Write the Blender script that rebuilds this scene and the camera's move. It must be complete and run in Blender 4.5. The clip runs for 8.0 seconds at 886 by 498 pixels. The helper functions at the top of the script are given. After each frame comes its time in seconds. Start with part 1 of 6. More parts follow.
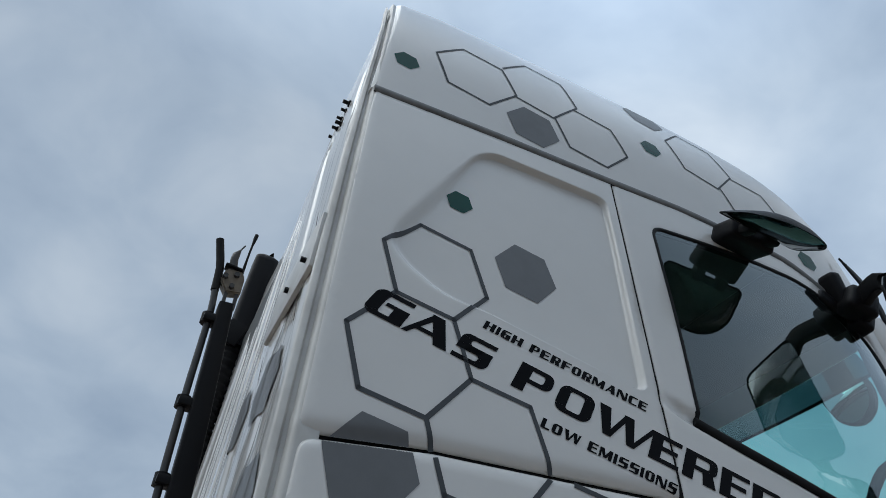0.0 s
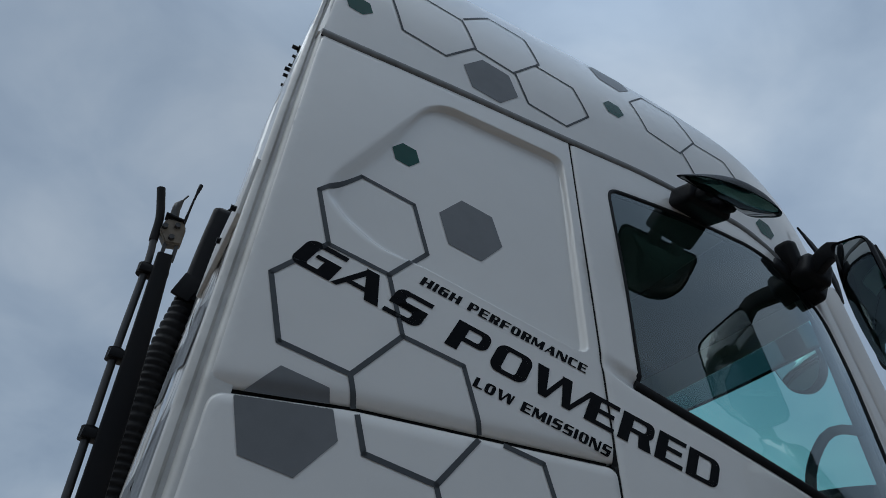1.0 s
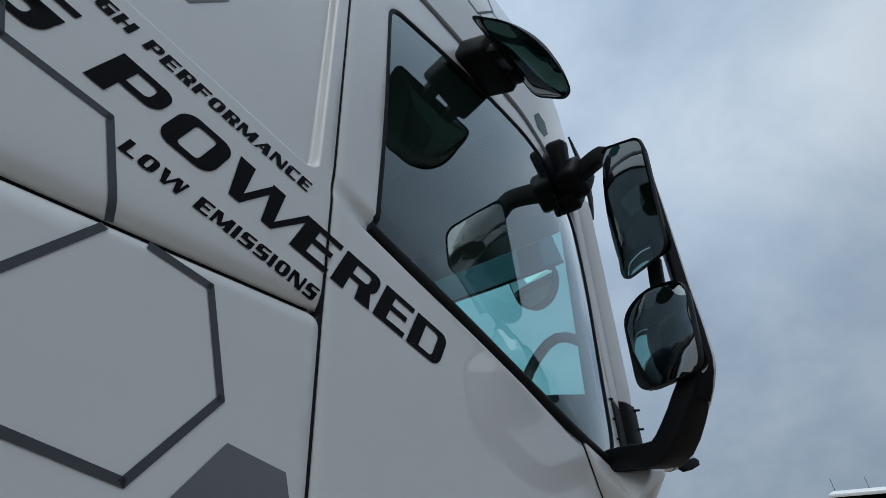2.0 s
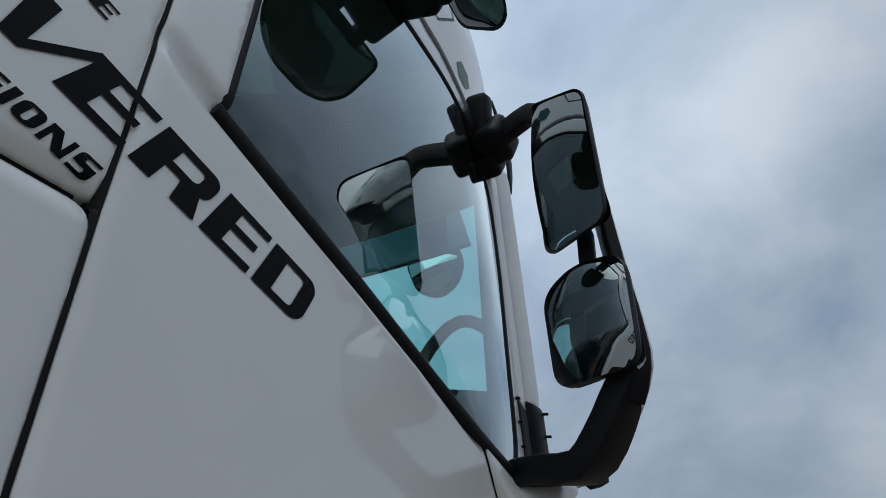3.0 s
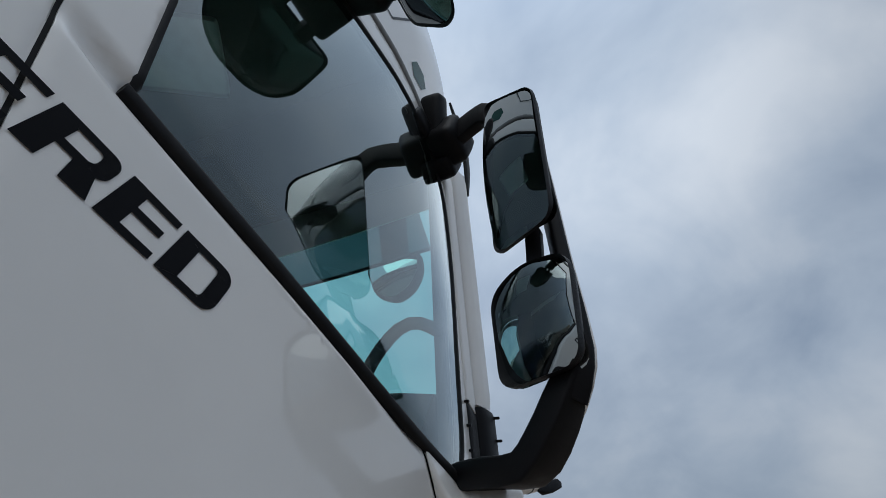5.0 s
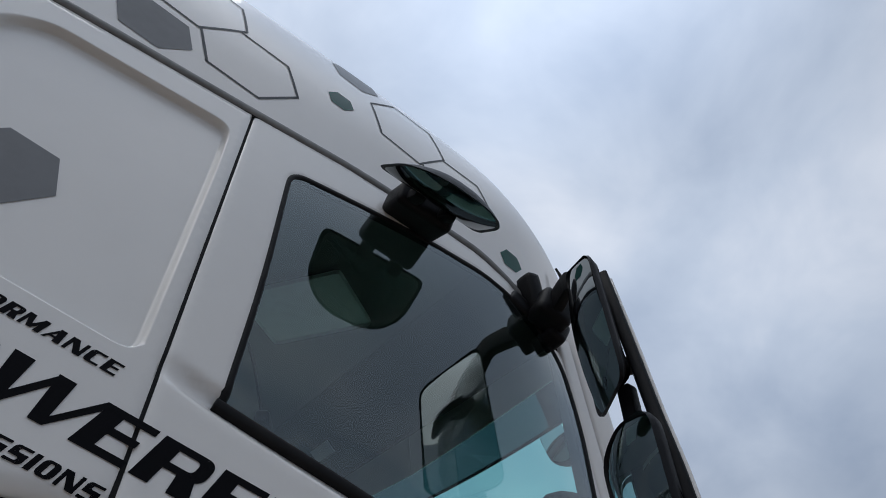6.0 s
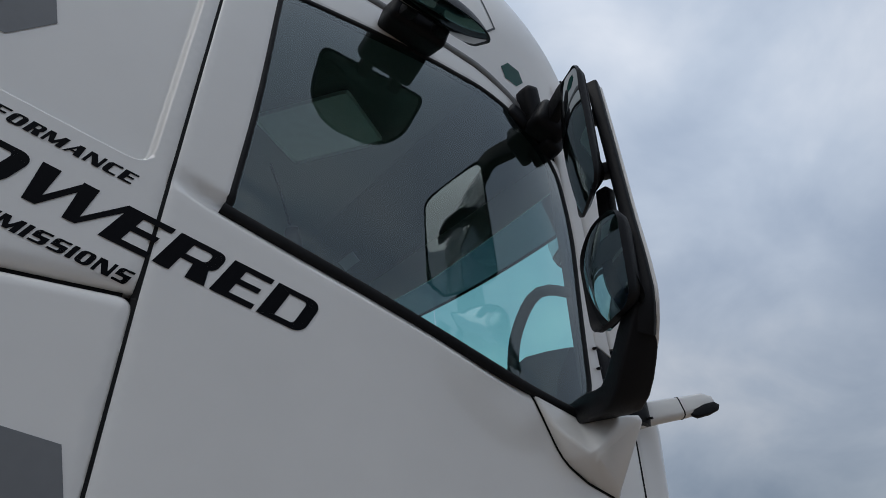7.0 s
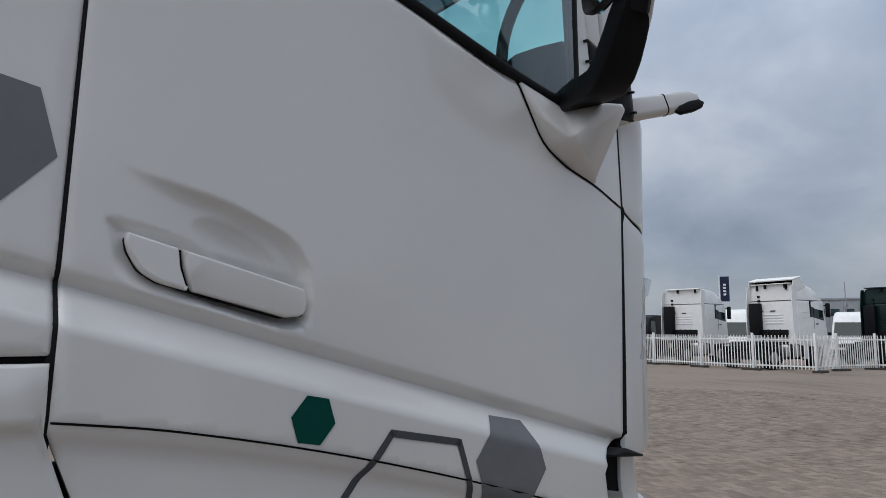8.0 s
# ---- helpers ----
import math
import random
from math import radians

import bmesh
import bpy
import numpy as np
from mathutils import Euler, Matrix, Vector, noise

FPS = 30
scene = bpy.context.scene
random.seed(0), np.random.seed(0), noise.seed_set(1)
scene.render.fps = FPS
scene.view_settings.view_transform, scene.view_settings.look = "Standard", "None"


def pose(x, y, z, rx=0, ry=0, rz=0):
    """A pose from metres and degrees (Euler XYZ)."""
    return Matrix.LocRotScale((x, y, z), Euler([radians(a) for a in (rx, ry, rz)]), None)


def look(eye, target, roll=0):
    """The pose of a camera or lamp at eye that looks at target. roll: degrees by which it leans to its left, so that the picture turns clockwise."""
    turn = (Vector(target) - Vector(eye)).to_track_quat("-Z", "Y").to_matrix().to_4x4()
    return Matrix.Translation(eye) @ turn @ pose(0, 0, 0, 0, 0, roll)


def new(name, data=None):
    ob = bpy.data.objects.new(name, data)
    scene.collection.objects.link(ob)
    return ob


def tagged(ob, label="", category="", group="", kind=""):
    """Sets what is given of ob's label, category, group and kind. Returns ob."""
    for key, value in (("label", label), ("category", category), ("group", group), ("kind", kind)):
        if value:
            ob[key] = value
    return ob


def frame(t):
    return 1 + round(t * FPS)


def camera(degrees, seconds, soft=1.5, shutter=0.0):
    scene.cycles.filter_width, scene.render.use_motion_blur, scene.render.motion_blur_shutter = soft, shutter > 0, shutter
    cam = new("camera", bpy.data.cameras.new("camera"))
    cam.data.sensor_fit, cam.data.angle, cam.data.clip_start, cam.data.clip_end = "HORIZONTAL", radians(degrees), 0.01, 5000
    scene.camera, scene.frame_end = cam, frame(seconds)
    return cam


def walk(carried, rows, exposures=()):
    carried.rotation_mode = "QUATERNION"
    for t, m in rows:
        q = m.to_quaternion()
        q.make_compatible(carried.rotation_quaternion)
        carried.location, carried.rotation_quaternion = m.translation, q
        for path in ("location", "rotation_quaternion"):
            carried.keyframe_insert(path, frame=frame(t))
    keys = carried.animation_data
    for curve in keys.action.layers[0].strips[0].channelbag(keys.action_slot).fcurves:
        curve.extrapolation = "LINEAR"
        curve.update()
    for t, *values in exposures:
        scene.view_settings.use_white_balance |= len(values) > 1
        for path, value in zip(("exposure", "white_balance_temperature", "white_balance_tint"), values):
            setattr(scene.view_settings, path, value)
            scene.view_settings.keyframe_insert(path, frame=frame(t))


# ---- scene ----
cam = camera(67.7, 8.0, soft=0.6)
PATH = [
    (0, (-1.141, -1.104, 1.624), (-0.497, 0.293, 2.903), 3.1),
    (0.5, (-1.104, -1.117, 1.634), (-0.512, 0.264, 2.953), 3.4),
    (1, (-1.03, -1.092, 1.647), (-0.295, 0.332, 2.844), 3.1),
    (1.5, (-0.853, -0.954, 1.666), (0.221, 0.345, 2.742), 2.1),
    (2, (-0.651, -0.743, 1.711), (0.713, 0.313, 2.724), 1.4),
    (2.2, (-0.579, -0.684, 1.718), (0.83, 0.327, 2.713), 1.1),
    (3.3, (-0.251, -0.497, 1.819), (1.284, 0.227, 2.869), 1.75),
    (3.5, (-0.227, -0.477, 1.820), (1.324, 0.221, 2.874), 1.55),
    (4, (-0.195, -0.434, 1.826), (1.396, 0.198, 2.859), 1.5),
    (4.2, (-0.180, -0.417, 1.835), (1.427, 0.190, 2.861), 1.6),
    (5.3, (-0.269, -0.704, 1.778), (1.135, 0.185, 2.892), -0.3),
    (5.5, (-0.276, -0.792, 1.775), (0.986, 0.226, 2.946), -1.2),
    (6, (-0.232, -0.974, 1.778), (0.705, 0.099, 3.182), -1.4),
    (6.5, (-0.182, -1.084, 1.745), (0.733, 0.116, 3.058), -1.4),
    (7, (-0.187, -1.113, 1.675), (0.852, 0.285, 2.657), -0.2),
    (7.5, (-0.174, -1.104, 1.611), (0.999, 0.396, 2.212), 0.0),
    (8, (-0.144, -1.092, 1.553), (1.056, 0.489, 1.803), 0.3),
]
EXPOSURES = [(0, -0.11, 6150, 4), (0.5, -0.46, 6000, 4), (1.0, -0.51, 5960, 4), (1.5, -0.26, 6120, 3), (2.2, -0.12, 6150, 4), (3.5, -0.08, 6220, 5), (4.2, -0.06, 6270, 6), (5.5, -0.05, 6340, 8), (6.0, -0.05, 6420, 10), (6.5, -0.19, 6420, 9), (7.0, -0.09, 6480, 9), (7.5, 0.13, 6480, 10), (8, 0.06, 6480, 10)]
walk(cam, [(t, look(eye, target, roll)) for t, eye, target, roll in PATH], EXPOSURES)

# ---------------------------------------------------------------- light
world = bpy.data.worlds.new("overcast_sky")
scene.world = world
world.use_nodes = True
wn, wl = world.node_tree.nodes, world.node_tree.links
wn.clear()


def wnode(kind, **values):
    n = wn.new(kind)
    for key, value in values.items():
        n.inputs[key].default_value = value
    return n


SUN_UP, SUN_TURN = 60.0, -72.0
w_out, w_bg = wn.new("ShaderNodeOutputWorld"), wnode("ShaderNodeBackground", Strength=1.0)
w_sky = wn.new("ShaderNodeTexSky")
w_sky.sky_type, w_sky.sun_disc = "NISHITA", False
w_sky.sun_elevation, w_sky.sun_rotation = radians(SUN_UP), radians(SUN_TURN)
w_co = wn.new("ShaderNodeTexCoord")
w_sep = wn.new("ShaderNodeSeparateXYZ")
wl.new(w_co.outputs["Generated"], w_sep.inputs[0])
# cloud layers drawn on a flat deck high above the yard
w_den = wn.new("ShaderNodeMath"); w_den.operation = "ADD"; w_den.inputs[1].default_value = 0.55
w_abs = wn.new("ShaderNodeMath"); w_abs.operation = "MAXIMUM"; w_abs.inputs[1].default_value = 0.0
wl.new(w_sep.outputs[2], w_abs.inputs[0]); wl.new(w_abs.outputs[0], w_den.inputs[0])
w_dx = wn.new("ShaderNodeMath"); w_dx.operation = "DIVIDE"
w_dy = wn.new("ShaderNodeMath"); w_dy.operation = "DIVIDE"
wl.new(w_sep.outputs[0], w_dx.inputs[0]); wl.new(w_den.outputs[0], w_dx.inputs[1])
wl.new(w_sep.outputs[1], w_dy.inputs[0]); wl.new(w_den.outputs[0], w_dy.inputs[1])
w_com = wn.new("ShaderNodeCombineXYZ")
wl.new(w_dx.outputs[0], w_com.inputs[0]); wl.new(w_dy.outputs[0], w_com.inputs[1])
w_big = wnode("ShaderNodeTexNoise", Scale=2.3, Detail=5.5, Roughness=0.50, Distortion=0.35)
w_small = wnode("ShaderNodeTexNoise", Scale=5.0, Detail=5.0, Roughness=0.54, Distortion=0.5)
wl.new(w_com.outputs[0], w_big.inputs["Vector"]); wl.new(w_com.outputs[0], w_small.inputs["Vector"])
w_mixn = wn.new("ShaderNodeMix"); w_mixn.inputs[0].default_value = 0.3
wl.new(w_big.outputs["Fac"], w_mixn.inputs[2]); wl.new(w_small.outputs["Fac"], w_mixn.inputs[3])
w_ramp = wn.new("ShaderNodeValToRGB")
r = w_ramp.color_ramp
r.elements[0].position, r.elements[0].color = 0.34, (0.262, 0.318, 0.415, 1)
r.elements[1].position, r.elements[1].color = 0.68, (0.580, 0.610, 0.670, 1)
mid = r.elements.new(0.50); mid.color = (0.390, 0.445, 0.535, 1)
wl.new(w_mixn.outputs[0], w_ramp.inputs[0])
w_sum = wn.new("ShaderNodeMix"); w_sum.data_type = "RGBA"; w_sum.blend_type = "ADD"; w_sum.inputs[0].default_value = 1.0
w_dim = wn.new("ShaderNodeVectorMath"); w_dim.operation = "SCALE"; w_dim.inputs[3].default_value = 0.012
wl.new(w_sky.outputs[0], w_dim.inputs[0])
w_low = wn.new("ShaderNodeMapRange"); w_low.interpolation_type = "SMOOTHSTEP"
w_low.inputs[1].default_value, w_low.inputs[2].default_value = 0.0, 0.42
w_low.inputs[3].default_value, w_low.inputs[4].default_value = 0.62, 1.0
wl.new(w_abs.outputs[0], w_low.inputs[0])
w_ahead = wn.new("ShaderNodeMapRange")
w_ahead.inputs[1].default_value, w_ahead.inputs[2].default_value = 0.0, 0.6
wl.new(w_sep.outputs[0], w_ahead.inputs[0])
w_bank = wn.new("ShaderNodeMix"); w_bank.inputs[2].default_value = 1.0
# the cloud thickens towards the open side of the yard
w_side = wn.new("ShaderNodeMapRange"); w_side.interpolation_type = "SMOOTHSTEP"
w_side.inputs[1].default_value, w_side.inputs[2].default_value = -0.25, 0.45
w_side.inputs[3].default_value, w_side.inputs[4].default_value = 0.88, 1.0
wl.new(w_sep.outputs[1], w_side.inputs[0])
w_deck = wn.new("ShaderNodeMath"); w_deck.operation = "MULTIPLY"
wl.new(w_low.outputs[0], w_deck.inputs[0]); wl.new(w_side.outputs[0], w_deck.inputs[1])
wl.new(w_ahead.outputs[0], w_bank.inputs[0]); wl.new(w_deck.outputs[0], w_bank.inputs[3])
w_shade = wn.new("ShaderNodeVectorMath"); w_shade.operation = "SCALE"
# the cloud deck is thinnest and brightest overhead
w_top = wn.new("ShaderNodeMapRange"); w_top.interpolation_type = "SMOOTHSTEP"
w_top.inputs[1].default_value, w_top.inputs[2].default_value = 0.72, 1.0
w_top.inputs[3].default_value, w_top.inputs[4].default_value = 1.0, 1.9
wl.new(w_abs.outputs[0], w_top.inputs[0])
w_both = wn.new("ShaderNodeMath"); w_both.operation = "MULTIPLY"
# thinner cloud high ahead of the cab lets more light through
w_dot = wn.new("ShaderNodeVectorMath"); w_dot.operation = "DOT_PRODUCT"; w_dot.inputs[1].default_value = (0.63, 0.24, 0.74)
wl.new(w_co.outputs["Generated"], w_dot.inputs[0])
w_thin = wn.new("ShaderNodeMapRange"); w_thin.interpolation_type = "SMOOTHSTEP"
w_thin.inputs[1].default_value, w_thin.inputs[2].default_value = 0.86, 1.0
w_thin.inputs[3].default_value, w_thin.inputs[4].default_value = 1.0, 1.38
wl.new(w_dot.outputs["Value"], w_thin.inputs[0])
w_lit = wn.new("ShaderNodeMath"); w_lit.operation = "MULTIPLY"
wl.new(w_top.outputs[0], w_lit.inputs[0]); wl.new(w_thin.outputs[0], w_lit.inputs[1])
wl.new(w_bank.outputs[0], w_both.inputs[0]); wl.new(w_lit.outputs[0], w_both.inputs[1])
wl.new(w_ramp.outputs[0], w_shade.inputs[0]); wl.new(w_both.outputs[0], w_shade.inputs[3])
wl.new(w_shade.outputs[0], w_sum.inputs[6]); wl.new(w_dim.outputs[0], w_sum.inputs[7])
wl.new(w_sum.outputs[2], w_bg.inputs[0]); wl.new(w_bg.outputs[0], w_out.inputs[0])

sun = new("sun", bpy.data.lights.new("sun", "SUN"))
sun.data.energy, sun.data.angle, sun.data.color = 1.35, radians(64), (1.0, 0.97, 0.92)
sun.matrix_world = pose(0, 0, 30, 90 - SUN_UP, 0, 180 - SUN_TURN)


# ---------------------------------------------------------------- materials
def material(name, colour, rough=0.5, metal=0.0, grain=0.0, grain_scale=60.0, stain=0.0, stain_scale=2.0,
             stain_colour=None, bump=0.0, bump_scale=200.0, coat=0.0, spec=0.5, rough_var=0.0):
    """A surface with a fine grain, larger stains, and a fine relief."""
    m = bpy.data.materials.new(name)
    m.use_nodes = True
    n, l = m.node_tree.nodes, m.node_tree.links
    b = n["Principled BSDF"]
    b.inputs["Roughness"].default_value, b.inputs["Metallic"].default_value = rough, metal
    b.inputs["Specular IOR Level"].default_value = spec
    b.inputs["Coat Weight"].default_value, b.inputs["Coat Roughness"].default_value = coat, 0.03
    co = n.new("ShaderNodeTexCoord")
    last = None

    def tex(scale, detail):
        t = n.new("ShaderNodeTexNoise")
        t.inputs["Scale"].default_value, t.inputs["Detail"].default_value = scale, detail
        l.new(co.outputs["Object"], t.inputs["Vector"])
        return t

    def mix(a, fac_socket, strength, other):
        ramp = n.new("ShaderNodeMapRange")
        ramp.inputs[1].default_value, ramp.inputs[2].default_value = 0.42, 0.72
        ramp.inputs[3].default_value, ramp.inputs[4].default_value = 0.0, strength
        l.new(fac_socket, ramp.inputs[0])
        mx = n.new("ShaderNodeMix"); mx.data_type = "RGBA"
        l.new(ramp.outputs[0], mx.inputs[0])
        if a is None:
            mx.inputs[6].default_value = (*colour, 1)
        else:
            l.new(a, mx.inputs[6])
        mx.inputs[7].default_value = (*other, 1)
        return mx.outputs[2]

    if grain:
        last = mix(last, tex(grain_scale, 4).outputs["Fac"], grain, tuple(c * 0.55 for c in colour))
    if stain:
        last = mix(last, tex(stain_scale, 5).outputs["Fac"], stain, stain_colour or tuple(c * 0.6 for c in colour))
    if last is None:
        b.inputs["Base Color"].default_value = (*colour, 1)
    else:
        l.new(last, b.inputs["Base Color"])
    if rough_var:
        mr = n.new("ShaderNodeMapRange")
        mr.inputs[3].default_value, mr.inputs[4].default_value = max(0.0, rough - rough_var), min(1.0, rough + rough_var)
        l.new(tex(stain_scale * 2.5, 5).outputs["Fac"], mr.inputs[0])
        l.new(mr.outputs[0], b.inputs["Roughness"])
    if bump:
        bp = n.new("ShaderNodeBump")
        bp.inputs["Strength"].default_value, bp.inputs["Distance"].default_value = bump, 0.002
        l.new(tex(bump_scale, 3).outputs["Fac"], bp.inputs["Height"])
        l.new(bp.outputs[0], b.inputs["Normal"])
    return m


def glass(name, tint, ior=1.5, gloss=(1, 1, 1), boost=1.0):
    """A thin pane: tinted clear glass with mirror gloss by Fresnel."""
    m = bpy.data.materials.new(name)
    m.use_nodes = True
    n, l = m.node_tree.nodes, m.node_tree.links
    n.clear()
    out, mx = n.new("ShaderNodeOutputMaterial"), n.new("ShaderNodeMixShader")
    tr, gl, lw = n.new("ShaderNodeBsdfTransparent"), n.new("ShaderNodeBsdfGlossy"), n.new("ShaderNodeLayerWeight")
    lw.inputs[0].default_value = 0.5
    pw = n.new("ShaderNodeMath"); pw.operation = "POWER"; pw.inputs[1].default_value = 5.0
    l.new(lw.outputs["Facing"], pw.inputs[0])
    r0 = ((ior - 1) / (ior + 1)) ** 2
    fr = n.new("ShaderNodeMapRange"); fr.inputs[3].default_value, fr.inputs[4].default_value = r0, 1.0
    l.new(pw.outputs[0], fr.inputs[0])
    tr.inputs[0].default_value, gl.inputs[0].default_value = (*tint, 1), (*gloss, 1)
    gl.inputs["Roughness"].default_value = 0.0
    sc = n.new("ShaderNodeMath"); sc.operation = "MULTIPLY"; sc.inputs[1].default_value = boost; sc.use_clamp = True
    l.new(fr.outputs[0], sc.inputs[0]); l.new(sc.outputs[0], mx.inputs[0])
    l.new(tr.outputs[0], mx.inputs[1]); l.new(gl.outputs[0], mx.inputs[2]); l.new(mx.outputs[0], out.inputs[0])
    return m


WHITE = material("white_truck_paint", (0.755, 0.735, 0.698), rough=0.32, grain=0.05, grain_scale=9, stain=0.16, stain_scale=1.7,
                 stain_colour=(0.61, 0.59, 0.555), bump=0.02, bump_scale=350, coat=0.75, rough_var=0.06)
WHITE_DIRTY = material("dusty_white_paint", (0.62, 0.61, 0.58), rough=0.45, grain=0.25, grain_scale=22, stain=0.5, stain_scale=6,
                       stain_colour=(0.36, 0.34, 0.31), bump=0.05, coat=0.2)
BLACK = material("black_moulded_plastic", (0.0075, 0.0075, 0.0090), rough=0.46, grain=0.5, grain_scale=260, stain=0.4, stain_scale=9,
                 stain_colour=(0.010, 0.0098, 0.0096), bump=0.25, bump_scale=900, rough_var=0.1, spec=0.14)
RUBBER = material("black_rubber", (0.007, 0.007, 0.008), spec=0.18, rough=0.62, grain=0.4, grain_scale=140, stain=0.5, stain_scale=14,
                  stain_colour=(0.024, 0.023, 0.022), bump=0.15)
GAP = material("dark_joint_rubber", (0.008, 0.008, 0.0075), spec=0.1, rough=0.8, grain=0.3, grain_scale=80)
SEAL_GREY = material("grey_door_joint_seal", (0.014, 0.014, 0.014), spec=0.15, rough=0.7, grain=0.3, grain_scale=80)
# gutter rubber; the rear wall's painted groove shade uses it too
CREASE = material("grey_gutter_seal_and_groove_shade", (0.23, 0.23, 0.225), rough=0.6, grain=0.4, grain_scale=40, stain=0.5, stain_scale=7,
                  stain_colour=(0.09, 0.088, 0.08))
GREY_FILM = material("grey_film_decal", (0.175, 0.180, 0.185), rough=0.36, grain=0.15, grain_scale=30, stain=0.2, stain_scale=5, spec=0.3)
LINE_FILM = material("dark_grey_film_line", (0.072, 0.078, 0.084), rough=0.5, grain=0.2, grain_scale=50, spec=0.25)
GREEN_FILM = material("green_film_decal", (0.003, 0.066, 0.050), rough=0.26, grain=0.2, grain_scale=30, spec=0.2)
TEXT_FILM = material("black_film_lettering", (0.0035, 0.0035, 0.0048), rough=0.42, grain=0.3, grain_scale=60, spec=0.06)
MIRROR = material("silvered_mirror_glass", (0.46, 0.50, 0.51), rough=0.012, metal=1.0)
KERB_GLASS = material("tinted_mirror_glass", (0.15, 0.165, 0.165), rough=0.015, metal=1.0)
SIDE_GLASS = glass("green_tinted_door_glass", (0.66, 0.90, 0.90), ior=1.52, gloss=(0.90, 0.98, 1.0), boost=2.7)
SCREEN_GLASS = glass("green_tinted_windscreen", (0.55, 0.90, 0.86), ior=1.45, boost=0.7)
SMOKE = glass("smoked_visor_plastic", (0.09, 0.13, 0.135), ior=1.45, boost=0.6)
CLEAR_FILM = glass("clear_plastic_film", (0.72, 0.74, 0.75), ior=1.45, boost=2.5)
LINER = material("grey_headlining_cloth", (0.17, 0.18, 0.178), rough=0.95, grain=0.3, grain_scale=300, stain=0.2, stain_scale=3, bump=0.3, bump_scale=700)
LINER_DARK = material("dark_cab_trim", (0.075, 0.079, 0.078), rough=0.7, grain=0.3, grain_scale=120, stain=0.3, stain_scale=5, bump=0.2)
CHROME = material("worn_bright_steel", (0.45, 0.44, 0.41), rough=0.32, metal=1.0, grain=0.4, grain_scale=40, stain=0.5, stain_scale=12,
                  stain_colour=(0.2, 0.17, 0.13), rough_var=0.12)
BRASS = material("dull_coupling_metal", (0.20, 0.165, 0.125), rough=0.55, metal=0.25, grain=0.5, grain_scale=60, stain=0.5, stain_scale=20)
DARK_STEEL = material("dark_painted_steel", (0.035, 0.036, 0.038), rough=0.42, grain=0.4, grain_scale=60, stain=0.4, stain_scale=10, stain_colour=(0.075, 0.06, 0.05), rough_var=0.1)


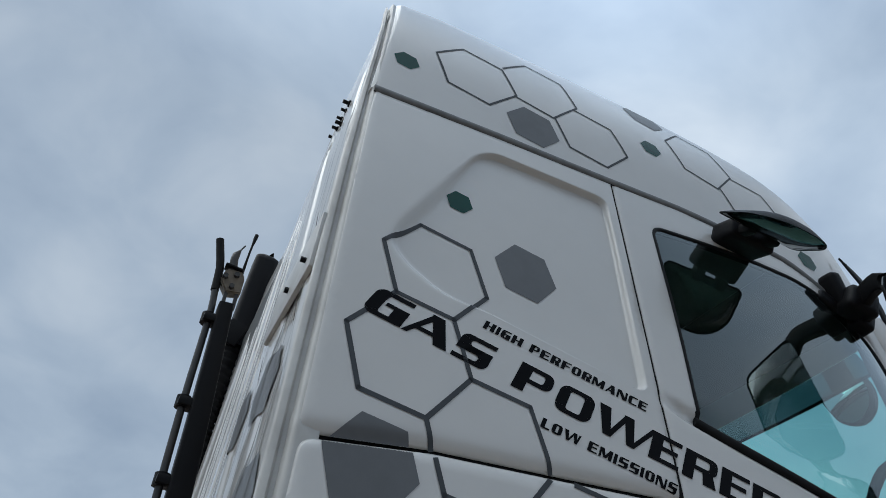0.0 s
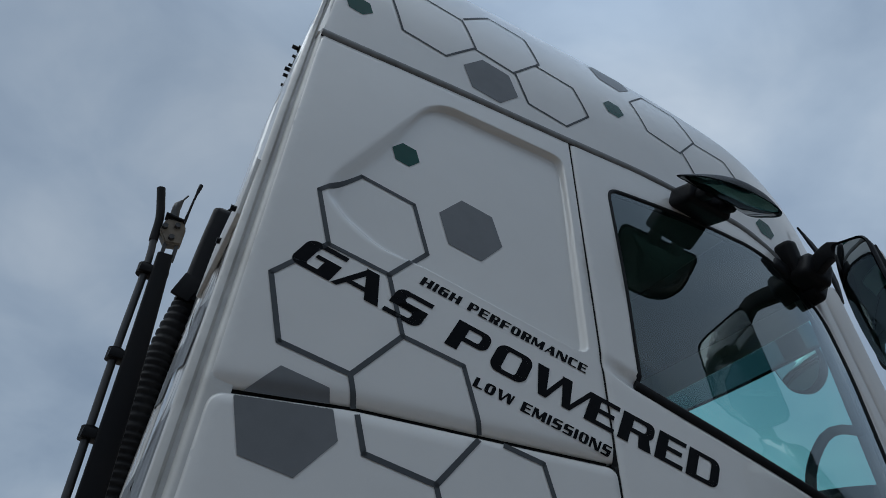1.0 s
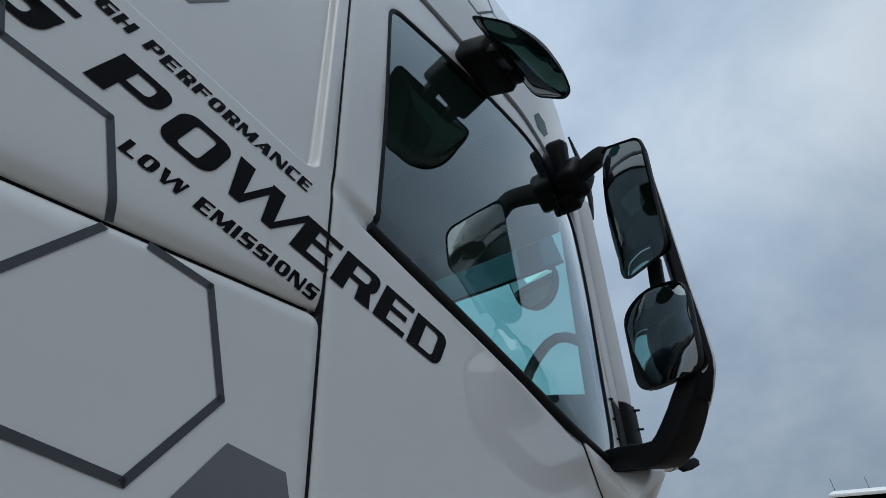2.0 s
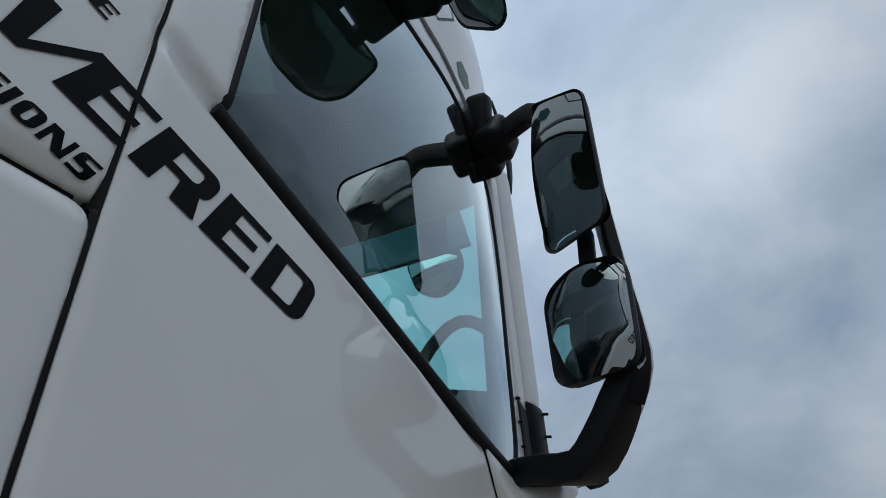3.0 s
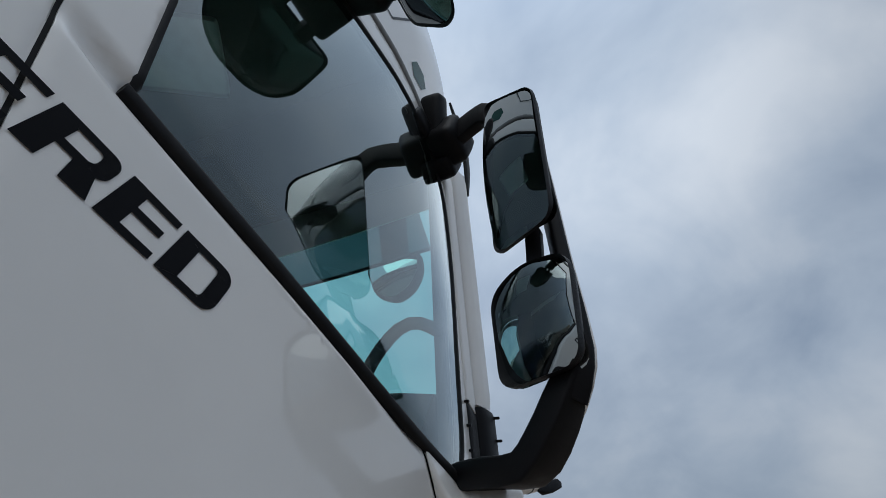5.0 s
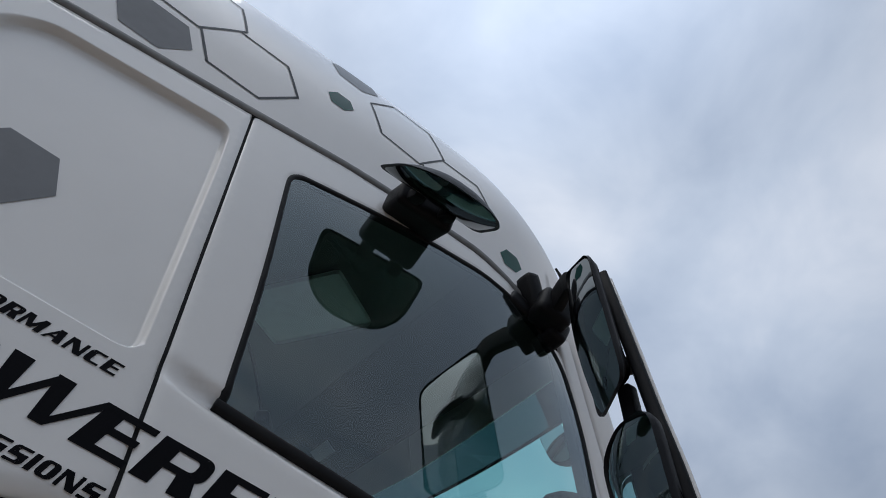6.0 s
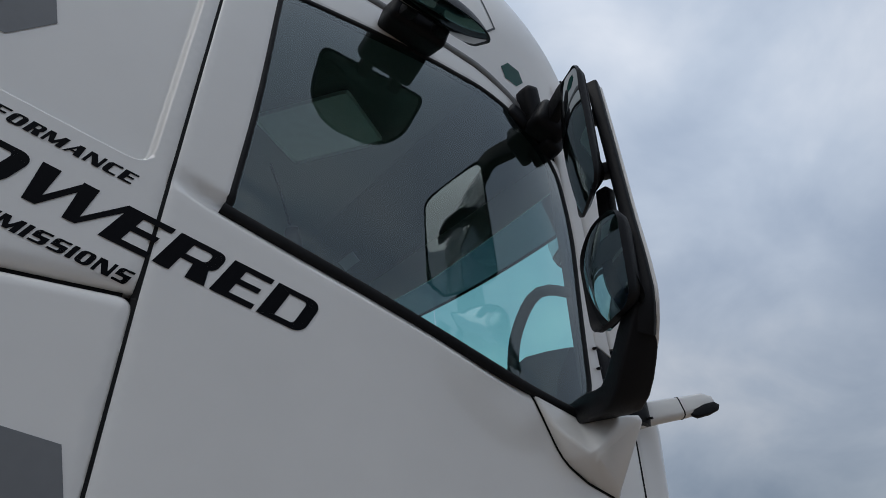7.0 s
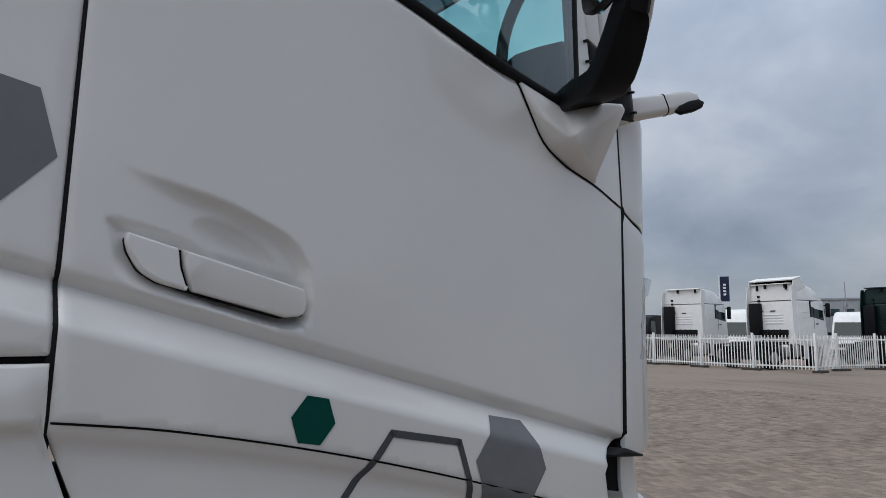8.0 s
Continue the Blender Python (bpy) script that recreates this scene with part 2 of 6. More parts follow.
def paving(name, pieces):
    """Brown-grey concrete blocks with tyre arcs and dry patches; pieces: colour changes from block to block."""
    m = material(name, (0.262, 0.208, 0.164), rough=0.9, grain=0.5, grain_scale=7, stain=0.6, stain_scale=0.25, stain_colour=(0.195, 0.158, 0.128), bump=0.5, bump_scale=40)
    n, l = m.node_tree.nodes, m.node_tree.links
    b = n["Principled BSDF"]
    colour = b.inputs["Base Color"].links[0].from_socket
    geo = n.new("ShaderNodeNewGeometry")
    shift = n.new("ShaderNodeVectorMath"); shift.operation = "SUBTRACT"; shift.inputs[1].default_value = (9.0, 13.5, 0)
    l.new(geo.outputs["Position"], shift.inputs[0])
    # sweeping arcs: a noise drawn out along circles about one point
    sep = n.new("ShaderNodeSeparateXYZ"); l.new(shift.outputs[0], sep.inputs[0])
    rad = n.new("ShaderNodeVectorMath"); rad.operation = "LENGTH"; l.new(shift.outputs[0], rad.inputs[0])
    ang = n.new("ShaderNodeMath"); ang.operation = "ARCTAN2"; l.new(sep.outputs[1], ang.inputs[0]); l.new(sep.outputs[0], ang.inputs[1])
    rs = n.new("ShaderNodeMath"); rs.operation = "MULTIPLY"; rs.inputs[1].default_value = 1.5; l.new(rad.outputs["Value"], rs.inputs[0])
    an = n.new("ShaderNodeMath"); an.operation = "MULTIPLY"; an.inputs[1].default_value = 1.6; l.new(ang.outputs[0], an.inputs[0])
    com = n.new("ShaderNodeCombineXYZ"); l.new(rs.outputs[0], com.inputs[0]); l.new(an.outputs[0], com.inputs[1])
    arcs = n.new("ShaderNodeTexNoise"); arcs.inputs["Scale"].default_value, arcs.inputs["Detail"].default_value = 1.1, 5.0
    l.new(com.outputs[0], arcs.inputs["Vector"])
    wave = n.new("ShaderNodeMapRange"); wave.inputs[1].default_value, wave.inputs[2].default_value = 0.46, 0.66
    l.new(arcs.outputs["Fac"], wave.inputs[0])
    patch = n.new("ShaderNodeTexNoise"); patch.inputs["Scale"].default_value, patch.inputs["Detail"].default_value = 0.30, 3.0
    l.new(geo.outputs["Position"], patch.inputs["Vector"])
    mr = n.new("ShaderNodeMapRange"); mr.inputs[1].default_value, mr.inputs[2].default_value = 0.40, 0.66
    l.new(patch.outputs["Fac"], mr.inputs[0])
    f = n.new("ShaderNodeMath"); f.operation = "MULTIPLY"; l.new(wave.outputs[0], f.inputs[0]); l.new(mr.outputs[0], f.inputs[1])
    f2 = n.new("ShaderNodeMath"); f2.operation = "MULTIPLY"; f2.inputs[1].default_value = 0.75; l.new(f.outputs[0], f2.inputs[0])
    mx = n.new("ShaderNodeMix"); mx.data_type = "RGBA"; mx.blend_type = "MULTIPLY"
    l.new(f2.outputs[0], mx.inputs[0]); l.new(colour, mx.inputs[6]); mx.inputs[7].default_value = (0.50, 0.46, 0.43, 1)
    last = mx.outputs[2]
    if pieces:
        rnd = n.new("ShaderNodeObjectInfo").outputs["Random"] if pieces == "object" else geo.outputs["Random Per Island"]
        v = n.new("ShaderNodeMapRange"); v.inputs[3].default_value, v.inputs[4].default_value = 0.72, 1.14
        l.new(rnd, v.inputs[0])
        hs = n.new("ShaderNodeHueSaturation"); l.new(v.outputs[0], hs.inputs["Value"]); l.new(last, hs.inputs["Color"])
        last = hs.outputs[0]
    l.new(last, b.inputs["Base Color"])
    return m


YARD = paving("brown_grey_yard", "")
BLOCK = paving("brown_grey_paving_block", "object")
BLOCKS = paving("brown_grey_paving_blocks", "island")
CONCRETE = material("dark_rubber_foot_block", (0.055, 0.050, 0.045), rough=0.9, grain=0.5, grain_scale=20, stain=0.5, stain_scale=4)
FENCE_WHITE = material("white_fence_coating", (0.90, 0.90, 0.88), rough=0.5, grain=0.12, grain_scale=14, stain=0.2, stain_scale=3)
TYRE = material("black_tyre_rubber", (0.011, 0.011, 0.011), spec=0.2, rough=0.85, grain=0.4, grain_scale=20)
DARK_GREEN = material("dark_green_truck_paint", (0.004, 0.020, 0.018), rough=0.35, grain=0.2, grain_scale=8, coat=0.15, spec=0.3)
DARK_GLASS = material("dark_vehicle_glass", (0.012, 0.030, 0.032), rough=0.06, grain=0.2, grain_scale=4)
ALLOY = material("brushed_tank_alloy", (0.62, 0.62, 0.61), rough=0.34, metal=0.85, grain=0.2, grain_scale=30, stain=0.3, stain_scale=5, rough_var=0.1)
YELLOW = material("yellow_vehicle_paint", (0.62, 0.40, 0.02), rough=0.4, grain=0.2, grain_scale=6)
NAVY = material("navy_flag_cloth", (0.012, 0.022, 0.06), rough=0.8, grain=0.3, grain_scale=9)
CLAD = material("grey_steel_cladding", (0.33, 0.35, 0.37), rough=0.6, grain=0.3, grain_scale=0.8, stain=0.3, stain_scale=0.2)


# ---------------------------------------------------------------- mesh helpers
def link_mesh(name, verts, faces, mat, smooth=True, sharp=40.0):
    me = bpy.data.meshes.new(name)
    me.from_pydata([tuple(map(float, v)) for v in verts], [], faces)
    me.materials.append(mat)
    me.validate()
    if smooth:
        me.polygons.foreach_set("use_smooth", [True] * len(me.polygons))
        me.set_sharp_from_angle(angle=radians(sharp))
    me.update()
    return me


def part(name, me, parent, label=""):
    ob = new(name, me)
    ob.parent = parent
    if label:
        tagged(ob, label)
    return ob


def bm_mesh(name, bm, mat, smooth=True, sharp=40.0):
    me = bpy.data.meshes.new(name)
    bmesh.ops.recalc_face_normals(bm, faces=bm.faces)
    bm.to_mesh(me)
    bm.free()
    me.materials.append(mat)
    if smooth:
        me.polygons.foreach_set("use_smooth", [True] * len(me.polygons))
        me.set_sharp_from_angle(angle=radians(sharp))
    return me


def add_box(bm, m, size, bevel=0.0, segments=2):
    made = bmesh.ops.create_cube(bm, size=1.0, matrix=m @ Matrix.Diagonal((*size, 1)))
    if bevel:
        edges = list({e for v in made["verts"] for e in v.link_edges})
        bmesh.ops.bevel(bm, geom=edges, offset=bevel, segments=segments, affect="EDGES", profile=0.6)


def box_mesh(name, m, size, mat, bevel=0.004, segments=2):
    bm = bmesh.new()
    add_box(bm, m, size, bevel, segments)
    return bm_mesh(name, bm, mat)


def tube_mesh(name, path, radius, mat, sides=12, closed_ends=True, ribs=0.0, rib_step=0.02):
    """A round bar or hose along a smooth path; ribs give a corrugated hose."""
    pts = smooth_path([Vector(p) for p in path], 0.01 if ribs else 0.025)
    verts, faces, up = [], [], Vector((0.31, 0.95, 0.07))
    for i, p in enumerate(pts):
        t = (pts[min(i + 1, len(pts) - 1)] - pts[max(i - 1, 0)]).normalized()
        a = t.cross(up).normalized(); b = t.cross(a)
        rr = radius[min(i * len(radius) // len(pts), len(radius) - 1)] if isinstance(radius, tuple) else radius
        if ribs:
            rr += ribs * (1 if (i // 2) % 2 else -1)
        for k in range(sides):
            w = 2 * math.pi * k / sides
            verts.append(p + a * (rr * math.cos(w)) + b * (rr * math.sin(w)))
    for i in range(len(pts) - 1):
        for k in range(sides):
            q = (k + 1) % sides
            faces.append((i * sides + k, i * sides + q, (i + 1) * sides + q, (i + 1) * sides + k))
    if closed_ends:
        faces.append(tuple(reversed(range(sides))))
        faces.append(tuple(range((len(pts) - 1) * sides, len(pts) * sides)))
    return link_mesh(name, verts, faces, mat, sharp=60)


def smooth_path(pts, step):
    """Catmull-Rom through the points."""
    out = []
    for i in range(len(pts) - 1):
        p0, p1, p2, p3 = pts[max(i - 1, 0)], pts[i], pts[i + 1], pts[min(i + 2, len(pts) - 1)]
        n = max(2, int((p2 - p1).length / step))
        for j in range(n):
            t = j / n
            out.append(0.5 * ((2 * p1) + (p2 - p0) * t + (2 * p0 - 5 * p1 + 4 * p2 - p3) * t * t + (3 * p1 - p0 - 3 * p2 + p3) * t ** 3))
    out.append(pts[-1])
    return out


def sweep_mesh(name, path, half, mat, bevel=0.006, step=0.03, across=None):
    """A flat bar with rounded edges swept along a path. half: its half sizes (across, thick) at each point of the path;
    across: the direction in which it is wide."""
    raw = [Vector(p) for p in path]
    pts = smooth_path(raw, step)
    # sizes are spread along the path by its length
    lens = [0.0]
    for a, b in zip(raw, raw[1:]):
        lens.append(lens[-1] + (b - a).length)
    run, verts, faces = 0.0, [], []
    total = sum((b - a).length for a, b in zip(pts, pts[1:]))
    ring = 12
    for i, p in enumerate(pts):
        if i:
            run += (pts[i] - pts[i - 1]).length
        at = run / total * lens[-1]
        wa = float(np.interp(at, lens, [h[0] for h in half])); wb = float(np.interp(at, lens, [h[1] for h in half]))
        t = (pts[min(i + 1, len(pts) - 1)] - pts[max(i - 1, 0)]).normalized()
        a = Vector(across); a = (a - t * a.dot(t)).normalized(); b = t.cross(a)
        c = min(bevel, wa * 0.8, wb * 0.8)
        d = c * 0.3
        for u, v in ((wa, wb - c), (wa - d, wb - d), (wa - c, wb), (-wa + c, wb), (-wa + d, wb - d), (-wa, wb - c),
                     (-wa, -wb + c), (-wa + d, -wb + d), (-wa + c, -wb), (wa - c, -wb), (wa - d, -wb + d), (wa, -wb + c)):
            verts.append(p + a * u + b * v)
    for i in range(len(pts) - 1):
        for k in range(ring):
            q = (k + 1) % ring
            faces.append((i * ring + k, i * ring + q, (i + 1) * ring + q, (i + 1) * ring + k))
    faces.append(tuple(reversed(range(ring))))
    faces.append(tuple(range((len(pts) - 1) * ring, len(pts) * ring)))
    bm = bmesh.new()
    vs = [bm.verts.new(v) for v in verts]
    for f in faces:
        bm.faces.new([vs[k] for k in f])
    return bm_mesh(name, bm, mat, sharp=50)


# ---------------------------------------------------------------- the cab's skin
LEAN = 0.098          # the side leans inwards going up
MIDDLE = 1.22         # the cab's middle plane, y


def sstep(a, b, x):
    t = np.clip((x - a) / (b - a), 0, 1)
    return t * t * (3 - 2 * t)


def inside(px, pz, poly):
    """Which points lie in the polygon."""
    px, pz = np.asarray(px, float), np.asarray(pz, float)
    hit = np.zeros(px.shape, bool)
    n = len(poly)
    for i in range(n):
        x1, z1 = poly[i]; x2, z2 = poly[(i + 1) % n]
        if z1 == z2:
            continue
        c = ((z1 > pz) != (z2 > pz)) & (px < (x2 - x1) * (pz - z1) / (z2 - z1) + x1)
        hit ^= c
    return hit


def edge_distance(px, pz, poly):
    best = np.full(np.shape(px), 1e9)
    n = len(poly)
    for i in range(n):
        ax, az = poly[i]; bx, bz = poly[(i + 1) % n]
        dx, dz = bx - ax, bz - az
        t = np.clip(((px - ax) * dx + (pz - az) * dz) / (dx * dx + dz * dz + 1e-12), 0, 1)
        best = np.minimum(best, np.hypot(px - ax - t * dx, pz - az - t * dz))
    return best


def rounded(poly, radius, n=6):
    """The polygon with rounded corners; radius one for all or one for each corner."""
    out, k = [], len(poly)
    for i in range(k):
        p, a, b = Vector(poly[i]), Vector(poly[i - 1]), Vector(poly[(i + 1) % k])
        r = radius[i] if isinstance(radius, (list, tuple)) else radius
        u, v = (a - p), (b - p)
        r = min(r, u.length * 0.45, v.length * 0.45)
        if r <= 0:
            out.append(tuple(p)); continue
        s, e = p + u.normalized() * r, p + v.normalized() * r
        for j in range(n + 1):
            t = j / n
            out.append(tuple(s * (1 - t) ** 2 + p * (2 * t * (1 - t)) + e * t * t))
    return out


def door_seam(z):
    return (0.047 if z > 2.15 else 0.034) * (z - 2.15)


def rear_edge(z):
    return -0.893 + 0.052 * (z - 2.15)


def front_seam(z):
    return 1.311 + (0.207 if z < 1.892 else 0.12) * (z - 1.892)


def crease_z(s):
    return np.interp(s, (-0.95, -0.83, -0.4, 0.06, 0.35, 0.5, 0.7, 0.87, 0.99, 1.08, 1.16, 1.3), (3.262, 3.266, 3.290, 3.306, 3.322, 3.316, 3.302, 3.280, 3.225, 3.15, 3.05, 2.9))


def waist_z(s):
    return np.interp(s, (-0.95, -0.90, -0.63, -0.35, 0.0, 0.1), (2.100, 2.106, 2.133, 2.141, 2.153, 2.155))


RECESS = rounded([(-0.758, 2.648), (-0.741, 2.717), (-0.497, 3.138), (-0.427, 3.190), (0.008, 3.190), (0.004, 3.000), (-0.026, 2.423), (-0.500, 2.526), (-0.612, 2.528), (-0.712, 2.588)],
                 [0.04, 0.10, 0.08, 0.08, 0.045, 0.2, 0.05, 0.1, 0.12, 0.06])
# the large soft hollow over the handle, and the pocket that the handle lies in
HOLLOW = rounded([(0.030, 1.812), (0.105, 1.786), (0.207, 1.764), (0.279, 1.736), (0.332, 1.707), (0.362, 1.662), (0.367, 1.600), (0.350, 1.556), (0.300, 1.556), (0.150, 1.600), (0.040, 1.690)],
                 [0.02, 0.05, 0.05, 0.05, 0.05, 0.04, 0.04, 0.02, 0.05, 0.05, 0.03])
POCKET = rounded([(0.030, 1.722), (0.087, 1.713), (0.178, 1.689), (0.340, 1.650), (0.364, 1.630), (0.366, 1.585), (0.348, 1.556), (0.312, 1.555), (0.158, 1.592), (0.084, 1.612), (0.050, 1.640)],
                 [0.02, 0.05, 0.05, 0.02, 0.02, 0.03, 0.02, 0.02, 0.05, 0.04, 0.03])


RECESS_DEPTH = 0.023


def recess_soft(s):
    return 0.011 + 0.026 * sstep(-0.44, -0.66, np.asarray(s, float))


def sill_z(s):
    return np.where(np.asarray(s, float) > -0.0, 1.4345 - 0.150 * s - 0.155 * np.asarray(s, float) ** 2 * np.clip(1 - s * 0.30, 0.4, 1), 1.4345 - 0.03 * np.asarray(s, float))


def roof_top(x):
    return np.interp(x, (-0.86, -0.80, -0.6, -0.3, 0.0, 0.3, 0.6, 0.75, 0.9, 1.0, 1.1, 1.2, 1.3, 1.4, 1.5),
                     (3.98, 4.03, 4.092, 4.115, 4.122, 4.112, 4.076, 4.040, 3.980, 3.930, 3.862, 3.778, 3.675, 3.53, 3.33))


def roof_side(s, z):
    """The roof's flank, which draws in more and more towards the top."""
    return 0.113 + 0.035 * (z - 3.28) + 0.35 * np.clip(z - 3.5, 0, None) ** 2 + 0.3265 * np.clip(s - 0.95, 0, None) ** 2


ROOF_RISE, ROOF_RUN = 0.11, 0.24      # the rounded edge between flank and top


def relief(s, z):
    """How far the skin lies inside its leaning plane."""
    s, z = np.asarray(s, float), np.asarray(z, float)
    d = np.zeros(np.broadcast(s, z).shape)
    d += 0.3265 * np.clip(s - 0.95, 0, None) ** 2
    # pressed field on the sleeper side
    e = np.where(inside(s, z, RECESS), edge_distance(s, z, RECESS), -1)
    d += RECESS_DEPTH * sstep(0, 1, e / recess_soft(s))
    # rolled lip over the locker flap
    w = z - waist_z(s)
    d += np.where((s < 0.0) & (w > -0.004), 0.012 * np.exp(-(np.clip(w, 0, 1) / 0.022) ** 2), 0)
    # slanting shoulder low on the door and flap
    r = z - (1.622 - 0.272 * s)
    d += 0.017 * sstep(0.014, -0.009, r) - 0.049 * (0.6 * np.clip((-0.009 - r) / 0.059, 0, 1) + 0.4 * sstep(-0.007, -0.072, r))
    # bright chamfer under the window
    c = z - np.interp(s, (-0.01, 0.10, 0.263, 0.437, 0.637, 0.890), (2.438, 2.400, 2.353, 2.306, 2.247, 2.160))
    d += 0.016 * sstep(-0.034, -0.010, c) * sstep(0.03, 0.0, c) * sstep(0.95, 0.80, s) * sstep(-0.02, 0.10, s)
    # sill fold
    f = z - sill_z(s)
    d += np.where(s > -0.03, 0.003 * sstep(0.002, -0.002, f) + 0.017 * sstep(-0.004, -0.040, f), 0.017 * sstep(0.007, -0.022, f))
    # handle hollow, pocket and finger scoop
    e = np.where(inside(s, z, HOLLOW), edge_distance(s, z, HOLLOW), 0)
    d += (0.008 + 0.012 * sstep(0.05, 0.27, s)) * sstep(0.03, 0.17, s) * (1 - (1 - np.clip(e / 0.024, 0, 1)) ** 2)
    e = np.where(inside(s, z, POCKET), edge_distance(s, z, POCKET), 0)
    d += 0.010 * sstep(0, 0.019, e)
    u, v = (s - 0.236) * 0.90 + (z - 1.686) * -0.44, (s - 0.236) * 0.44 + (z - 1.686) * 0.90
    d += 0.014 * (1 - np.clip((u / 0.080) ** 2 + (v / 0.034) ** 2, 0, 1)) ** 0.75
    return d


def skin_y(s, z):
    s, z = np.asarray(s, float), np.asarray(z, float)
    zc = crease_z(s)
    low = LEAN * (z - 2.15)
    zs = roof_top(s) - ROOF_RISE
    t = 1 - np.sqrt(np.clip(1 - np.clip((z - zs) / ROOF_RISE, 0, 0.98), 0, 1))
    lean = 0.035 + 0.70 * np.clip(zs - 3.5, 0, None)
    high = roof_side(s, np.minimum(z, zs)) + 2 * t * (1 - t) * lean * ROOF_RISE + t * t * ROOF_RUN
    return np.where(z > zc + 0.004, high, low + relief(s, z))


def dense(poly, step):
    out = []
    for a, b in zip(poly, poly[1:] + poly[:1]):
        n = max(1, int(math.hypot(b[0] - a[0], b[1] - a[1]) / step))
        out += [(a[0] + (b[0] - a[0]) * j / n, a[1] + (b[1] - a[1]) * j / n) for j in range(n)]
    return out


def inset(poly, dist):
    """The ring moved inwards (counter-clockwise ring) by dist."""
    p = np.array(poly)
    t = np.roll(p, -1, 0) - np.roll(p, 1, 0)
    t /= np.linalg.norm(t, axis=1)[:, None] + 1e-9
    return [tuple(q) for q in p + dist * np.c_[-t[:, 1], t[:, 0]]]


def ccw(poly):
    a = sum(x1 * z2 - x2 * z1 for (x1, z1), (x2, z2) in zip(poly, poly[1:] + poly[:1]))
    return poly if a > 0 else poly[::-1]


def skin(name, outer, mat, holes=(), step=0.022, lift=0.0, depth=0.02, soft=0.004, flip=False, lines=()):
    """A sheet of the cab's skin inside an outline in (s, z), with holes, rolled edges and a return flange."""
    from mathutils.geometry import delaunay_2d_cdt
    rings, edge_of = [], []
    for k, poly in enumerate([outer, *holes]):
        ring = dense(ccw(list(poly)), step)
        rings.append((ring, inset(ring, 0.006 if k == 0 else -0.006)))
    pts, edges, rim = [], [], []
    for a, b in rings:
        for ring, is_rim in ((a, True), (b, False)):
            i0 = len(pts)
            pts += ring
            rim += [is_rim] * len(ring)
            edges += [(i0 + i, i0 + (i + 1) % len(ring)) for i in range(len(ring))]
    o = np.array(rings[0][0])
    gx, gz = np.meshgrid(np.arange(o[:, 0].min(), o[:, 0].max(), step), np.arange(o[:, 1].min(), o[:, 1].max(), step))
    gx = gx + (np.arange(gx.shape[0]) % 2)[:, None] * step * 0.5
    gx, gz = gx.ravel(), gz.ravel()
    ok = inside(gx, gz, rings[0][0]) & (edge_distance(gx, gz, rings[0][0]) > 0.006 + step * 0.5)
    for a, b in rings[1:]:
        ok &= ~inside(gx, gz, a) & (edge_distance(gx, gz, a) > 0.006 + step * 0.5)
    # rows of vertices along sharp folds of the relief
    for line in lines:
        if not len(line):
            continue
        q = np.array(line)
        far = np.ones(len(q), bool)
        for a, b in rings:
            far &= edge_distance(q[:, 0], q[:, 1], a) > 0.009
        far &= inside(q[:, 0], q[:, 1], rings[0][0])
        for a, b in rings[1:]:
            far &= ~inside(q[:, 0], q[:, 1], a)
        q = q[far]
        if len(q) == 0:
            continue
        pts += [tuple(v) for v in q]
        rim += [False] * len(q)
        for k in range(0, len(q), 64):
            c = q[k:k + 64]
            ok &= np.hypot(gx[:, None] - c[None, :, 0], gz[:, None] - c[None, :, 1]).min(1) > 0.007
    pts += list(zip(gx[ok], gz[ok]))
    rim += [False] * int(ok.sum())
    v2, _, f2, origin, _, _ = delaunay_2d_cdt([Vector(p) for p in pts], edges, [], 0, 1e-6)
    p = np.array([tuple(v) for v in v2])
    is_rim = np.array([any(rim[i] for i in og) for og in origin])
    tri = np.array(f2)
    cx, cz = p[tri, 0].mean(1), p[tri, 1].mean(1)
    keep = inside(cx, cz, rings[0][0])
    for a, b in rings[1:]:
        keep &= ~inside(cx, cz, a)
    tri = tri[keep]
    y = skin_y(p[:, 0], p[:, 1]) + lift + np.where(is_rim, soft, 0)
    verts = [(a, b, c) for a, b, c in zip(p[:, 0], y, p[:, 1])]
    faces = [tuple(map(int, t)) for t in tri]
    # return flange along every free edge
    count = {}
    for t in faces:
        for a, b in ((t[0], t[1]), (t[1], t[2]), (t[2], t[0])):
            count[(a, b)] = count.get((a, b), 0) + 1
    back = {}
    for a, b in list(count):
        if (b, a) not in count:
            for q in (a, b):
                if q not in back:
                    back[q] = len(verts)
                    x, yy, z = verts[q]
                    verts.append((x, yy + depth, z))
            faces.append((b, a, back[a], back[b]))
    if flip:
        verts = [(x, 2 * MIDDLE - yy, z) for x, yy, z in verts]
        faces = [f[::-1] for f in faces]
    return link_mesh(name, verts, faces, mat, sharp=55)


def skin_point(s, z, lift=0.0):
    return Vector((s, float(skin_y(s, z)) + lift, z))


def band(name, line, width, mat, lift=0.0, step=0.02):
    """A strip of the given width laid along a line in (s, z)."""
    pts = smooth_path([Vector((a, b)).to_3d() for a, b in line], step)
    verts, faces = [], []
    for i, p in enumerate(pts):
        t = pts[min(i + 1, len(pts) - 1)] - pts[max(i - 1, 0)]
        n = Vector((-t.y, t.x)).normalized() * width / 2
        for q in (1, 0, -1):
            s, z = p.x + n.x * q, p.y + n.y * q
            verts.append((s, float(skin_y(s, z)) + lift, z))
    for i in range(len(pts) - 1):
        for k in (0, 1):
            faces.append((i * 3 + k, i * 3 + k + 1, i * 3 + k + 4, i * 3 + k + 3))
    return link_mesh(name, verts, faces, mat)


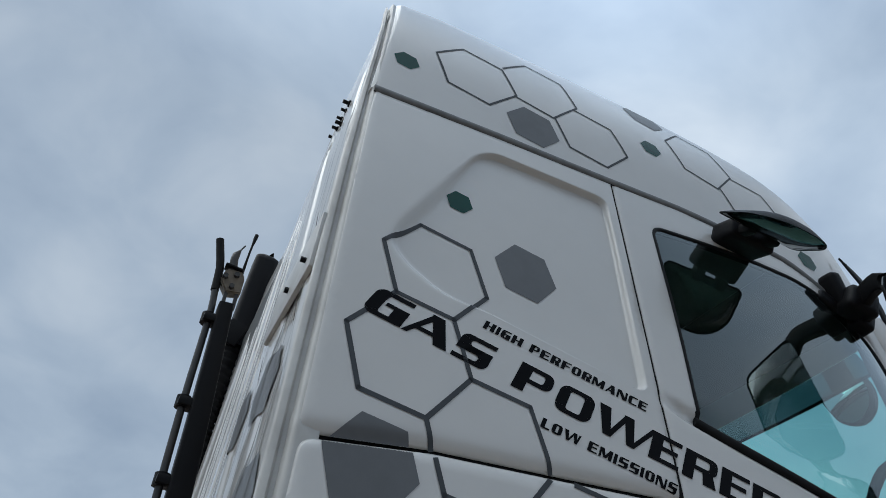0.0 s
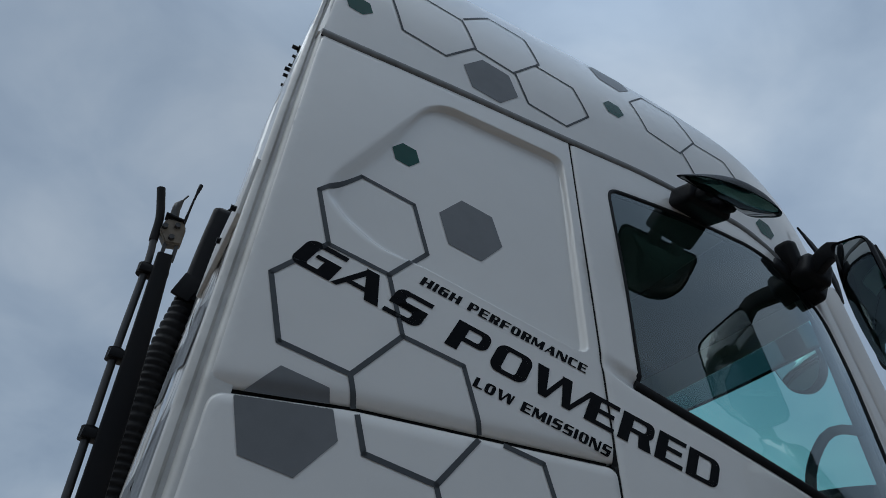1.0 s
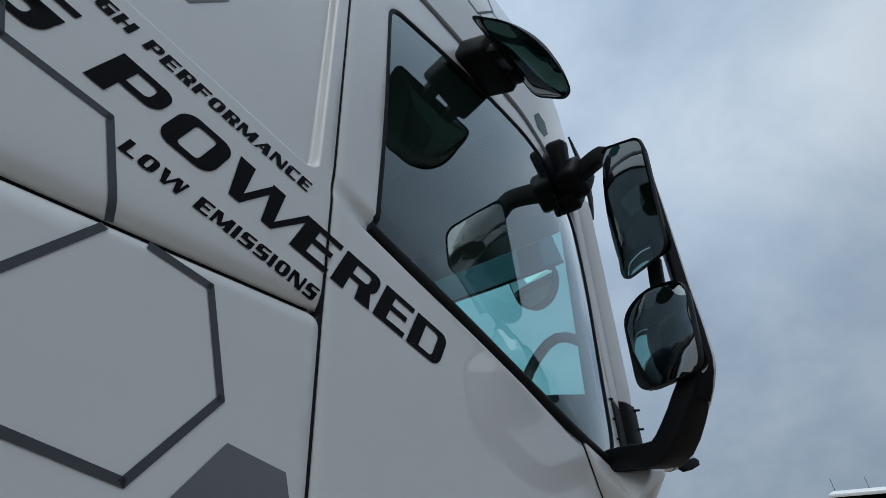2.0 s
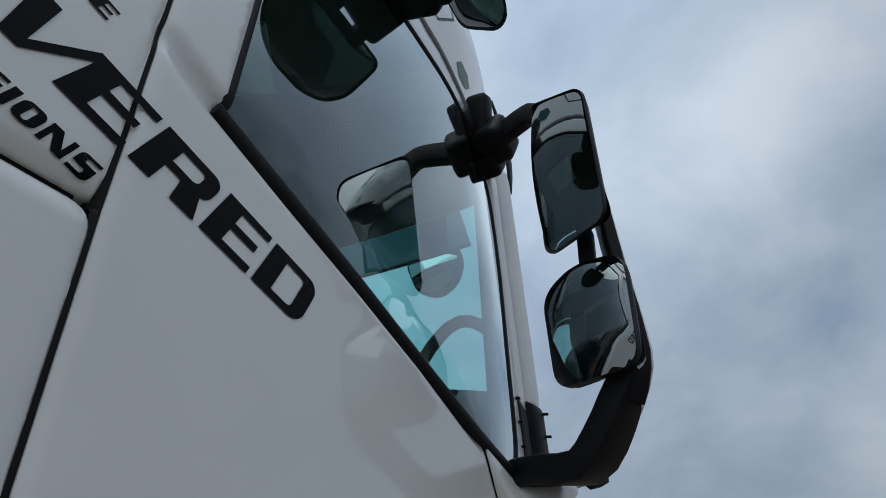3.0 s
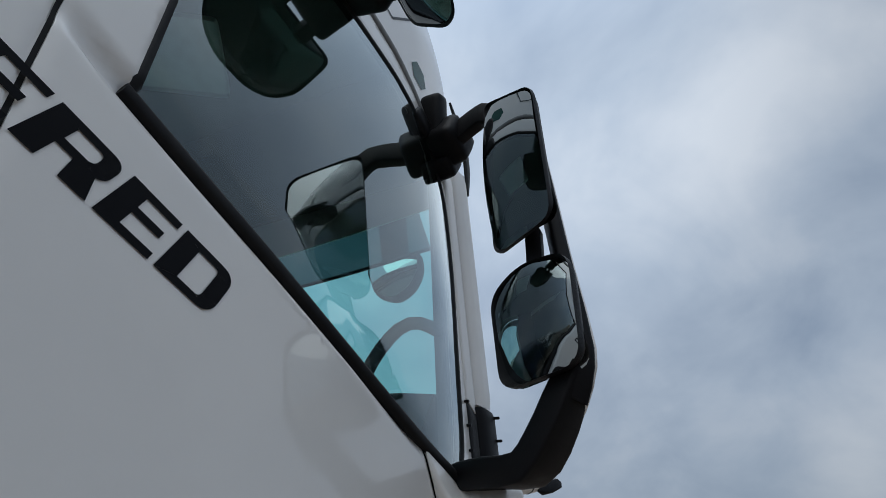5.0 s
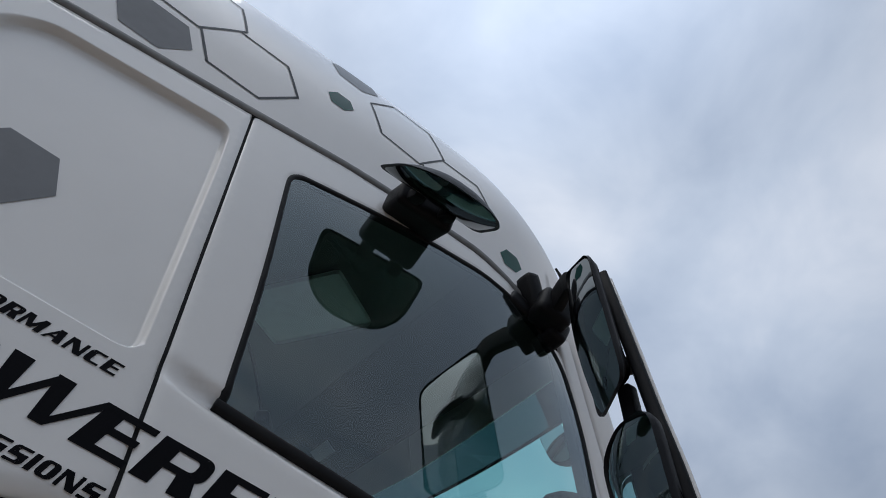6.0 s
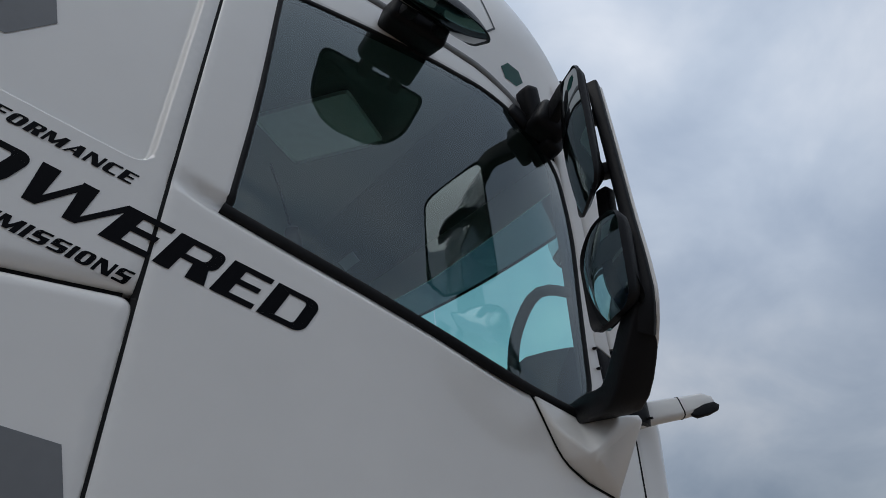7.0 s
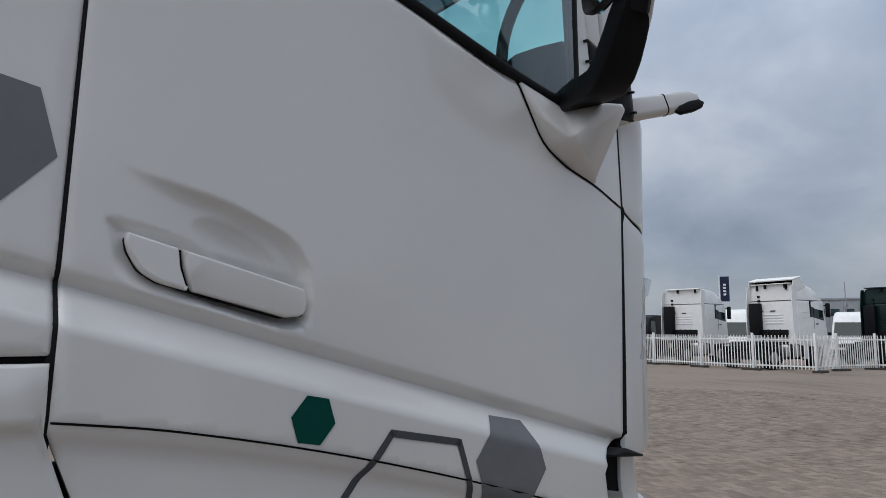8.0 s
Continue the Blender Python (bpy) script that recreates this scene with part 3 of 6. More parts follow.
# ---------------------------------------------------------------- film decals
SIDE_UR, SIDE_LR, SIDE_BOT = (0.106, 0.1205), (0.146, -0.028), (0.040, -0.1485)
# the honeycomb as it lies on the roof: low on the flank, and drawn out higher up
ROOF_LOW = ((0.110, 0.117), (0.160, -0.023), (0.050, -0.140))
ROOF_REAR = ((0.114, 0.127), (0.160, -0.024), (0.046, -0.151))
ROOF_MID = ((0.127, 0.150), (0.160, -0.028), (0.033, -0.178))
ROOF_FRONT = ((0.125, 0.140), (0.160, -0.040), (0.035, -0.180))
ROOF_EDGE = ((0.128, 0.125), (0.160, -0.040), (0.032, -0.165))


def hexagon(c, size, roof=None):
    ur, lr, bot = roof or (SIDE_UR, SIDE_LR, SIDE_BOT)
    ring = [ur, lr, bot, (-ur[0], -ur[1]), (-lr[0], -lr[1]), (-bot[0], -bot[1])]
    return [(c[0] + a * size, c[1] + b * size) for a, b in ring]


def hex_fill(name, c, size, mat, roof=None, n=12):
    over_gap = not roof and c[0] < 0 and abs(c[1] - float(waist_z(c[0]))) < 0.16 * size
    n = 40 if over_gap else n
    ring = hexagon(c, size, roof)
    verts, faces, rows = [c], [], [[0]]
    for k in range(1, n + 1):
        row = []
        for i in range(6):
            a, b = ring[i], ring[(i + 1) % 6]
            for j in range(k):
                x, z = a[0] + (b[0] - a[0]) * j / k, a[1] + (b[1] - a[1]) * j / k
                row.append(len(verts))
                verts.append((c[0] + (x - c[0]) * k / n, c[1] + (z - c[1]) * k / n))
        rows.append(row)
    for k in range(1, n + 1):
        out, inn = rows[k], rows[k - 1]
        for i in range(6):
            for j in range(k):
                a, b = out[i * k + j], out[(i * k + j + 1) % (6 * k)]
                p = inn[(i * (k - 1) + j) % max(1, 6 * (k - 1))] if k > 1 else 0
                faces.append((a, p, b))
                if j < k - 1:
                    q = inn[(i * (k - 1) + j + 1) % max(1, 6 * (k - 1))]
                    faces.append((b, p, q))
    p = np.array(verts)
    y = skin_y(p[:, 0], p[:, 1]) - 0.0014
    if over_gap:
        # the film is cut along the joint over the locker flap
        gap = p[:, 1] - waist_z(p[:, 0])
        faces = [f for f in faces if not -0.010 < gap[list(f)].mean() < 0.004]
    return link_mesh(name, list(zip(p[:, 0], y, p[:, 1])), faces, mat)


def hex_line(name, a, b, width, mat, n=44):
    """One side of an outlined hexagon, as a strip of film from corner to corner."""
    a, b = Vector(a), Vector(b)
    t = (b - a).normalized()
    nrm = Vector((-t.y, t.x)) * width / 2
    a, b = a - t * width * 0.28, b + t * width * 0.28
    verts, faces = [], []
    for i in range(n + 1):
        p = a + (b - a) * (i / n)
        for q in (1, -1):
            verts.append((p.x + nrm.x * q, p.y + nrm.y * q))
        if i and not (p.x < -0.01 and -0.010 < p.y - float(waist_z(p.x)) < 0.004):
            faces.append((2 * i - 2, 2 * i - 1, 2 * i + 1, 2 * i))
    q = np.array(verts)
    return link_mesh(name, list(zip(q[:, 0], skin_y(q[:, 0], q[:, 1]) - 0.0014, q[:, 1])), faces, mat)


def glyph(letter, w):
    """The faces of one wide square capital of height 1 and width w: heavy stems, thin bars."""
    st, bt, n = 0.375, 0.155, 6

    def box(u0, v0, u1, v1):
        return [[(u0, v0), (u1, v0), (u1, v1), (u0, v1)]]

    def corner(cu, cv, ru, rv, a0):
        return [(cu + ru * math.cos(a0 + math.pi / 2 * k / n), cv + rv * math.sin(a0 + math.pi / 2 * k / n)) for k in range(n + 1)]

    def strip(outer, inner, close):
        m = len(outer)
        return [[outer[i], outer[(i + 1) % m], inner[(i + 1) % m], inner[i]] for i in range(m if close else m - 1)]

    def loop(u0, v0, u1, v1, left, right, r=0.24, square_left=False):
        """A closed counter: sides of the given widths, thin top and bottom."""
        q, e = 0.10, 1e-3
        rl = e if square_left else r
        il = e if square_left else q
        out = corner(u1 - r, v1 - r, r, r, 0) + corner(u0 + rl, v1 - rl, rl, rl, math.pi / 2) + corner(u0 + rl, v0 + rl, rl, rl, math.pi) + corner(u1 - r, v0 + r, r, r, 1.5 * math.pi)
        a0, b0, a1, b1 = u0 + left, v0 + bt, u1 - right, v1 - bt
        inn = corner(a1 - q, b1 - q, q, q, 0) + corner(a0 + il, b1 - il, il, il, math.pi / 2) + corner(a0 + il, b0 + il, il, il, math.pi) + corner(a1 - q, b0 + q, q, q, 1.5 * math.pi)
        return strip(out, inn, True)

    def hook(u0, v0, u1, v1, side, r=0.26, low=None):
        """A C open to the right."""
        q, low = 0.09, low or bt
        out = [(u1, v1)] + corner(u0 + r, v1 - r, r, r, math.pi / 2) + corner(u0 + r, v0 + r, r, r, math.pi) + [(u1, v0)]
        a0, b0, b1 = u0 + side, v0 + low, v1 - bt
        inn = [(u1, b1)] + corner(a0 + q, b1 - q, q, q, math.pi / 2) + corner(a0 + q, b0 + q, q, q, math.pi) + [(u1, b0)]
        return strip(out, inn, False)

    def turned(faces, cu, cv):
        return [[(2 * cu - u, 2 * cv - v) for u, v in f] for f in faces]

    if letter == "H":
        return box(0, 0, st, 1) + box(w - st, 0, w, 1) + box(st - 0.02, 0.42, w - st + 0.02, 0.42 + bt)
    if letter == "I":
        return box(0, 0, w, 1)
    if letter == "L":
        return box(0, 0, st, 1) + box(st - 0.02, 0, w, bt)
    if letter == "F":
        return box(0, 0, st, 1) + box(st - 0.02, 1 - bt, w, 1) + box(st - 0.02, 0.44, w - 0.10, 0.44 + bt)
    if letter == "C":
        return hook(0, 0, w, 1, st)
    if letter == "N":
        return box(0, 0, 0.22, 1) + box(w - 0.22, 0, w, 1) + [[(0, 1), (0.42, 1), (w, 0), (w - 0.42, 0)]]
    if letter == "M":
        return box(0, 0, 0.20, 1) + box(w - 0.34, 0, w, 1) + [[(0, 1), (0.38, 1), (w / 2 + 0.10, 0.08), (w / 2 - 0.16, 0.08)], [(w / 2 - 0.16, 0.08), (w / 2 + 0.10, 0.08), (w, 1), (w - 0.30, 1)]]
    if letter == "O":
        return loop(0, 0, w, 1, st * 0.92, st * 0.92, 0.30)
    if letter == "D":
        return loop(0, 0, w, 1, st, st * 0.86, 0.28, True)
    if letter == "P":
        return box(0, 0, st, 1) + loop(0.02, 0.36, w, 1, st, 0.28, 0.24, True)
    if letter == "R":
        return box(0, 0, st, 1) + loop(0.02, 0.40, w, 1, st, 0.28, 0.22, True) + [[(w - 0.50, 0.44), (w - 0.14, 0.44), (w + 0.03, 0), (w - 0.42, 0)]]
    if letter == "E":
        return box(0, 0, st, 1) + box(st - 0.02, 0, w, bt) + box(st - 0.02, 1 - bt, w, 1) + box(st - 0.02, 0.44, w - 0.10, 0.44 + bt)
    if letter == "G":
        return hook(0, 0, w - 0.02, 1, st) + box(w - 0.42, 0, w, 0.50) + box(w - 0.68, 0.47, w, 0.60)
    if letter == "S":
        top = hook(0.02, 0.42, w, 1, 0.34, 0.24, 0.20)
        return top + turned(hook(0.02, 0.42, w, 1, 0.34, 0.24, 0.20), w / 2 + 0.01, 0.5)
    if letter == "A":
        return [[(0, 0), (0.17, 0), (0.66, 0.86), (0.52, 1)], [(0.46, 1), (0.84, 1), (w, 0), (w - 0.40, 0)]] + box(0.26, 0.24, w - 0.28, 0.38)
    if letter == "W":
        return [[(0, 1), (0.38, 1), (0.62, 0), (0.36, 0)], [(0.44, 0), (0.62, 0), (1.02, 0.92), (0.88, 1)], [(0.84, 1), (1.18, 1), (1.40, 0), (1.14, 0)], [(1.24, 0), (1.40, 0), (w, 1), (w - 0.19, 1)]]
    return []


def wordmark_letter(letter, at, wide, start, way, height, slant, mat):
    """One capital of the large words, laid on the skin along a line."""
    t, up = Vector(way), Vector((-way[1], way[0]))
    verts, faces = [], []
    for k, f in enumerate(glyph(letter, wide / height)):
        ids = []
        fine = []
        for (u0, v0), (u1, v1) in zip(f, f[1:] + f[:1]):
            fine.append((u0, v0))
        for u, v in fine:
            p = Vector(start) + t * (at + (u + v * slant) * height) + up * (v * height)
            ids.append(len(verts))
            verts.append((p.x, float(skin_y(p.x, p.y)) - 0.0014 - 0.00003 * (k % 5), p.y))
        faces.append(tuple(ids))
    return link_mesh("letter", verts, faces, mat, smooth=False)


WIDTHS = {"I": 0.40, "W": 1.95, "M": 1.55, "A": 1.30, "N": 1.35, "H": 1.30, "L": 1.05}


def small_words(text, start, end, height, slant):
    """A line of small capitals, each letter a piece of film, spread from start to end."""
    a, b = Vector(start), Vector(end)
    way = (b - a).normalized()
    sizes = [0.60 if c == " " else WIDTHS.get(c, 1.15) for c in text]
    unit = (b - a).length / (sum(sizes) + 0.20 * (len(text) - 1))
    at = 0.0
    for c, w in zip(text, sizes):
        if c != " ":
            part("small_letter", wordmark_letter(c, at, w * unit, start, (way.x, way.y), height, slant, TEXT_FILM), truck)
        at += (w + 0.20) * unit


# ---------------------------------------------------------------- ground
def ground_sheet():
    verts = [(-400, -400, 0), (400, -400, 0), (400, 400, 0), (-400, 400, 0)]
    ob = new("ground", link_mesh("ground", verts, [(0, 1, 2, 3)], YARD, smooth=False))
    return tagged(ob, "brown-grey block paved truck yard with tyre marks", "ground", kind="structure")


ground = ground_sheet()

# ---------------------------------------------------------------- the truck
truck = tagged(new("tractor_truck"), "white tractor truck with hexagon film decals on its high sleeper cab", "truck")


def line_pts(fun, a, b, n=12):
    return [fun(a + (b - a) * i / n) for i in range(n + 1)]


def z_line(fun, z0, z1, shift=0.0, n=14):
    return [(fun(z0 + (z1 - z0) * i / n) + shift, z0 + (z1 - z0) * i / n) for i in range(n + 1)]


def s_line(fun, s0, s1, shift=0.0, n=20):
    return [(s0 + (s1 - s0) * i / n, float(fun(s0 + (s1 - s0) * i / n)) + shift) for i in range(n + 1)]


# sleeper side: between the waist and the gutter, rear edge and door seam
sleeper_outline = s_line(waist_z, -0.890, -0.006, 0.007) + z_line(door_seam, 2.160, 3.292, -0.0044)[1:] \
    + s_line(crease_z, 0.040, -0.832, -0.012)[1:] + z_line(rear_edge, 3.24, 2.12)[1:]
def recess_rows():
    """Rows of vertices that follow the sunken field's wall."""
    ring = dense(ccw(RECESS), 0.008)
    soft = [float(recess_soft(s)) for s, z in ring]
    out = []
    for f in (-0.25, 0.0, 0.2, 0.5, 0.8, 1.0, 1.25):
        a, b = inset(ring, 0.0), inset(ring, 1.0)
        out.append([(p[0] + (q[0] - p[0]) * w * f, p[1] + (q[1] - p[1]) * w * f) for p, q, w in zip(a, b, soft)])
    return out


def fold_rows(s0, s1):
    """Rows of vertices along the slanting shoulder and the sill fold."""
    n = int((s1 - s0) / 0.012)
    ss = [s0 + (s1 - s0) * i / n for i in range(n + 1)]
    rows = [[(s, 1.622 - 0.272 * s + r) for s in ss] for r in (0.030, 0.018, 0.011, 0.004, -0.003, -0.009, -0.018, -0.028, -0.038, -0.048, -0.058, -0.068, -0.076)]
    rows += [[(s, float(sill_z(s)) + f) for s in ss if s > -0.02] for f in (0.0025, -0.0025, -0.012, -0.022, -0.034, -0.046)]
    return [r for r in rows if r]


def chamfer_rows():
    ss = np.linspace(0.012, 0.90, 80)
    base = np.interp(ss, (-0.01, 0.10, 0.263, 0.437, 0.637, 0.890), (2.438, 2.400, 2.353, 2.306, 2.247, 2.160))
    return [[(float(a), float(b) + c) for a, b in zip(ss, base)] for c in (-0.037, -0.030, -0.023, -0.016, -0.009)]


def pocket_rows():
    rows = [dense(ccw(POCKET), 0.006)]
    xs = np.arange(0.0, 0.385, 0.0058)
    for k, z in enumerate(np.arange(1.545, 1.82, 0.005)):
        row = [(x + 0.0029 * (k % 2), z) for x in xs]
        q = np.array(row)
        far = np.minimum(edge_distance(q[:, 0], q[:, 1], POCKET), 9.0)
        rows.append([p for p, e in zip(row, far) if e > 0.0035 and p[1] > 1.622 - 0.272 * p[0] + 0.05])
    return rows


part("sleeper_panel", skin("sleeper_panel", sleeper_outline, WHITE, step=0.016, lines=recess_rows() + [s_line(waist_z, -0.880, -0.012, w, 80) for w in (0.012, 0.020, 0.030, 0.042)]), truck, "white pressed sleeper side with a sunken field")

# storage flap under the waist
flap_outline = dense(rounded([(-0.925, 1.5195), (-0.0246, 1.5195), (-0.0032, 2.1475), (-0.35, 2.1365), (-0.63, 2.1285), (-0.889, 2.101)], [0.006, 0.006, 0.028, 0, 0, 0.03]), 0.008)
part("locker_flap", skin("locker_flap", flap_outline, WHITE, step=0.02, soft=0.006, lines=fold_rows(-0.92, -0.01)), truck, "white locker flap with rounded corners")
part("side_skirt", skin("side_skirt", [(-0.94, 0.62), (-0.050, 0.62), (0.006, 1.33), (-0.026, 1.42), (-0.025, 1.510), (-0.925, 1.510)], WHITE, step=0.03, lift=-0.006, lines=[s_line(sill_z, -0.9, -0.04, f, 60) for f in (0.009, 0.004, -0.002, -0.009, -0.016, -0.024)]), truck)

# the door with its window opening
WINDOW = rounded([(0.128, 2.385), (0.435, 2.306), (0.900, 2.163), (1.085, 2.118), (1.135, 2.200), (1.160, 2.420), (1.204, 2.740), (1.190, 2.960), (1.120, 3.060),
                  (0.985, 3.145), (0.880, 3.180), (0.660, 3.186), (0.430, 3.170), (0.184, 3.142), (0.160, 2.700)],
                 [0.012, 0.1, 0.1, 0.03, 0.08, 0.12, 0.12, 0.1, 0.1, 0.08, 0.12, 0.15, 0.1, 0.055, 0.2])
door_outline = z_line(door_seam, 1.42, 3.288, 0.0032, 240)[::-1] + [(0.012, 1.335), (0.05, 1.22), (0.16, 1.10), (0.60, 1.02), (1.00, 1.04), (1.056, 1.10), (1.052, 1.20), (1.050, 1.246), (1.072, 1.276), (1.110, 1.290)] \
    + z_line(front_seam, 1.304, 2.125, -0.009) + [(1.300, 2.134), (1.262, 2.142), (1.262, 2.20)] + [(1.262, 2.45), (1.275, 2.75), (1.262, 2.95), (1.19, 3.045), (1.08, 3.14), (0.99, 3.213)] \
    + s_line(crease_z, 0.94, 0.07, -0.012)
door = part("cab_door", skin("cab_door", door_outline, WHITE, holes=[WINDOW], step=0.013, lines=fold_rows(-0.010, 1.25) + pocket_rows() + chamfer_rows()), truck, "white door with slanting waist and sunken handle pocket")
part("door_glass", skin("door_glass", inset(ccw(WINDOW), -0.006), SIDE_GLASS, step=0.05, lift=0.003, depth=0.004, soft=0.0), door, "green tinted door window")
# black seal round the opening, and the thicker belt seal


def ring_band(name, poly, w_in, w_out, mat, lift):
    """A raised bead all round an opening."""
    ring = dense(ccw(poly), 0.02)
    rows = [(inset(ring, d), h) for d, h in ((-w_out, 0.004), (-w_out * 0.6, -0.001), (w_in * 0.4, -0.0015), (w_in, 0.010), (w_in, 0.018))]
    verts, faces, n = [], [], len(ring)
    for pts, h in rows:
        p = np.array(pts)
        q = np.array(ring)
        y = skin_y(q[:, 0], q[:, 1]) + h + lift
        verts += list(zip(p[:, 0], y, p[:, 1]))
    for k in range(len(rows) - 1):
        for i in range(n):
            j = (i + 1) % n
            faces.append((k * n + i, k * n + j, (k + 1) * n + j, (k + 1) * n + i))
    return link_mesh(name, verts, faces, mat, sharp=70)


part("window_seal", ring_band("window_seal", WINDOW, 0.012, 0.010, RUBBER, 0.0), door, "black rubber window seal")
belt = [(0.117, 2.3925), (0.140, 2.386), (0.263, 2.353), (0.437, 2.306), (0.637, 2.247), (0.890, 2.160), (1.060, 2.118)]
part("belt_seal", sweep_mesh("belt_seal", [skin_point(s, z, -0.004) for s, z in belt], [(0.013, 0.010)] * len(belt), RUBBER, bevel=0.008, across=(0, 0, 1)), door,
     "thick black rubber belt seal")

# joints: dark rubber behind the gaps
part("door_joint", band("door_joint", z_line(door_seam, 1.40, 3.30), 0.016, SEAL_GREY, lift=0.006, step=0.006), truck)
part("front_joint", band("front_joint", z_line(front_seam, 1.275, 2.13), 0.030, GAP, lift=0.0055), truck)
part("waist_joint", band("waist_joint", s_line(waist_z, -0.868, -0.02, 0.001), 0.026, GAP, lift=0.007), truck)
part("waist_return", skin("waist_return", [(-0.905, 2.04), (-0.80, 2.04), (-0.80, 2.15), (-0.905, 2.15)], WHITE_DIRTY, lift=0.020, depth=0.004), truck)
part("flap_joint", band("flap_joint", [(-0.93, 1.516), (-0.5, 1.516), (-0.02, 1.516)], 0.03, GAP, lift=0.012), truck)
part("sill_joint", band("sill_joint", [(s, float(sill_z(s))) for s in (-0.02, 0.1, 0.2, 0.3, 0.4, 0.5, 0.6, 0.7, 0.8, 0.9, 1.0, 1.045)], 0.0034, GAP, lift=-0.0012), truck)

# the two-piece handle in its pocket
def handle_pad(name, outline, mat, proud, back, rim, chamfer=None):
    """A pad with rounded edges raised from the door's leaning plane; chamfer: a line (point, slope) below which its face slopes back."""
    from mathutils.geometry import delaunay_2d_cdt
    ring = dense(ccw(rounded(outline, [0.012 if i in rim else 0.004 for i in range(len(outline))], 5)), 0.005)
    levels = [(0.0, 0.0), (0.0010, 0.45), (0.0024, 0.84), (0.0042, 1.0), (0.0062, 1.0)]
    pts, edges, high = [], [], []
    for d, h in levels:
        i0 = len(pts)
        pts += inset(ring, d)
        high += [h] * len(ring)
        edges += [(i0 + k, i0 + (k + 1) % len(ring)) for k in range(len(ring))]
    v2, _, f2, origin, _, _ = delaunay_2d_cdt([Vector(p) for p in pts], edges, [], 0, 1e-6)
    verts, faces = [], []
    for v, og in zip(v2, origin):
        h = min(high[k] for k in og) if og else 1.0
        y = LEAN * (v.y - 2.15) - proud * h
        if chamfer:
            y += 0.30 * max(0.0, chamfer[0][1] + chamfer[1] * (v.x - chamfer[0][0]) - v.y)
        verts.append((v.x, y, v.y))
    outer = {}
    for t in f2:
        c = sum((v2[k] for k in t), Vector((0, 0))) / 3
        if inside(np.array([c.x]), np.array([c.y]), ring)[0]:
            faces.append(tuple(t))
            for a, b in ((t[0], t[1]), (t[1], t[2]), (t[2], t[0])):
                outer[(a, b)] = 1
    low = {}
    for a, b in list(outer):
        if (b, a) not in outer:
            for q in (a, b):
                if q not in low:
                    low[q] = len(verts)
                    x, y, z = verts[q]
                    verts.append((x, LEAN * (z - 2.15) + back, z))
            faces.append((b, a, low[a], low[b]))
    return link_mesh(name, verts, faces, mat, sharp=60)


LOCK = [(0.067, 1.698), (0.1405, 1.679), (0.1440, 1.647), (0.1555, 1.6125), (0.110, 1.6235), (0.083, 1.640), (0.067, 1.668), (0.063, 1.686)]
PULL = [(0.1445, 1.678), (0.346, 1.6255), (0.3515, 1.603), (0.346, 1.578), (0.312, 1.5745), (0.295, 1.579), (0.1600, 1.6115), (0.1485, 1.647)]
part("handle_lock_cover", handle_pad("handle_lock_cover", LOCK, WHITE, 0.010, 0.034, (4, 5, 6)), door, "white lock cover of the door handle")
part("door_handle", handle_pad("door_handle", PULL, WHITE, 0.012, 0.034, (2, 3), ((0.216, 1.619), -0.33)), door, "white pull handle")
GASKET = [(0.0675, 1.6970), (0.3448, 1.6243), (0.3507, 1.603), (0.3460, 1.5772), (0.312, 1.5730), (0.2950, 1.5772), (0.156, 1.6108), (0.1095, 1.6220), (0.0815, 1.6390), (0.0653, 1.6675), (0.0615, 1.6860)]
part("handle_gasket", handle_pad("handle_gasket", inset(ccw(GASKET), 0.0011), GAP, -0.004, 0.03, ()), door)

# roof: a loft of cross sections
def roof_mesh():
    xs = np.r_[np.linspace(-0.832, -0.80, 4), np.linspace(-0.77, -0.55, 8), np.linspace(-0.52, 1.44, 66)]
    verts, faces, width = [], [], 0
    for x in xs:
        zt, zb = float(roof_top(x)), float(crease_z(x)) + 0.012
        zt = max(zt, zb + 0.05)
        rv, rh = min(ROOF_RISE, (zt - zb) * 0.5), ROOF_RUN
        tuck = 0.012 * max(0.0, (-0.80 - x) / 0.032) ** 2
        side0 = lambda z: float(roof_side(x, z)) + tuck
        row = [(side0(zb) + 0.016, zb - 0.006), (side0(zb) + 0.004, zb - 0.003)]
        zs = zt - rv
        for k in range(16):
            z = zb + (zs - zb) * k / 15
            row.append((side0(z), z))
        y0 = side0(zs)
        for k in range(1, 13):
            t, lean = k / 12, 0.035 + 0.70 * max(0.0, zs - 3.5)
            row.append((y0 + 2 * t * (1 - t) * lean * rv + t * t * rh, zt - rv * (1 - t) ** 2))
        ye = y0 + rh
        for k in range(1, 9):
            row.append((ye + (MIDDLE - ye) * k / 8, zt + 0.012 * math.sin(math.pi / 2 * k / 8)))
        row += [(2 * MIDDLE - y, z) for y, z in row[-2::-1]]
        width = len(row)
        for y, z in row:
            end = rear_edge(z) - 0.012 + 0.036 * min(1.0, max(0.0, z - 3.3)) + 0.12 * float(sstep(0.30, 0.75, y))
            verts.append((-0.55 + (x + 0.55) * (end + 0.55) / -0.282 if x < -0.55 else x, y, z))
    for i in range(len(xs) - 1):
        for k in range(width - 1):
            faces.append((i * width + k, (i + 1) * width + k, (i + 1) * width + k + 1, i * width + k + 1))
    n = len(xs) - 1
    faces.append(tuple(range(width)))
    return link_mesh("roof", verts, faces, WHITE, sharp=35)


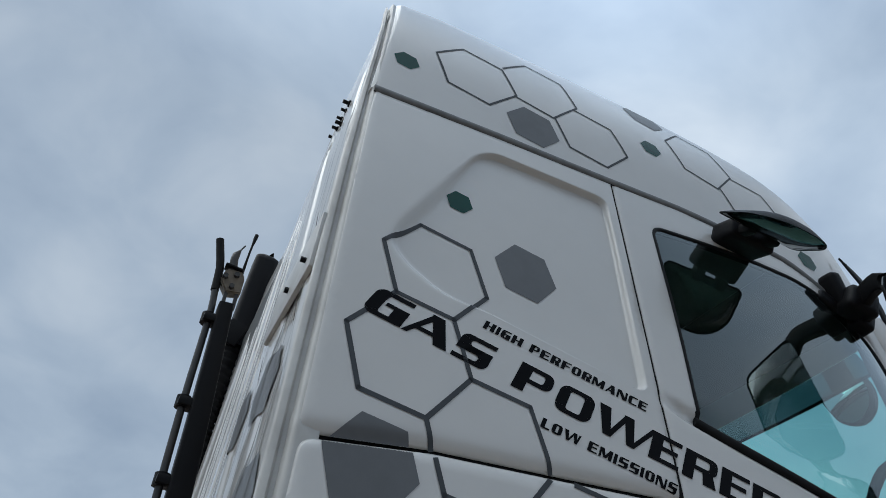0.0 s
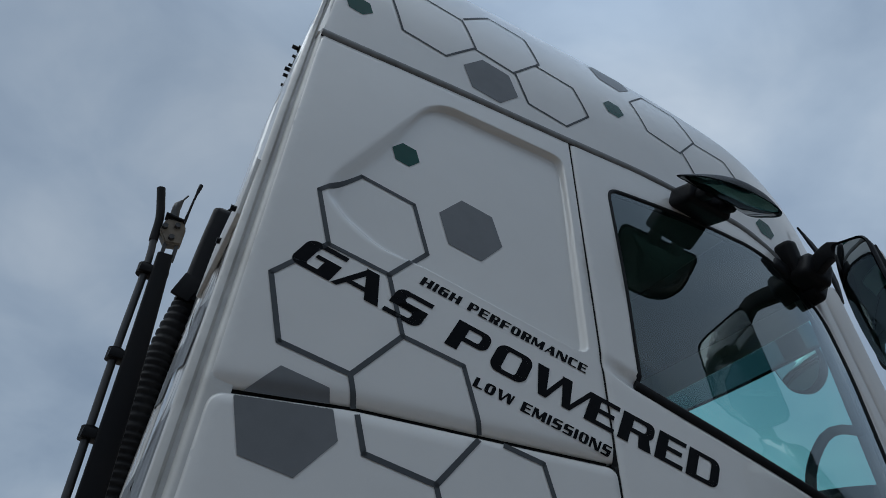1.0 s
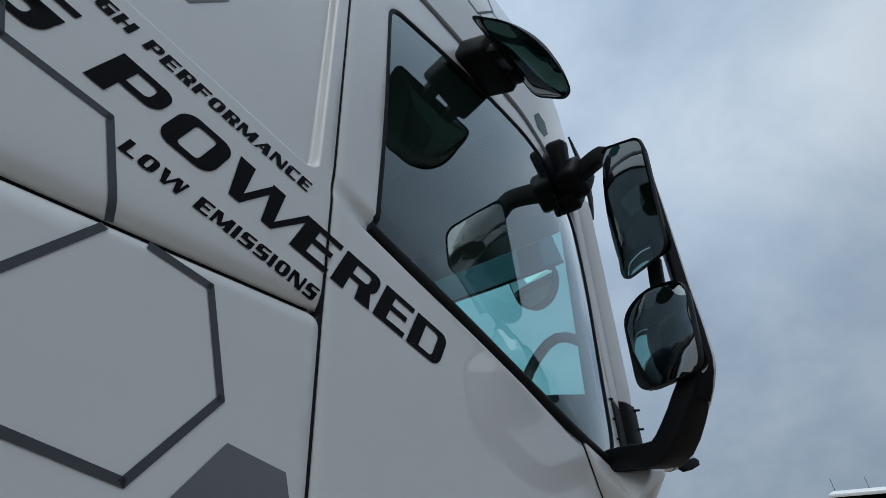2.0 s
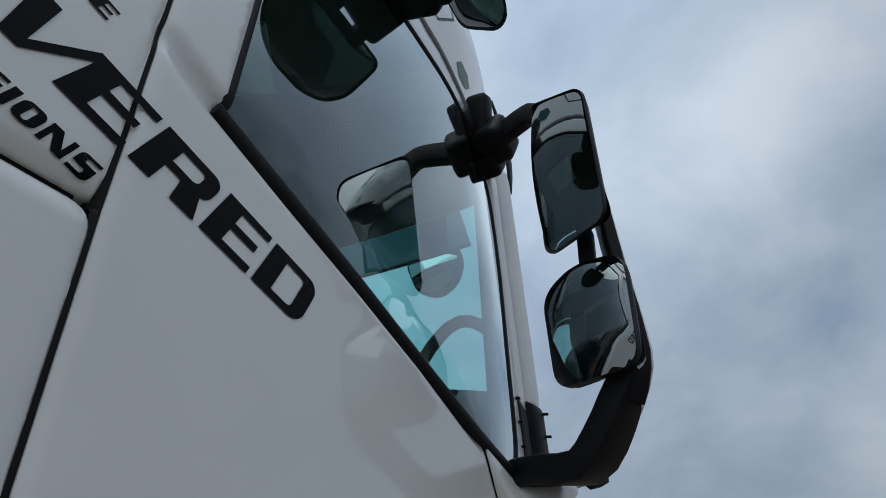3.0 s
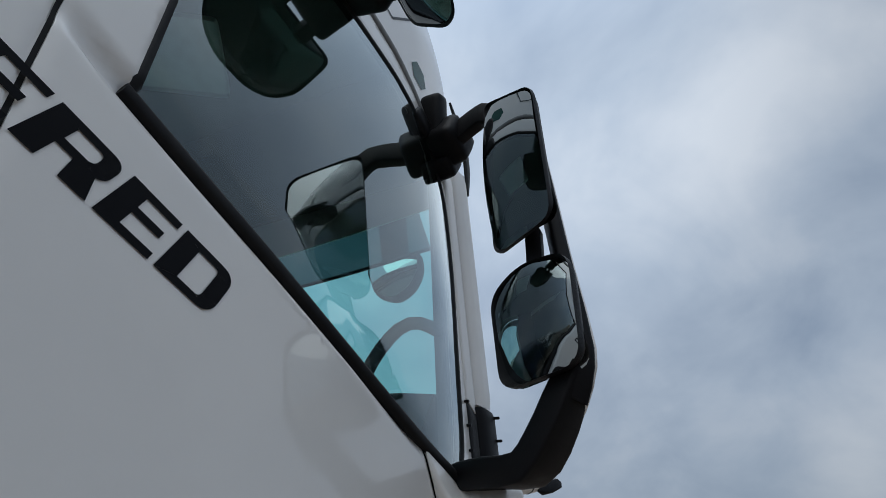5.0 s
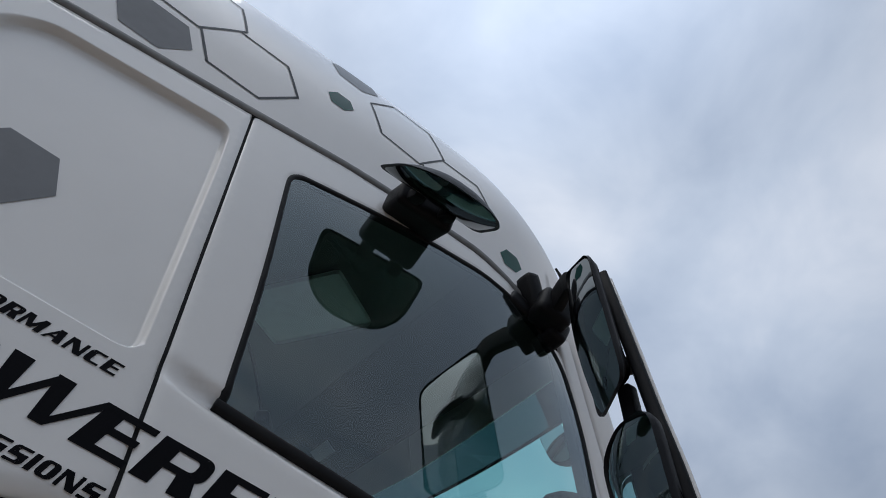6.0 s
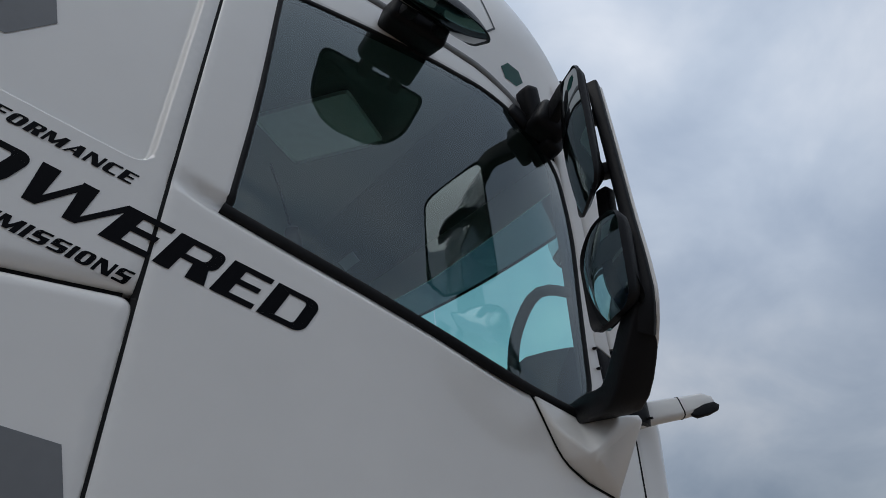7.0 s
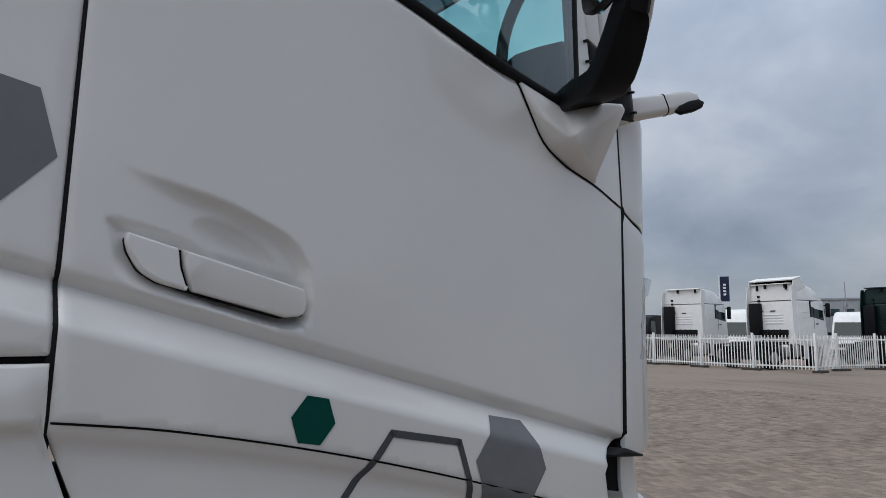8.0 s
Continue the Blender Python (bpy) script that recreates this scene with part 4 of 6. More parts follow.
roof = part("roof", roof_mesh(), truck, "high white fibreglass roof")
crease_path = [(s, float(crease_z(s))) for s in (-0.838, -0.6, -0.4, -0.2, 0.0, 0.2, 0.4, 0.6, 0.75, 0.87, 0.95, 1.02, 1.09)]
part("roof_gutter", sweep_mesh("roof_gutter", [Vector((s, 0.098 * (z - 2.15) + 0.006 + 0.3265 * max(0, s - 0.95) ** 2, z)) for s, z in crease_path], [(0.014, 0.012)] * len(crease_path),
                               CREASE, bevel=0.010, across=(0, 0, 1)), truck, "grey rubber gutter strip under the roof")
part("gutter_joint", band("gutter_joint", [(s, z - 0.016) for s, z in crease_path], 0.007, GAP, lift=0.002), truck)

# windscreen pillar, corner panel, windscreen, front
def plan_curve():
    """The rounded front corner seen from above: distance along it, x, offset from the side plane, direction."""
    s, x, o, a, out = 0.95, 0.95, 0.0, 0.0, []
    while a < radians(84):
        out.append((s, x, o, a))
        a += 0.005 / (1.53 if s < 1.30 else 0.31)
        x += 0.005 * math.cos(a); o += 0.005 * math.sin(a); s += 0.005
    while o < MIDDLE:
        out.append((s, x, o, a))
        a = min(radians(90), a + 0.0006)
        x += 0.01 * math.cos(a); o += 0.01 * math.sin(a); s += 0.01
    return np.array(out)


PLAN = plan_curve()


def corner_point(s, z, lift=0.0, rake=0.0, slide=False):
    if slide:
        k = (0.115 * (min(z, 1.892) - 1.31) + 0.12 * max(0.0, z - 1.892)) * float(sstep(front_seam(z) - 0.01, front_seam(z) + 0.14, s))
        p = corner_point(s - k, z, lift, rake)
        return p + Vector((k, 0, 0))
    x, o, a = (float(np.interp(s, PLAN[:, 0], PLAN[:, k])) for k in (1, 2, 3))
    n = Vector((math.sin(a), -math.cos(a), 0))
    p = Vector((x - rake * (z - 2.15) * math.sin(a), LEAN * (z - 2.15) * math.cos(a) ** 2 + o, z))
    return p - n * lift


S_END = float(PLAN[-1, 0])


def corner_sheet(name, s0, s1, z0, z1, mat, lift=0.0, rake=0.0, both=False, n=24, m=14, thick=0.012, slide=False):
    """A sheet wrapped round the front corner between two heights (each a number or a function of s)."""
    f0 = z0 if callable(z0) else (lambda s: z0)
    f1 = z1 if callable(z1) else (lambda s: z1)
    verts, faces = [], []
    for i in range(n + 1):
        v = i / n
        for j in range(m + 1):
            w = j / m
            lo0, hi0 = (s0(1.9) if callable(s0) else s0), s1
            s = lo0 + (hi0 - lo0) * v
            z = f0(s) + (f1(s) - f0(s)) * w
            if callable(s0):
                s = s0(z) + (hi0 - s0(z)) * v
            edge = 0.004 if i in (0, n) or j in (0, m) else 0.0
            verts.append(corner_point(s, z, (lift(s) if callable(lift) else lift) + edge, rake, slide))
    row = m + 1
    for i in range(n):
        for j in range(m):
            faces.append((i * row + j, (i + 1) * row + j, (i + 1) * row + j + 1, i * row + j + 1))
    rim = [j for j in range(row)] + [i * row + m for i in range(1, n + 1)] + [n * row + j for j in range(m - 1, -1, -1)] + [i * row for i in range(n - 1, 0, -1)]
    back = len(verts)
    verts += [Vector(verts[k]) + Vector((-0.4, 0.9, 0)) * thick for k in rim]
    for k in range(len(rim)):
        q = (k + 1) % len(rim)
        faces.append((rim[k], rim[q], back + q, back + k))
    if both:
        off = len(verts)
        verts += [Vector((v[0], 2 * MIDDLE - v[1], v[2])) for v in verts[:off]]
        faces += [tuple(k + off for k in f[::-1]) for f in faces]
    bm = bmesh.new()
    vs = [bm.verts.new(v) for v in verts]
    for f in faces:
        try:
            bm.faces.new([vs[k] for k in f])
        except ValueError:
            pass
    me = bpy.data.meshes.new(name)
    bm.to_mesh(me); bm.free()
    me.materials.append(mat)
    me.polygons.foreach_set("use_smooth", [True] * len(me.polygons))
    me.set_sharp_from_angle(angle=radians(50))
    return me


def base_low(s):
    return float(np.interp(s, (1.0, 1.31, 1.38, 1.45, 1.62), (1.91, 1.898, 1.862, 1.838, 1.80)))


part("corner_deflector", corner_sheet("corner_deflector", lambda z: front_seam(z) + 0.009, 1.62, 1.262, lambda s: base_low(s) - 0.012, WHITE, m=20, slide=True), truck, "white rounded corner panel ahead of the door")
part("corner_joint", corner_sheet("corner_joint", 1.315, 1.60, lambda s: base_low(s) - 0.022, lambda s: base_low(s) + 0.010, GAP, lift=0.006, n=12, m=2, slide=True), truck)
part("front_panel", corner_sheet("front_panel", 1.626, S_END, 0.9, 2.13, WHITE, both=True, slide=True), truck, "white front panel of the cab")
part("pillar_base_panel", corner_sheet("pillar_base_panel", lambda z: front_seam(z) + 0.008, 1.62, base_low, 2.19, WHITE, slide=True), truck, "white panel under the windscreen pillar")
def strip_lift(s):
    """How far the pillar's two strips stand off the cab's corner: the front one flares out as an air deflector."""
    return -float(np.interp(s, (1.205, 1.262, 1.270, 1.300, 1.330, 1.400), (0.004, 0.015, 0.018, 0.034, 0.044, 0.040)))


part("pillar_rear_strip", corner_sheet("pillar_rear_strip", 1.206, 1.262, lambda s: 2.355 - 0.5 * (s - 1.206), 3.10, WHITE, n=8, m=24, lift=strip_lift), truck, "white windscreen pillar strip")
part("pillar_joint", corner_sheet("pillar_joint", 1.20, 1.40, 2.10, 3.20, GAP, lift=0.006, n=8), truck)
part("pillar_front_strip", corner_sheet("pillar_front_strip", 1.271, 1.345, 2.355, 3.16, WHITE, n=10, m=24, lift=strip_lift, thick=0.03), truck, "white air deflector on the pillar")
part("pillar_foot", corner_sheet("pillar_foot", 1.206, 1.262, 2.14, lambda s: 2.350 - 0.5 * (s - 1.206), BLACK, n=6, m=10, lift=strip_lift), truck, "black plastic foot of the pillar strip")
vane = part("pillar_vane", corner_sheet("pillar_vane", 1.276, 1.362, 2.145, lambda s: 2.350 - 0.5 * max(0.0, s - 1.366), BLACK, n=8, lift=lambda s: strip_lift(s) - 0.006, thick=0.03), truck, "black vaned lower end of the pillar deflector")
for z in (2.155, 2.215, 2.275, 2.335):
    for s, reach, off in ((1.340, 0.022, -0.050), (1.204, 0.012, -0.004)):
        p = corner_point(s, z, off)
        bm = bmesh.new()
        add_box(bm, Matrix.Translation(p + Vector((-0.012, -reach * 0.25, 0.002))) @ pose(0, 0, 0, 0, -14, 12), (0.014, reach, 0.007), 0.002)
        part("fin", bm_mesh("fin", bm, BLACK), vane)
windscreen = part("windscreen", corner_sheet("windscreen", 1.372, S_END, 2.14, 3.12, SCREEN_GLASS, both=True, rake=0.12, lift=0.004, n=40, thick=0.004), truck, "green tinted windscreen")
part("screen_header", corner_sheet("screen_header", 1.30, S_END, 3.12, 3.34, WHITE, both=True, rake=0.12, lift=0.002, n=30), truck, "white header over the windscreen")

# smoked sun visor over the windscreen
def visor_mesh():
    verts, faces = [], []
    n, m = 30, 6
    for i in range(n + 1):
        y = 0.40 + (2 * MIDDLE - 0.80) * i / n
        bow = 0.09 * (1 - ((y - MIDDLE) / 1.06) ** 2)
        for j in range(m + 1):
            t = j / m
            verts.append((1.335 + 0.33 * t + bow * (0.6 + 0.4 * t), y, 3.44 - 0.27 * t ** 1.2))
    row = m + 1
    for i in range(n):
        for j in range(m):
            faces.append((i * row + j, i * row + j + 1, (i + 1) * row + j + 1, (i + 1) * row + j))
    return link_mesh("visor_blade", verts, faces, SMOKE)


visor = part("sun_visor", visor_mesh(), truck, "smoked plastic sun visor")
part("visor_end", sweep_mesh("visor_end", [(1.306, 0.138, 3.480), (1.335, 0.124, 3.400), (1.360, 0.108, 3.300), (1.366, 0.100, 3.200), (1.352, 0.094, 3.090)], [(0.004, 0.004), (0.005, 0.016), (0.006, 0.020), (0.006, 0.016), (0.005, 0.006)], BLACK,
                             bevel=0.003, across=(0, 1, 0)), visor, "black side blade of the sun visor")
part("visor_edge", tube_mesh("visor_edge", [(1.335 + 0.33 + 0.09 * (1 - ((y - MIDDLE) / 1.06) ** 2), y, 3.165) for y in np.linspace(0.40, 2 * MIDDLE - 0.40, 11)], 0.008, BLACK, sides=8), visor)

# the far side and the back of the cab
part("sleeper_panel", skin("sleeper_panel_far", sleeper_outline, WHITE, step=0.04, flip=True), truck, "white pressed sleeper side with a sunken field")
part("locker_flap", skin("locker_flap_far", flap_outline, WHITE, step=0.05, flip=True), truck)
far_door = part("cab_door", skin("cab_door_far", door_outline, WHITE, holes=[WINDOW], step=0.04, flip=True), truck, "white door of the far side")
part("door_glass", skin("door_glass_far", inset(ccw(WINDOW), -0.006), SIDE_GLASS, step=0.06, lift=0.014, depth=0.004, flip=True), far_door)
part("pillar_rear_strip", link_mesh("pillar_far", [(1.2, 2 * MIDDLE - 0.03, 2.1), (1.42, 2 * MIDDLE - 0.1, 2.1), (1.42, 2 * MIDDLE - 0.2, 3.2), (1.2, 2 * MIDDLE - 0.13, 3.2)], [(0, 1, 2, 3)], WHITE), truck)


def wall_x(y, z):
    """The pressed rear wall: slanting fields near the side, then upright ribs, the top drawn forward."""
    side = min(y, 2 * MIDDLE - y)
    x = rear_edge(z) - 0.030 + 0.030 * float(sstep(0.60, 1.10, y)) + 0.024 * float(sstep(1.20, 1.70, y)) + 0.020 * float(sstep(3.20, 3.80, z))
    fade = float(sstep(1.75, 1.85, z) * sstep(3.80, 3.35, z))
    if side < 0.62:
        x -= 0.007 * fade * float(sstep(0.10, 0.16, side)) * (0.5 + 0.5 * math.tanh(6 * math.sin(2 * math.pi * (side - 0.22 * (z - 2.4)) / 0.30)))
    else:
        x += 0.014 * fade * (0.5 + 0.5 * math.tanh(5 * (math.sin(2 * math.pi * (y - 0.62) / 0.135) - 0.35)))
    return x


def rear_wall_mesh():
    ys, zs = np.linspace(0, 1, 261), np.linspace(0.95, 3.80, 90)
    verts, faces = [], []
    for z in zs:
        y0 = float(LEAN * (min(z, 3.28) - 2.15)) + 0.060
        for t in ys:
            y = y0 + (2 * MIDDLE - 2 * y0) * t
            verts.append((wall_x(y, z), y, z))
    n = len(ys)
    for i in range(len(zs) - 1):
        for k in range(n - 1):
            faces.append((i * n + k, (i + 1) * n + k, (i + 1) * n + k + 1, i * n + k + 1))
    return link_mesh("rear_wall", verts, faces, WHITE)


rear = part("rear_wall", rear_wall_mesh(), truck, "white ribbed rear wall of the cab")


def rear_hexagon(cy, cz, size):
    """A film hexagon on the rear wall."""
    verts, faces = [(wall_x(cy, cz) - 0.003, cy, cz)], []
    for k in range(1, 9):
        for i in range(36):
            w = 2 * math.pi * i / 36
            r = size * math.cos(math.pi / 6) / math.cos((w % (math.pi / 3)) - math.pi / 6) * k / 8
            y, z = cy + r * math.cos(w), cz + r * math.sin(w)
            verts.append((wall_x(y, z) - 0.003, y, z))
    for i in range(36):
        faces.append((0, 1 + i, 1 + (i + 1) % 36))
        for k in range(7):
            a, b = 1 + k * 36 + i, 1 + k * 36 + (i + 1) % 36
            faces.append((a, a + 36, b + 36, b))
    return link_mesh("rear_hexagon", verts, faces, GREY_FILM)


def rear_seam(y0, sway):
    """A narrow grey strip up the rear wall that paints shade into a pressing."""
    verts, faces = [], []
    for i in range(60):
        z = 1.80 + 1.72 * i / 59
        y = y0 + sway * math.sin(1.9 * z)
        for k in (-0.004, 0.004):
            verts.append((wall_x(y + k, z) - 0.004, y + k, z))
        if i:
            faces.append((2 * i - 2, 2 * i - 1, 2 * i + 1, 2 * i))
    return link_mesh("rear_seam", verts, faces, CREASE)


for y0, sway in ((0.17, 0.01), (0.26, 0.03), (0.36, 0.05), (0.52, 0.06), (0.66, 0.0), (0.80, 0.0), (0.93, 0.0), (1.07, 0.0), (1.20, 0.0), (1.34, 0.0), (1.47, 0.0)):
    part("rear_seam", rear_seam(y0, sway), rear)
for cy, cz, size in ((0.30, 2.33, 0.10), (0.19, 2.02, 0.11), (0.46, 2.02, 0.10), (0.62, 2.36, 0.10)):
    part("hexagon_decal", rear_hexagon(cy, cz, size), rear, "grey film hexagon")
part("rear_plate", box_mesh("rear_plate", pose(rear_edge(2.63) - 0.042, 0.29, 2.62, 0, 3, 0), (0.014, 0.40, 0.17), WHITE_DIRTY, 0.005), rear, "dusty fixing plate with pegs")


def rear_corner(name, flip=False):
    """The folded flange at the rear edge of the side."""
    prof = [(0.040, 0.010), (0.000, 0.005), (-0.008, 0.010), (-0.012, 0.022), (-0.012, 0.034), (-0.020, 0.036), (-0.026, 0.028), (-0.038, 0.030), (-0.042, 0.040), (-0.036, 0.066)]
    verts, faces = [], []
    zs = np.linspace(0.95, 3.905, 52)
    for z in zs:
        y0 = LEAN * (z - 2.15) if z < 3.27 else float(roof_side(-0.8, z))
        thin = 1 - 0.52 * max(0.0, z - 2.9)
        for a, b in prof:
            y = y0 + b
            verts.append((rear_edge(z) + (0.110 if flip else 0.002) + a * thin, 2 * MIDDLE - y if flip else y, z))
    m = len(prof)
    for i in range(len(zs) - 1):
        for k in range(m - 1):
            f = (i * m + k, i * m + k + 1, (i + 1) * m + k + 1, (i + 1) * m + k)
            faces.append(f if flip else f[::-1])
    return link_mesh(name, verts, faces, WHITE_DIRTY, sharp=60)


part("rear_flange", rear_corner("rear_flange"), truck, "dusty folded seam at the rear edge")
part("rear_flange", rear_corner("rear_flange_far", True), truck)
for y, z, size in ((0.329, 3.423, 1.0), (0.46, 3.54, 0.8), (0.522, 3.563, 0.8), (0.423, 3.42, 1.0), (0.529, 3.51, 0.9), (0.651, 3.593, 0.9), (0.150, 2.590, 1.0), (0.305, 2.600, 1.15)):
    bm = bmesh.new()
    x = wall_x(y, z) - 0.004
    bmesh.ops.create_cone(bm, cap_ends=True, segments=8, radius1=0.007 * size, radius2=0.007 * size, depth=0.042 * size, matrix=pose(x, y, z, 0, 90, 0))
    bmesh.ops.create_cone(bm, cap_ends=True, segments=6, radius1=0.013 * size, radius2=0.013 * size, depth=0.012 * size, matrix=pose(x + 0.004, y, z, 0, 90, 0))
    part("peg", bm_mesh("peg", bm, BLACK), rear, "black fixing peg")

# ---------------------------------------------------------------- decals on the truck
B, N1, N0 = (-0.687, 2.3465), (0.1858, -0.1765), (0.0666, 0.269)
def cell(i, j):
    return (B[0] + i * N1[0] + j * N0[0], B[1] + i * N1[1] + j * N0[1])


def outline_cells(cells, width):
    """Every side of the outlined cells once; a cell is its middle and its honeycomb."""
    seen = []
    for c, comb in cells:
        ring = hexagon(c, 1.0, comb)
        for a, b in zip(ring, ring[1:] + ring[:1]):
            key = ((a[0] + b[0]) / 2, (a[1] + b[1]) / 2)
            if all(math.hypot(key[0] - k[0], key[1] - k[1]) > 0.045 for k in seen):
                seen.append(key)
                part("hexagon_line", hex_line("hexagon_line", a, b, width, LINE_FILM), truck)


outline_cells([(cell(0, 0), None), (cell(0, 1), None), (cell(1, 0), None), (cell(2, 0), None)], 0.0115)
outline_cells([((0.535, 1.231), None)], 0.0125)
outline_cells([((-0.478, 3.592), ROOF_REAR), ((-0.196, 3.711), ROOF_MID), ((0.001, 3.518), ROOF_LOW)], 0.0085)
outline_cells([((0.596, 3.740), ROOF_FRONT), ((0.803, 3.550), ROOF_LOW)], 0.0080)
for c, size, mat, high in (((-0.754, 2.080), 0.66, GREY_FILM, None), ((-0.346, 2.725), 0.655, GREY_FILM, None), ((-0.125, 1.815), 0.665, GREY_FILM, None),
                           ((0.769, 1.297), 0.625, GREY_FILM, None), ((-0.544, 2.913), 0.285, GREEN_FILM, None), ((-0.572, 1.909), 0.262, GREEN_FILM, None),
                           ((0.347, 1.412), 0.265, GREEN_FILM, None),
                           ((-0.259, 3.424), 0.67, GREY_FILM, ROOF_LOW), ((-0.744, 3.482), 0.29, GREEN_FILM, ROOF_LOW),
                           ((0.388, 3.944), 0.62, GREY_FILM, ROOF_EDGE), ((0.309, 3.636), 0.31, GREEN_FILM, ROOF_REAR), ((1.030, 3.340), 0.33, GREEN_FILM, ROOF_LOW)):
    part("hexagon_decal", hex_fill("hexagon_decal", c, size, mat, high), truck, "green film hexagon" if mat is GREEN_FILM else "grey film hexagon")
for letter, at, wide in (("G", 0.000, 0.094), ("A", 0.097, 0.112), ("S", 0.217, 0.090), ("P", 0.373, 0.092), ("O", 0.483, 0.096), ("W", 0.588, 0.166), ("E", 0.743, 0.084),
                         ("R", 0.838, 0.096), ("E", 0.946, 0.084), ("D", 1.040, 0.098)):
    part("letter", wordmark_letter(letter, at, wide, (-0.806, 2.4195), (0.9729, -0.2314), 0.083, 0.27, TEXT_FILM), truck, "black wide capital of the words GAS POWERED")
small_words("HIGH PERFORMANCE", (-0.506, 2.471), (-0.054, 2.370), 0.027, 0.25)
small_words("LOW EMISSIONS", (-0.376, 2.249), (-0.023, 2.169), 0.027, 0.25)

# ---------------------------------------------------------------- mirrors
def rounded_plate(name, corners, mat, depth, bulge=0.0, radius=0.03, dome=0.0, n=14, lip=0.0, curve=None, tilt=(0.0, 0.0)):
    """A plate with rounded corners in a slanted plane: corners run round it; depth goes behind; bulge: convex face;
    dome: how much the back narrows; lip: how far the face lies sunk behind its rim; curve: radii of a convex
    mirror across and upright, and tilt: the slopes at its middle."""
    c = [Vector(p) for p in corners]
    o = sum(c, Vector()) / len(c)
    nrm = Vector()
    for i in range(len(c)):
        nrm += (c[i] - o).cross(c[(i + 1) % len(c)] - o)
    nrm = -nrm.normalized()
    u = (c[1] - c[0]).normalized(); u = (u - nrm * u.dot(nrm)).normalized(); v = nrm.cross(u)
    ring = dense(rounded([((p - o).dot(u), (p - o).dot(v)) for p in c], radius, 5), 0.05)
    big = max(math.hypot(*q) for q in ring)
    verts, faces, m = [], [], len(ring)
    levels = [(k / n, 0.0) for k in range(1, n + 1)]
    side = Vector((0, 0, 1)).cross(nrm).normalized()
    rise = nrm.cross(side)

    def face(a, b, f):
        h = bulge * (1 - (math.hypot(a, b) * f / big) ** 2) - (lip * float(sstep(0.965, 0.93, f)) if lip else 0.0)
        if curve:
            q = (u * a + v * b) * f
            p, r = q.dot(side), q.dot(rise)
            h += -p * p / (2 * curve[0]) - r * r / (2 * curve[1]) - tilt[0] * p - tilt[1] * r
        return o + u * a * f + v * b * f + nrm * h

    verts.append(face(0, 0, 0))
    for f, _ in levels:
        for a, b in ring:
            verts.append(face(a, b, f))
    for i in range(m):
        faces.append((0, 1 + i, 1 + (i + 1) % m))
    for k in range(n - 1):
        for i in range(m):
            j = (i + 1) % m
            faces.append((1 + k * m + i, 1 + (k + 1) * m + i, 1 + (k + 1) * m + j, 1 + k * m + j))
    last = 1 + (n - 1) * m
    if depth:
        backs = [(1.0, 0.25), (0.985 - dome * 0.1, 0.55), (0.93 - dome * 0.35, 0.85), (0.78 - dome * 0.5, 1.0)]
        for f, d in backs:
            start = len(verts)
            for i, (a, b) in enumerate(ring):
                verts.append(o + u * a * f + v * b * f - nrm * depth * d)
            for i in range(m):
                j = (i + 1) % m
                faces.append((last + i, start + i, start + j, last + j))
            last = start
        faces.append(tuple(last + i for i in range(m)))
    bm = bmesh.new()
    vs = [bm.verts.new(p) for p in verts]
    for f in faces:
        bm.faces.new([vs[k] for k in f])
    return bm_mesh(name, bm, mat, sharp=48)


def grow(corners, k, shift):
    c = [Vector(p) for p in corners]
    o = sum(c, Vector()) / len(c)
    return [o + (p - o) * k + Vector(shift) for p in c]


MAIN = [(0.872, -0.302, 2.590), (1.000, -0.113, 2.606), (1.022, -0.100, 3.118), (0.876, -0.268, 2.996)]
WIDE = [(0.900, -0.322, 2.272), (0.986, -0.129, 2.270), (0.998, -0.107, 2.500), (0.962, -0.190, 2.544), (0.899, -0.314, 2.520)]
mirrors = part("mirror_arm", sweep_mesh("mirror_arm", [(1.022, -0.222, 3.012), (1.012, -0.250, 2.80), (0.997, -0.282, 2.55), (0.985, -0.306, 2.37), (0.978, -0.304, 2.29), (0.984, -0.276, 2.235)],
                                        [(0.017, 0.034), (0.016, 0.032), (0.016, 0.030), (0.018, 0.030), (0.024, 0.030), (0.032, 0.028)], BLACK, bevel=0.007, across=(0.40, -0.92, 0)), truck,
               "black plastic mirror arm")
part("lower_arm", sweep_mesh("lower_arm", [(0.976, -0.288, 2.285), (0.986, -0.262, 2.230), (1.000, -0.220, 2.160), (1.016, -0.172, 2.116), (1.040, -0.095, 2.122), (1.072, -0.020, 2.126), (1.086, 0.012, 2.126)],
                             [(0.028, 0.028), (0.038, 0.030), (0.044, 0.030), (0.046, 0.030), (0.042, 0.030), (0.036, 0.030), (0.034, 0.026)], BLACK, bevel=0.007, across=(0.86, -0.42, 0.10)), mirrors, "broad black lower end of the mirror arm")
part("arm_cap", sweep_mesh("arm_cap", [(1.032, -0.236, 3.000), (1.021, -0.264, 2.80), (1.006, -0.296, 2.55), (0.995, -0.321, 2.37), (0.990, -0.322, 2.295), (1.014, -0.288, 2.230), (1.038, -0.246, 2.170)],
                           [(0.005, 0.014), (0.005, 0.014), (0.005, 0.014), (0.006, 0.016), (0.008, 0.018), (0.009, 0.020), (0.007, 0.018)], WHITE, bevel=0.004, across=(0.55, -0.84, 0)), mirrors, "white cap on the mirror arm")
main = part("main_mirror", rounded_plate("main_mirror", grow(MAIN, 1.0, (0.002, -0.002, 0)), BLACK, 0.036, radius=0.045, dome=0.6, n=20, lip=0.024), truck, "black housing of the tall main mirror")
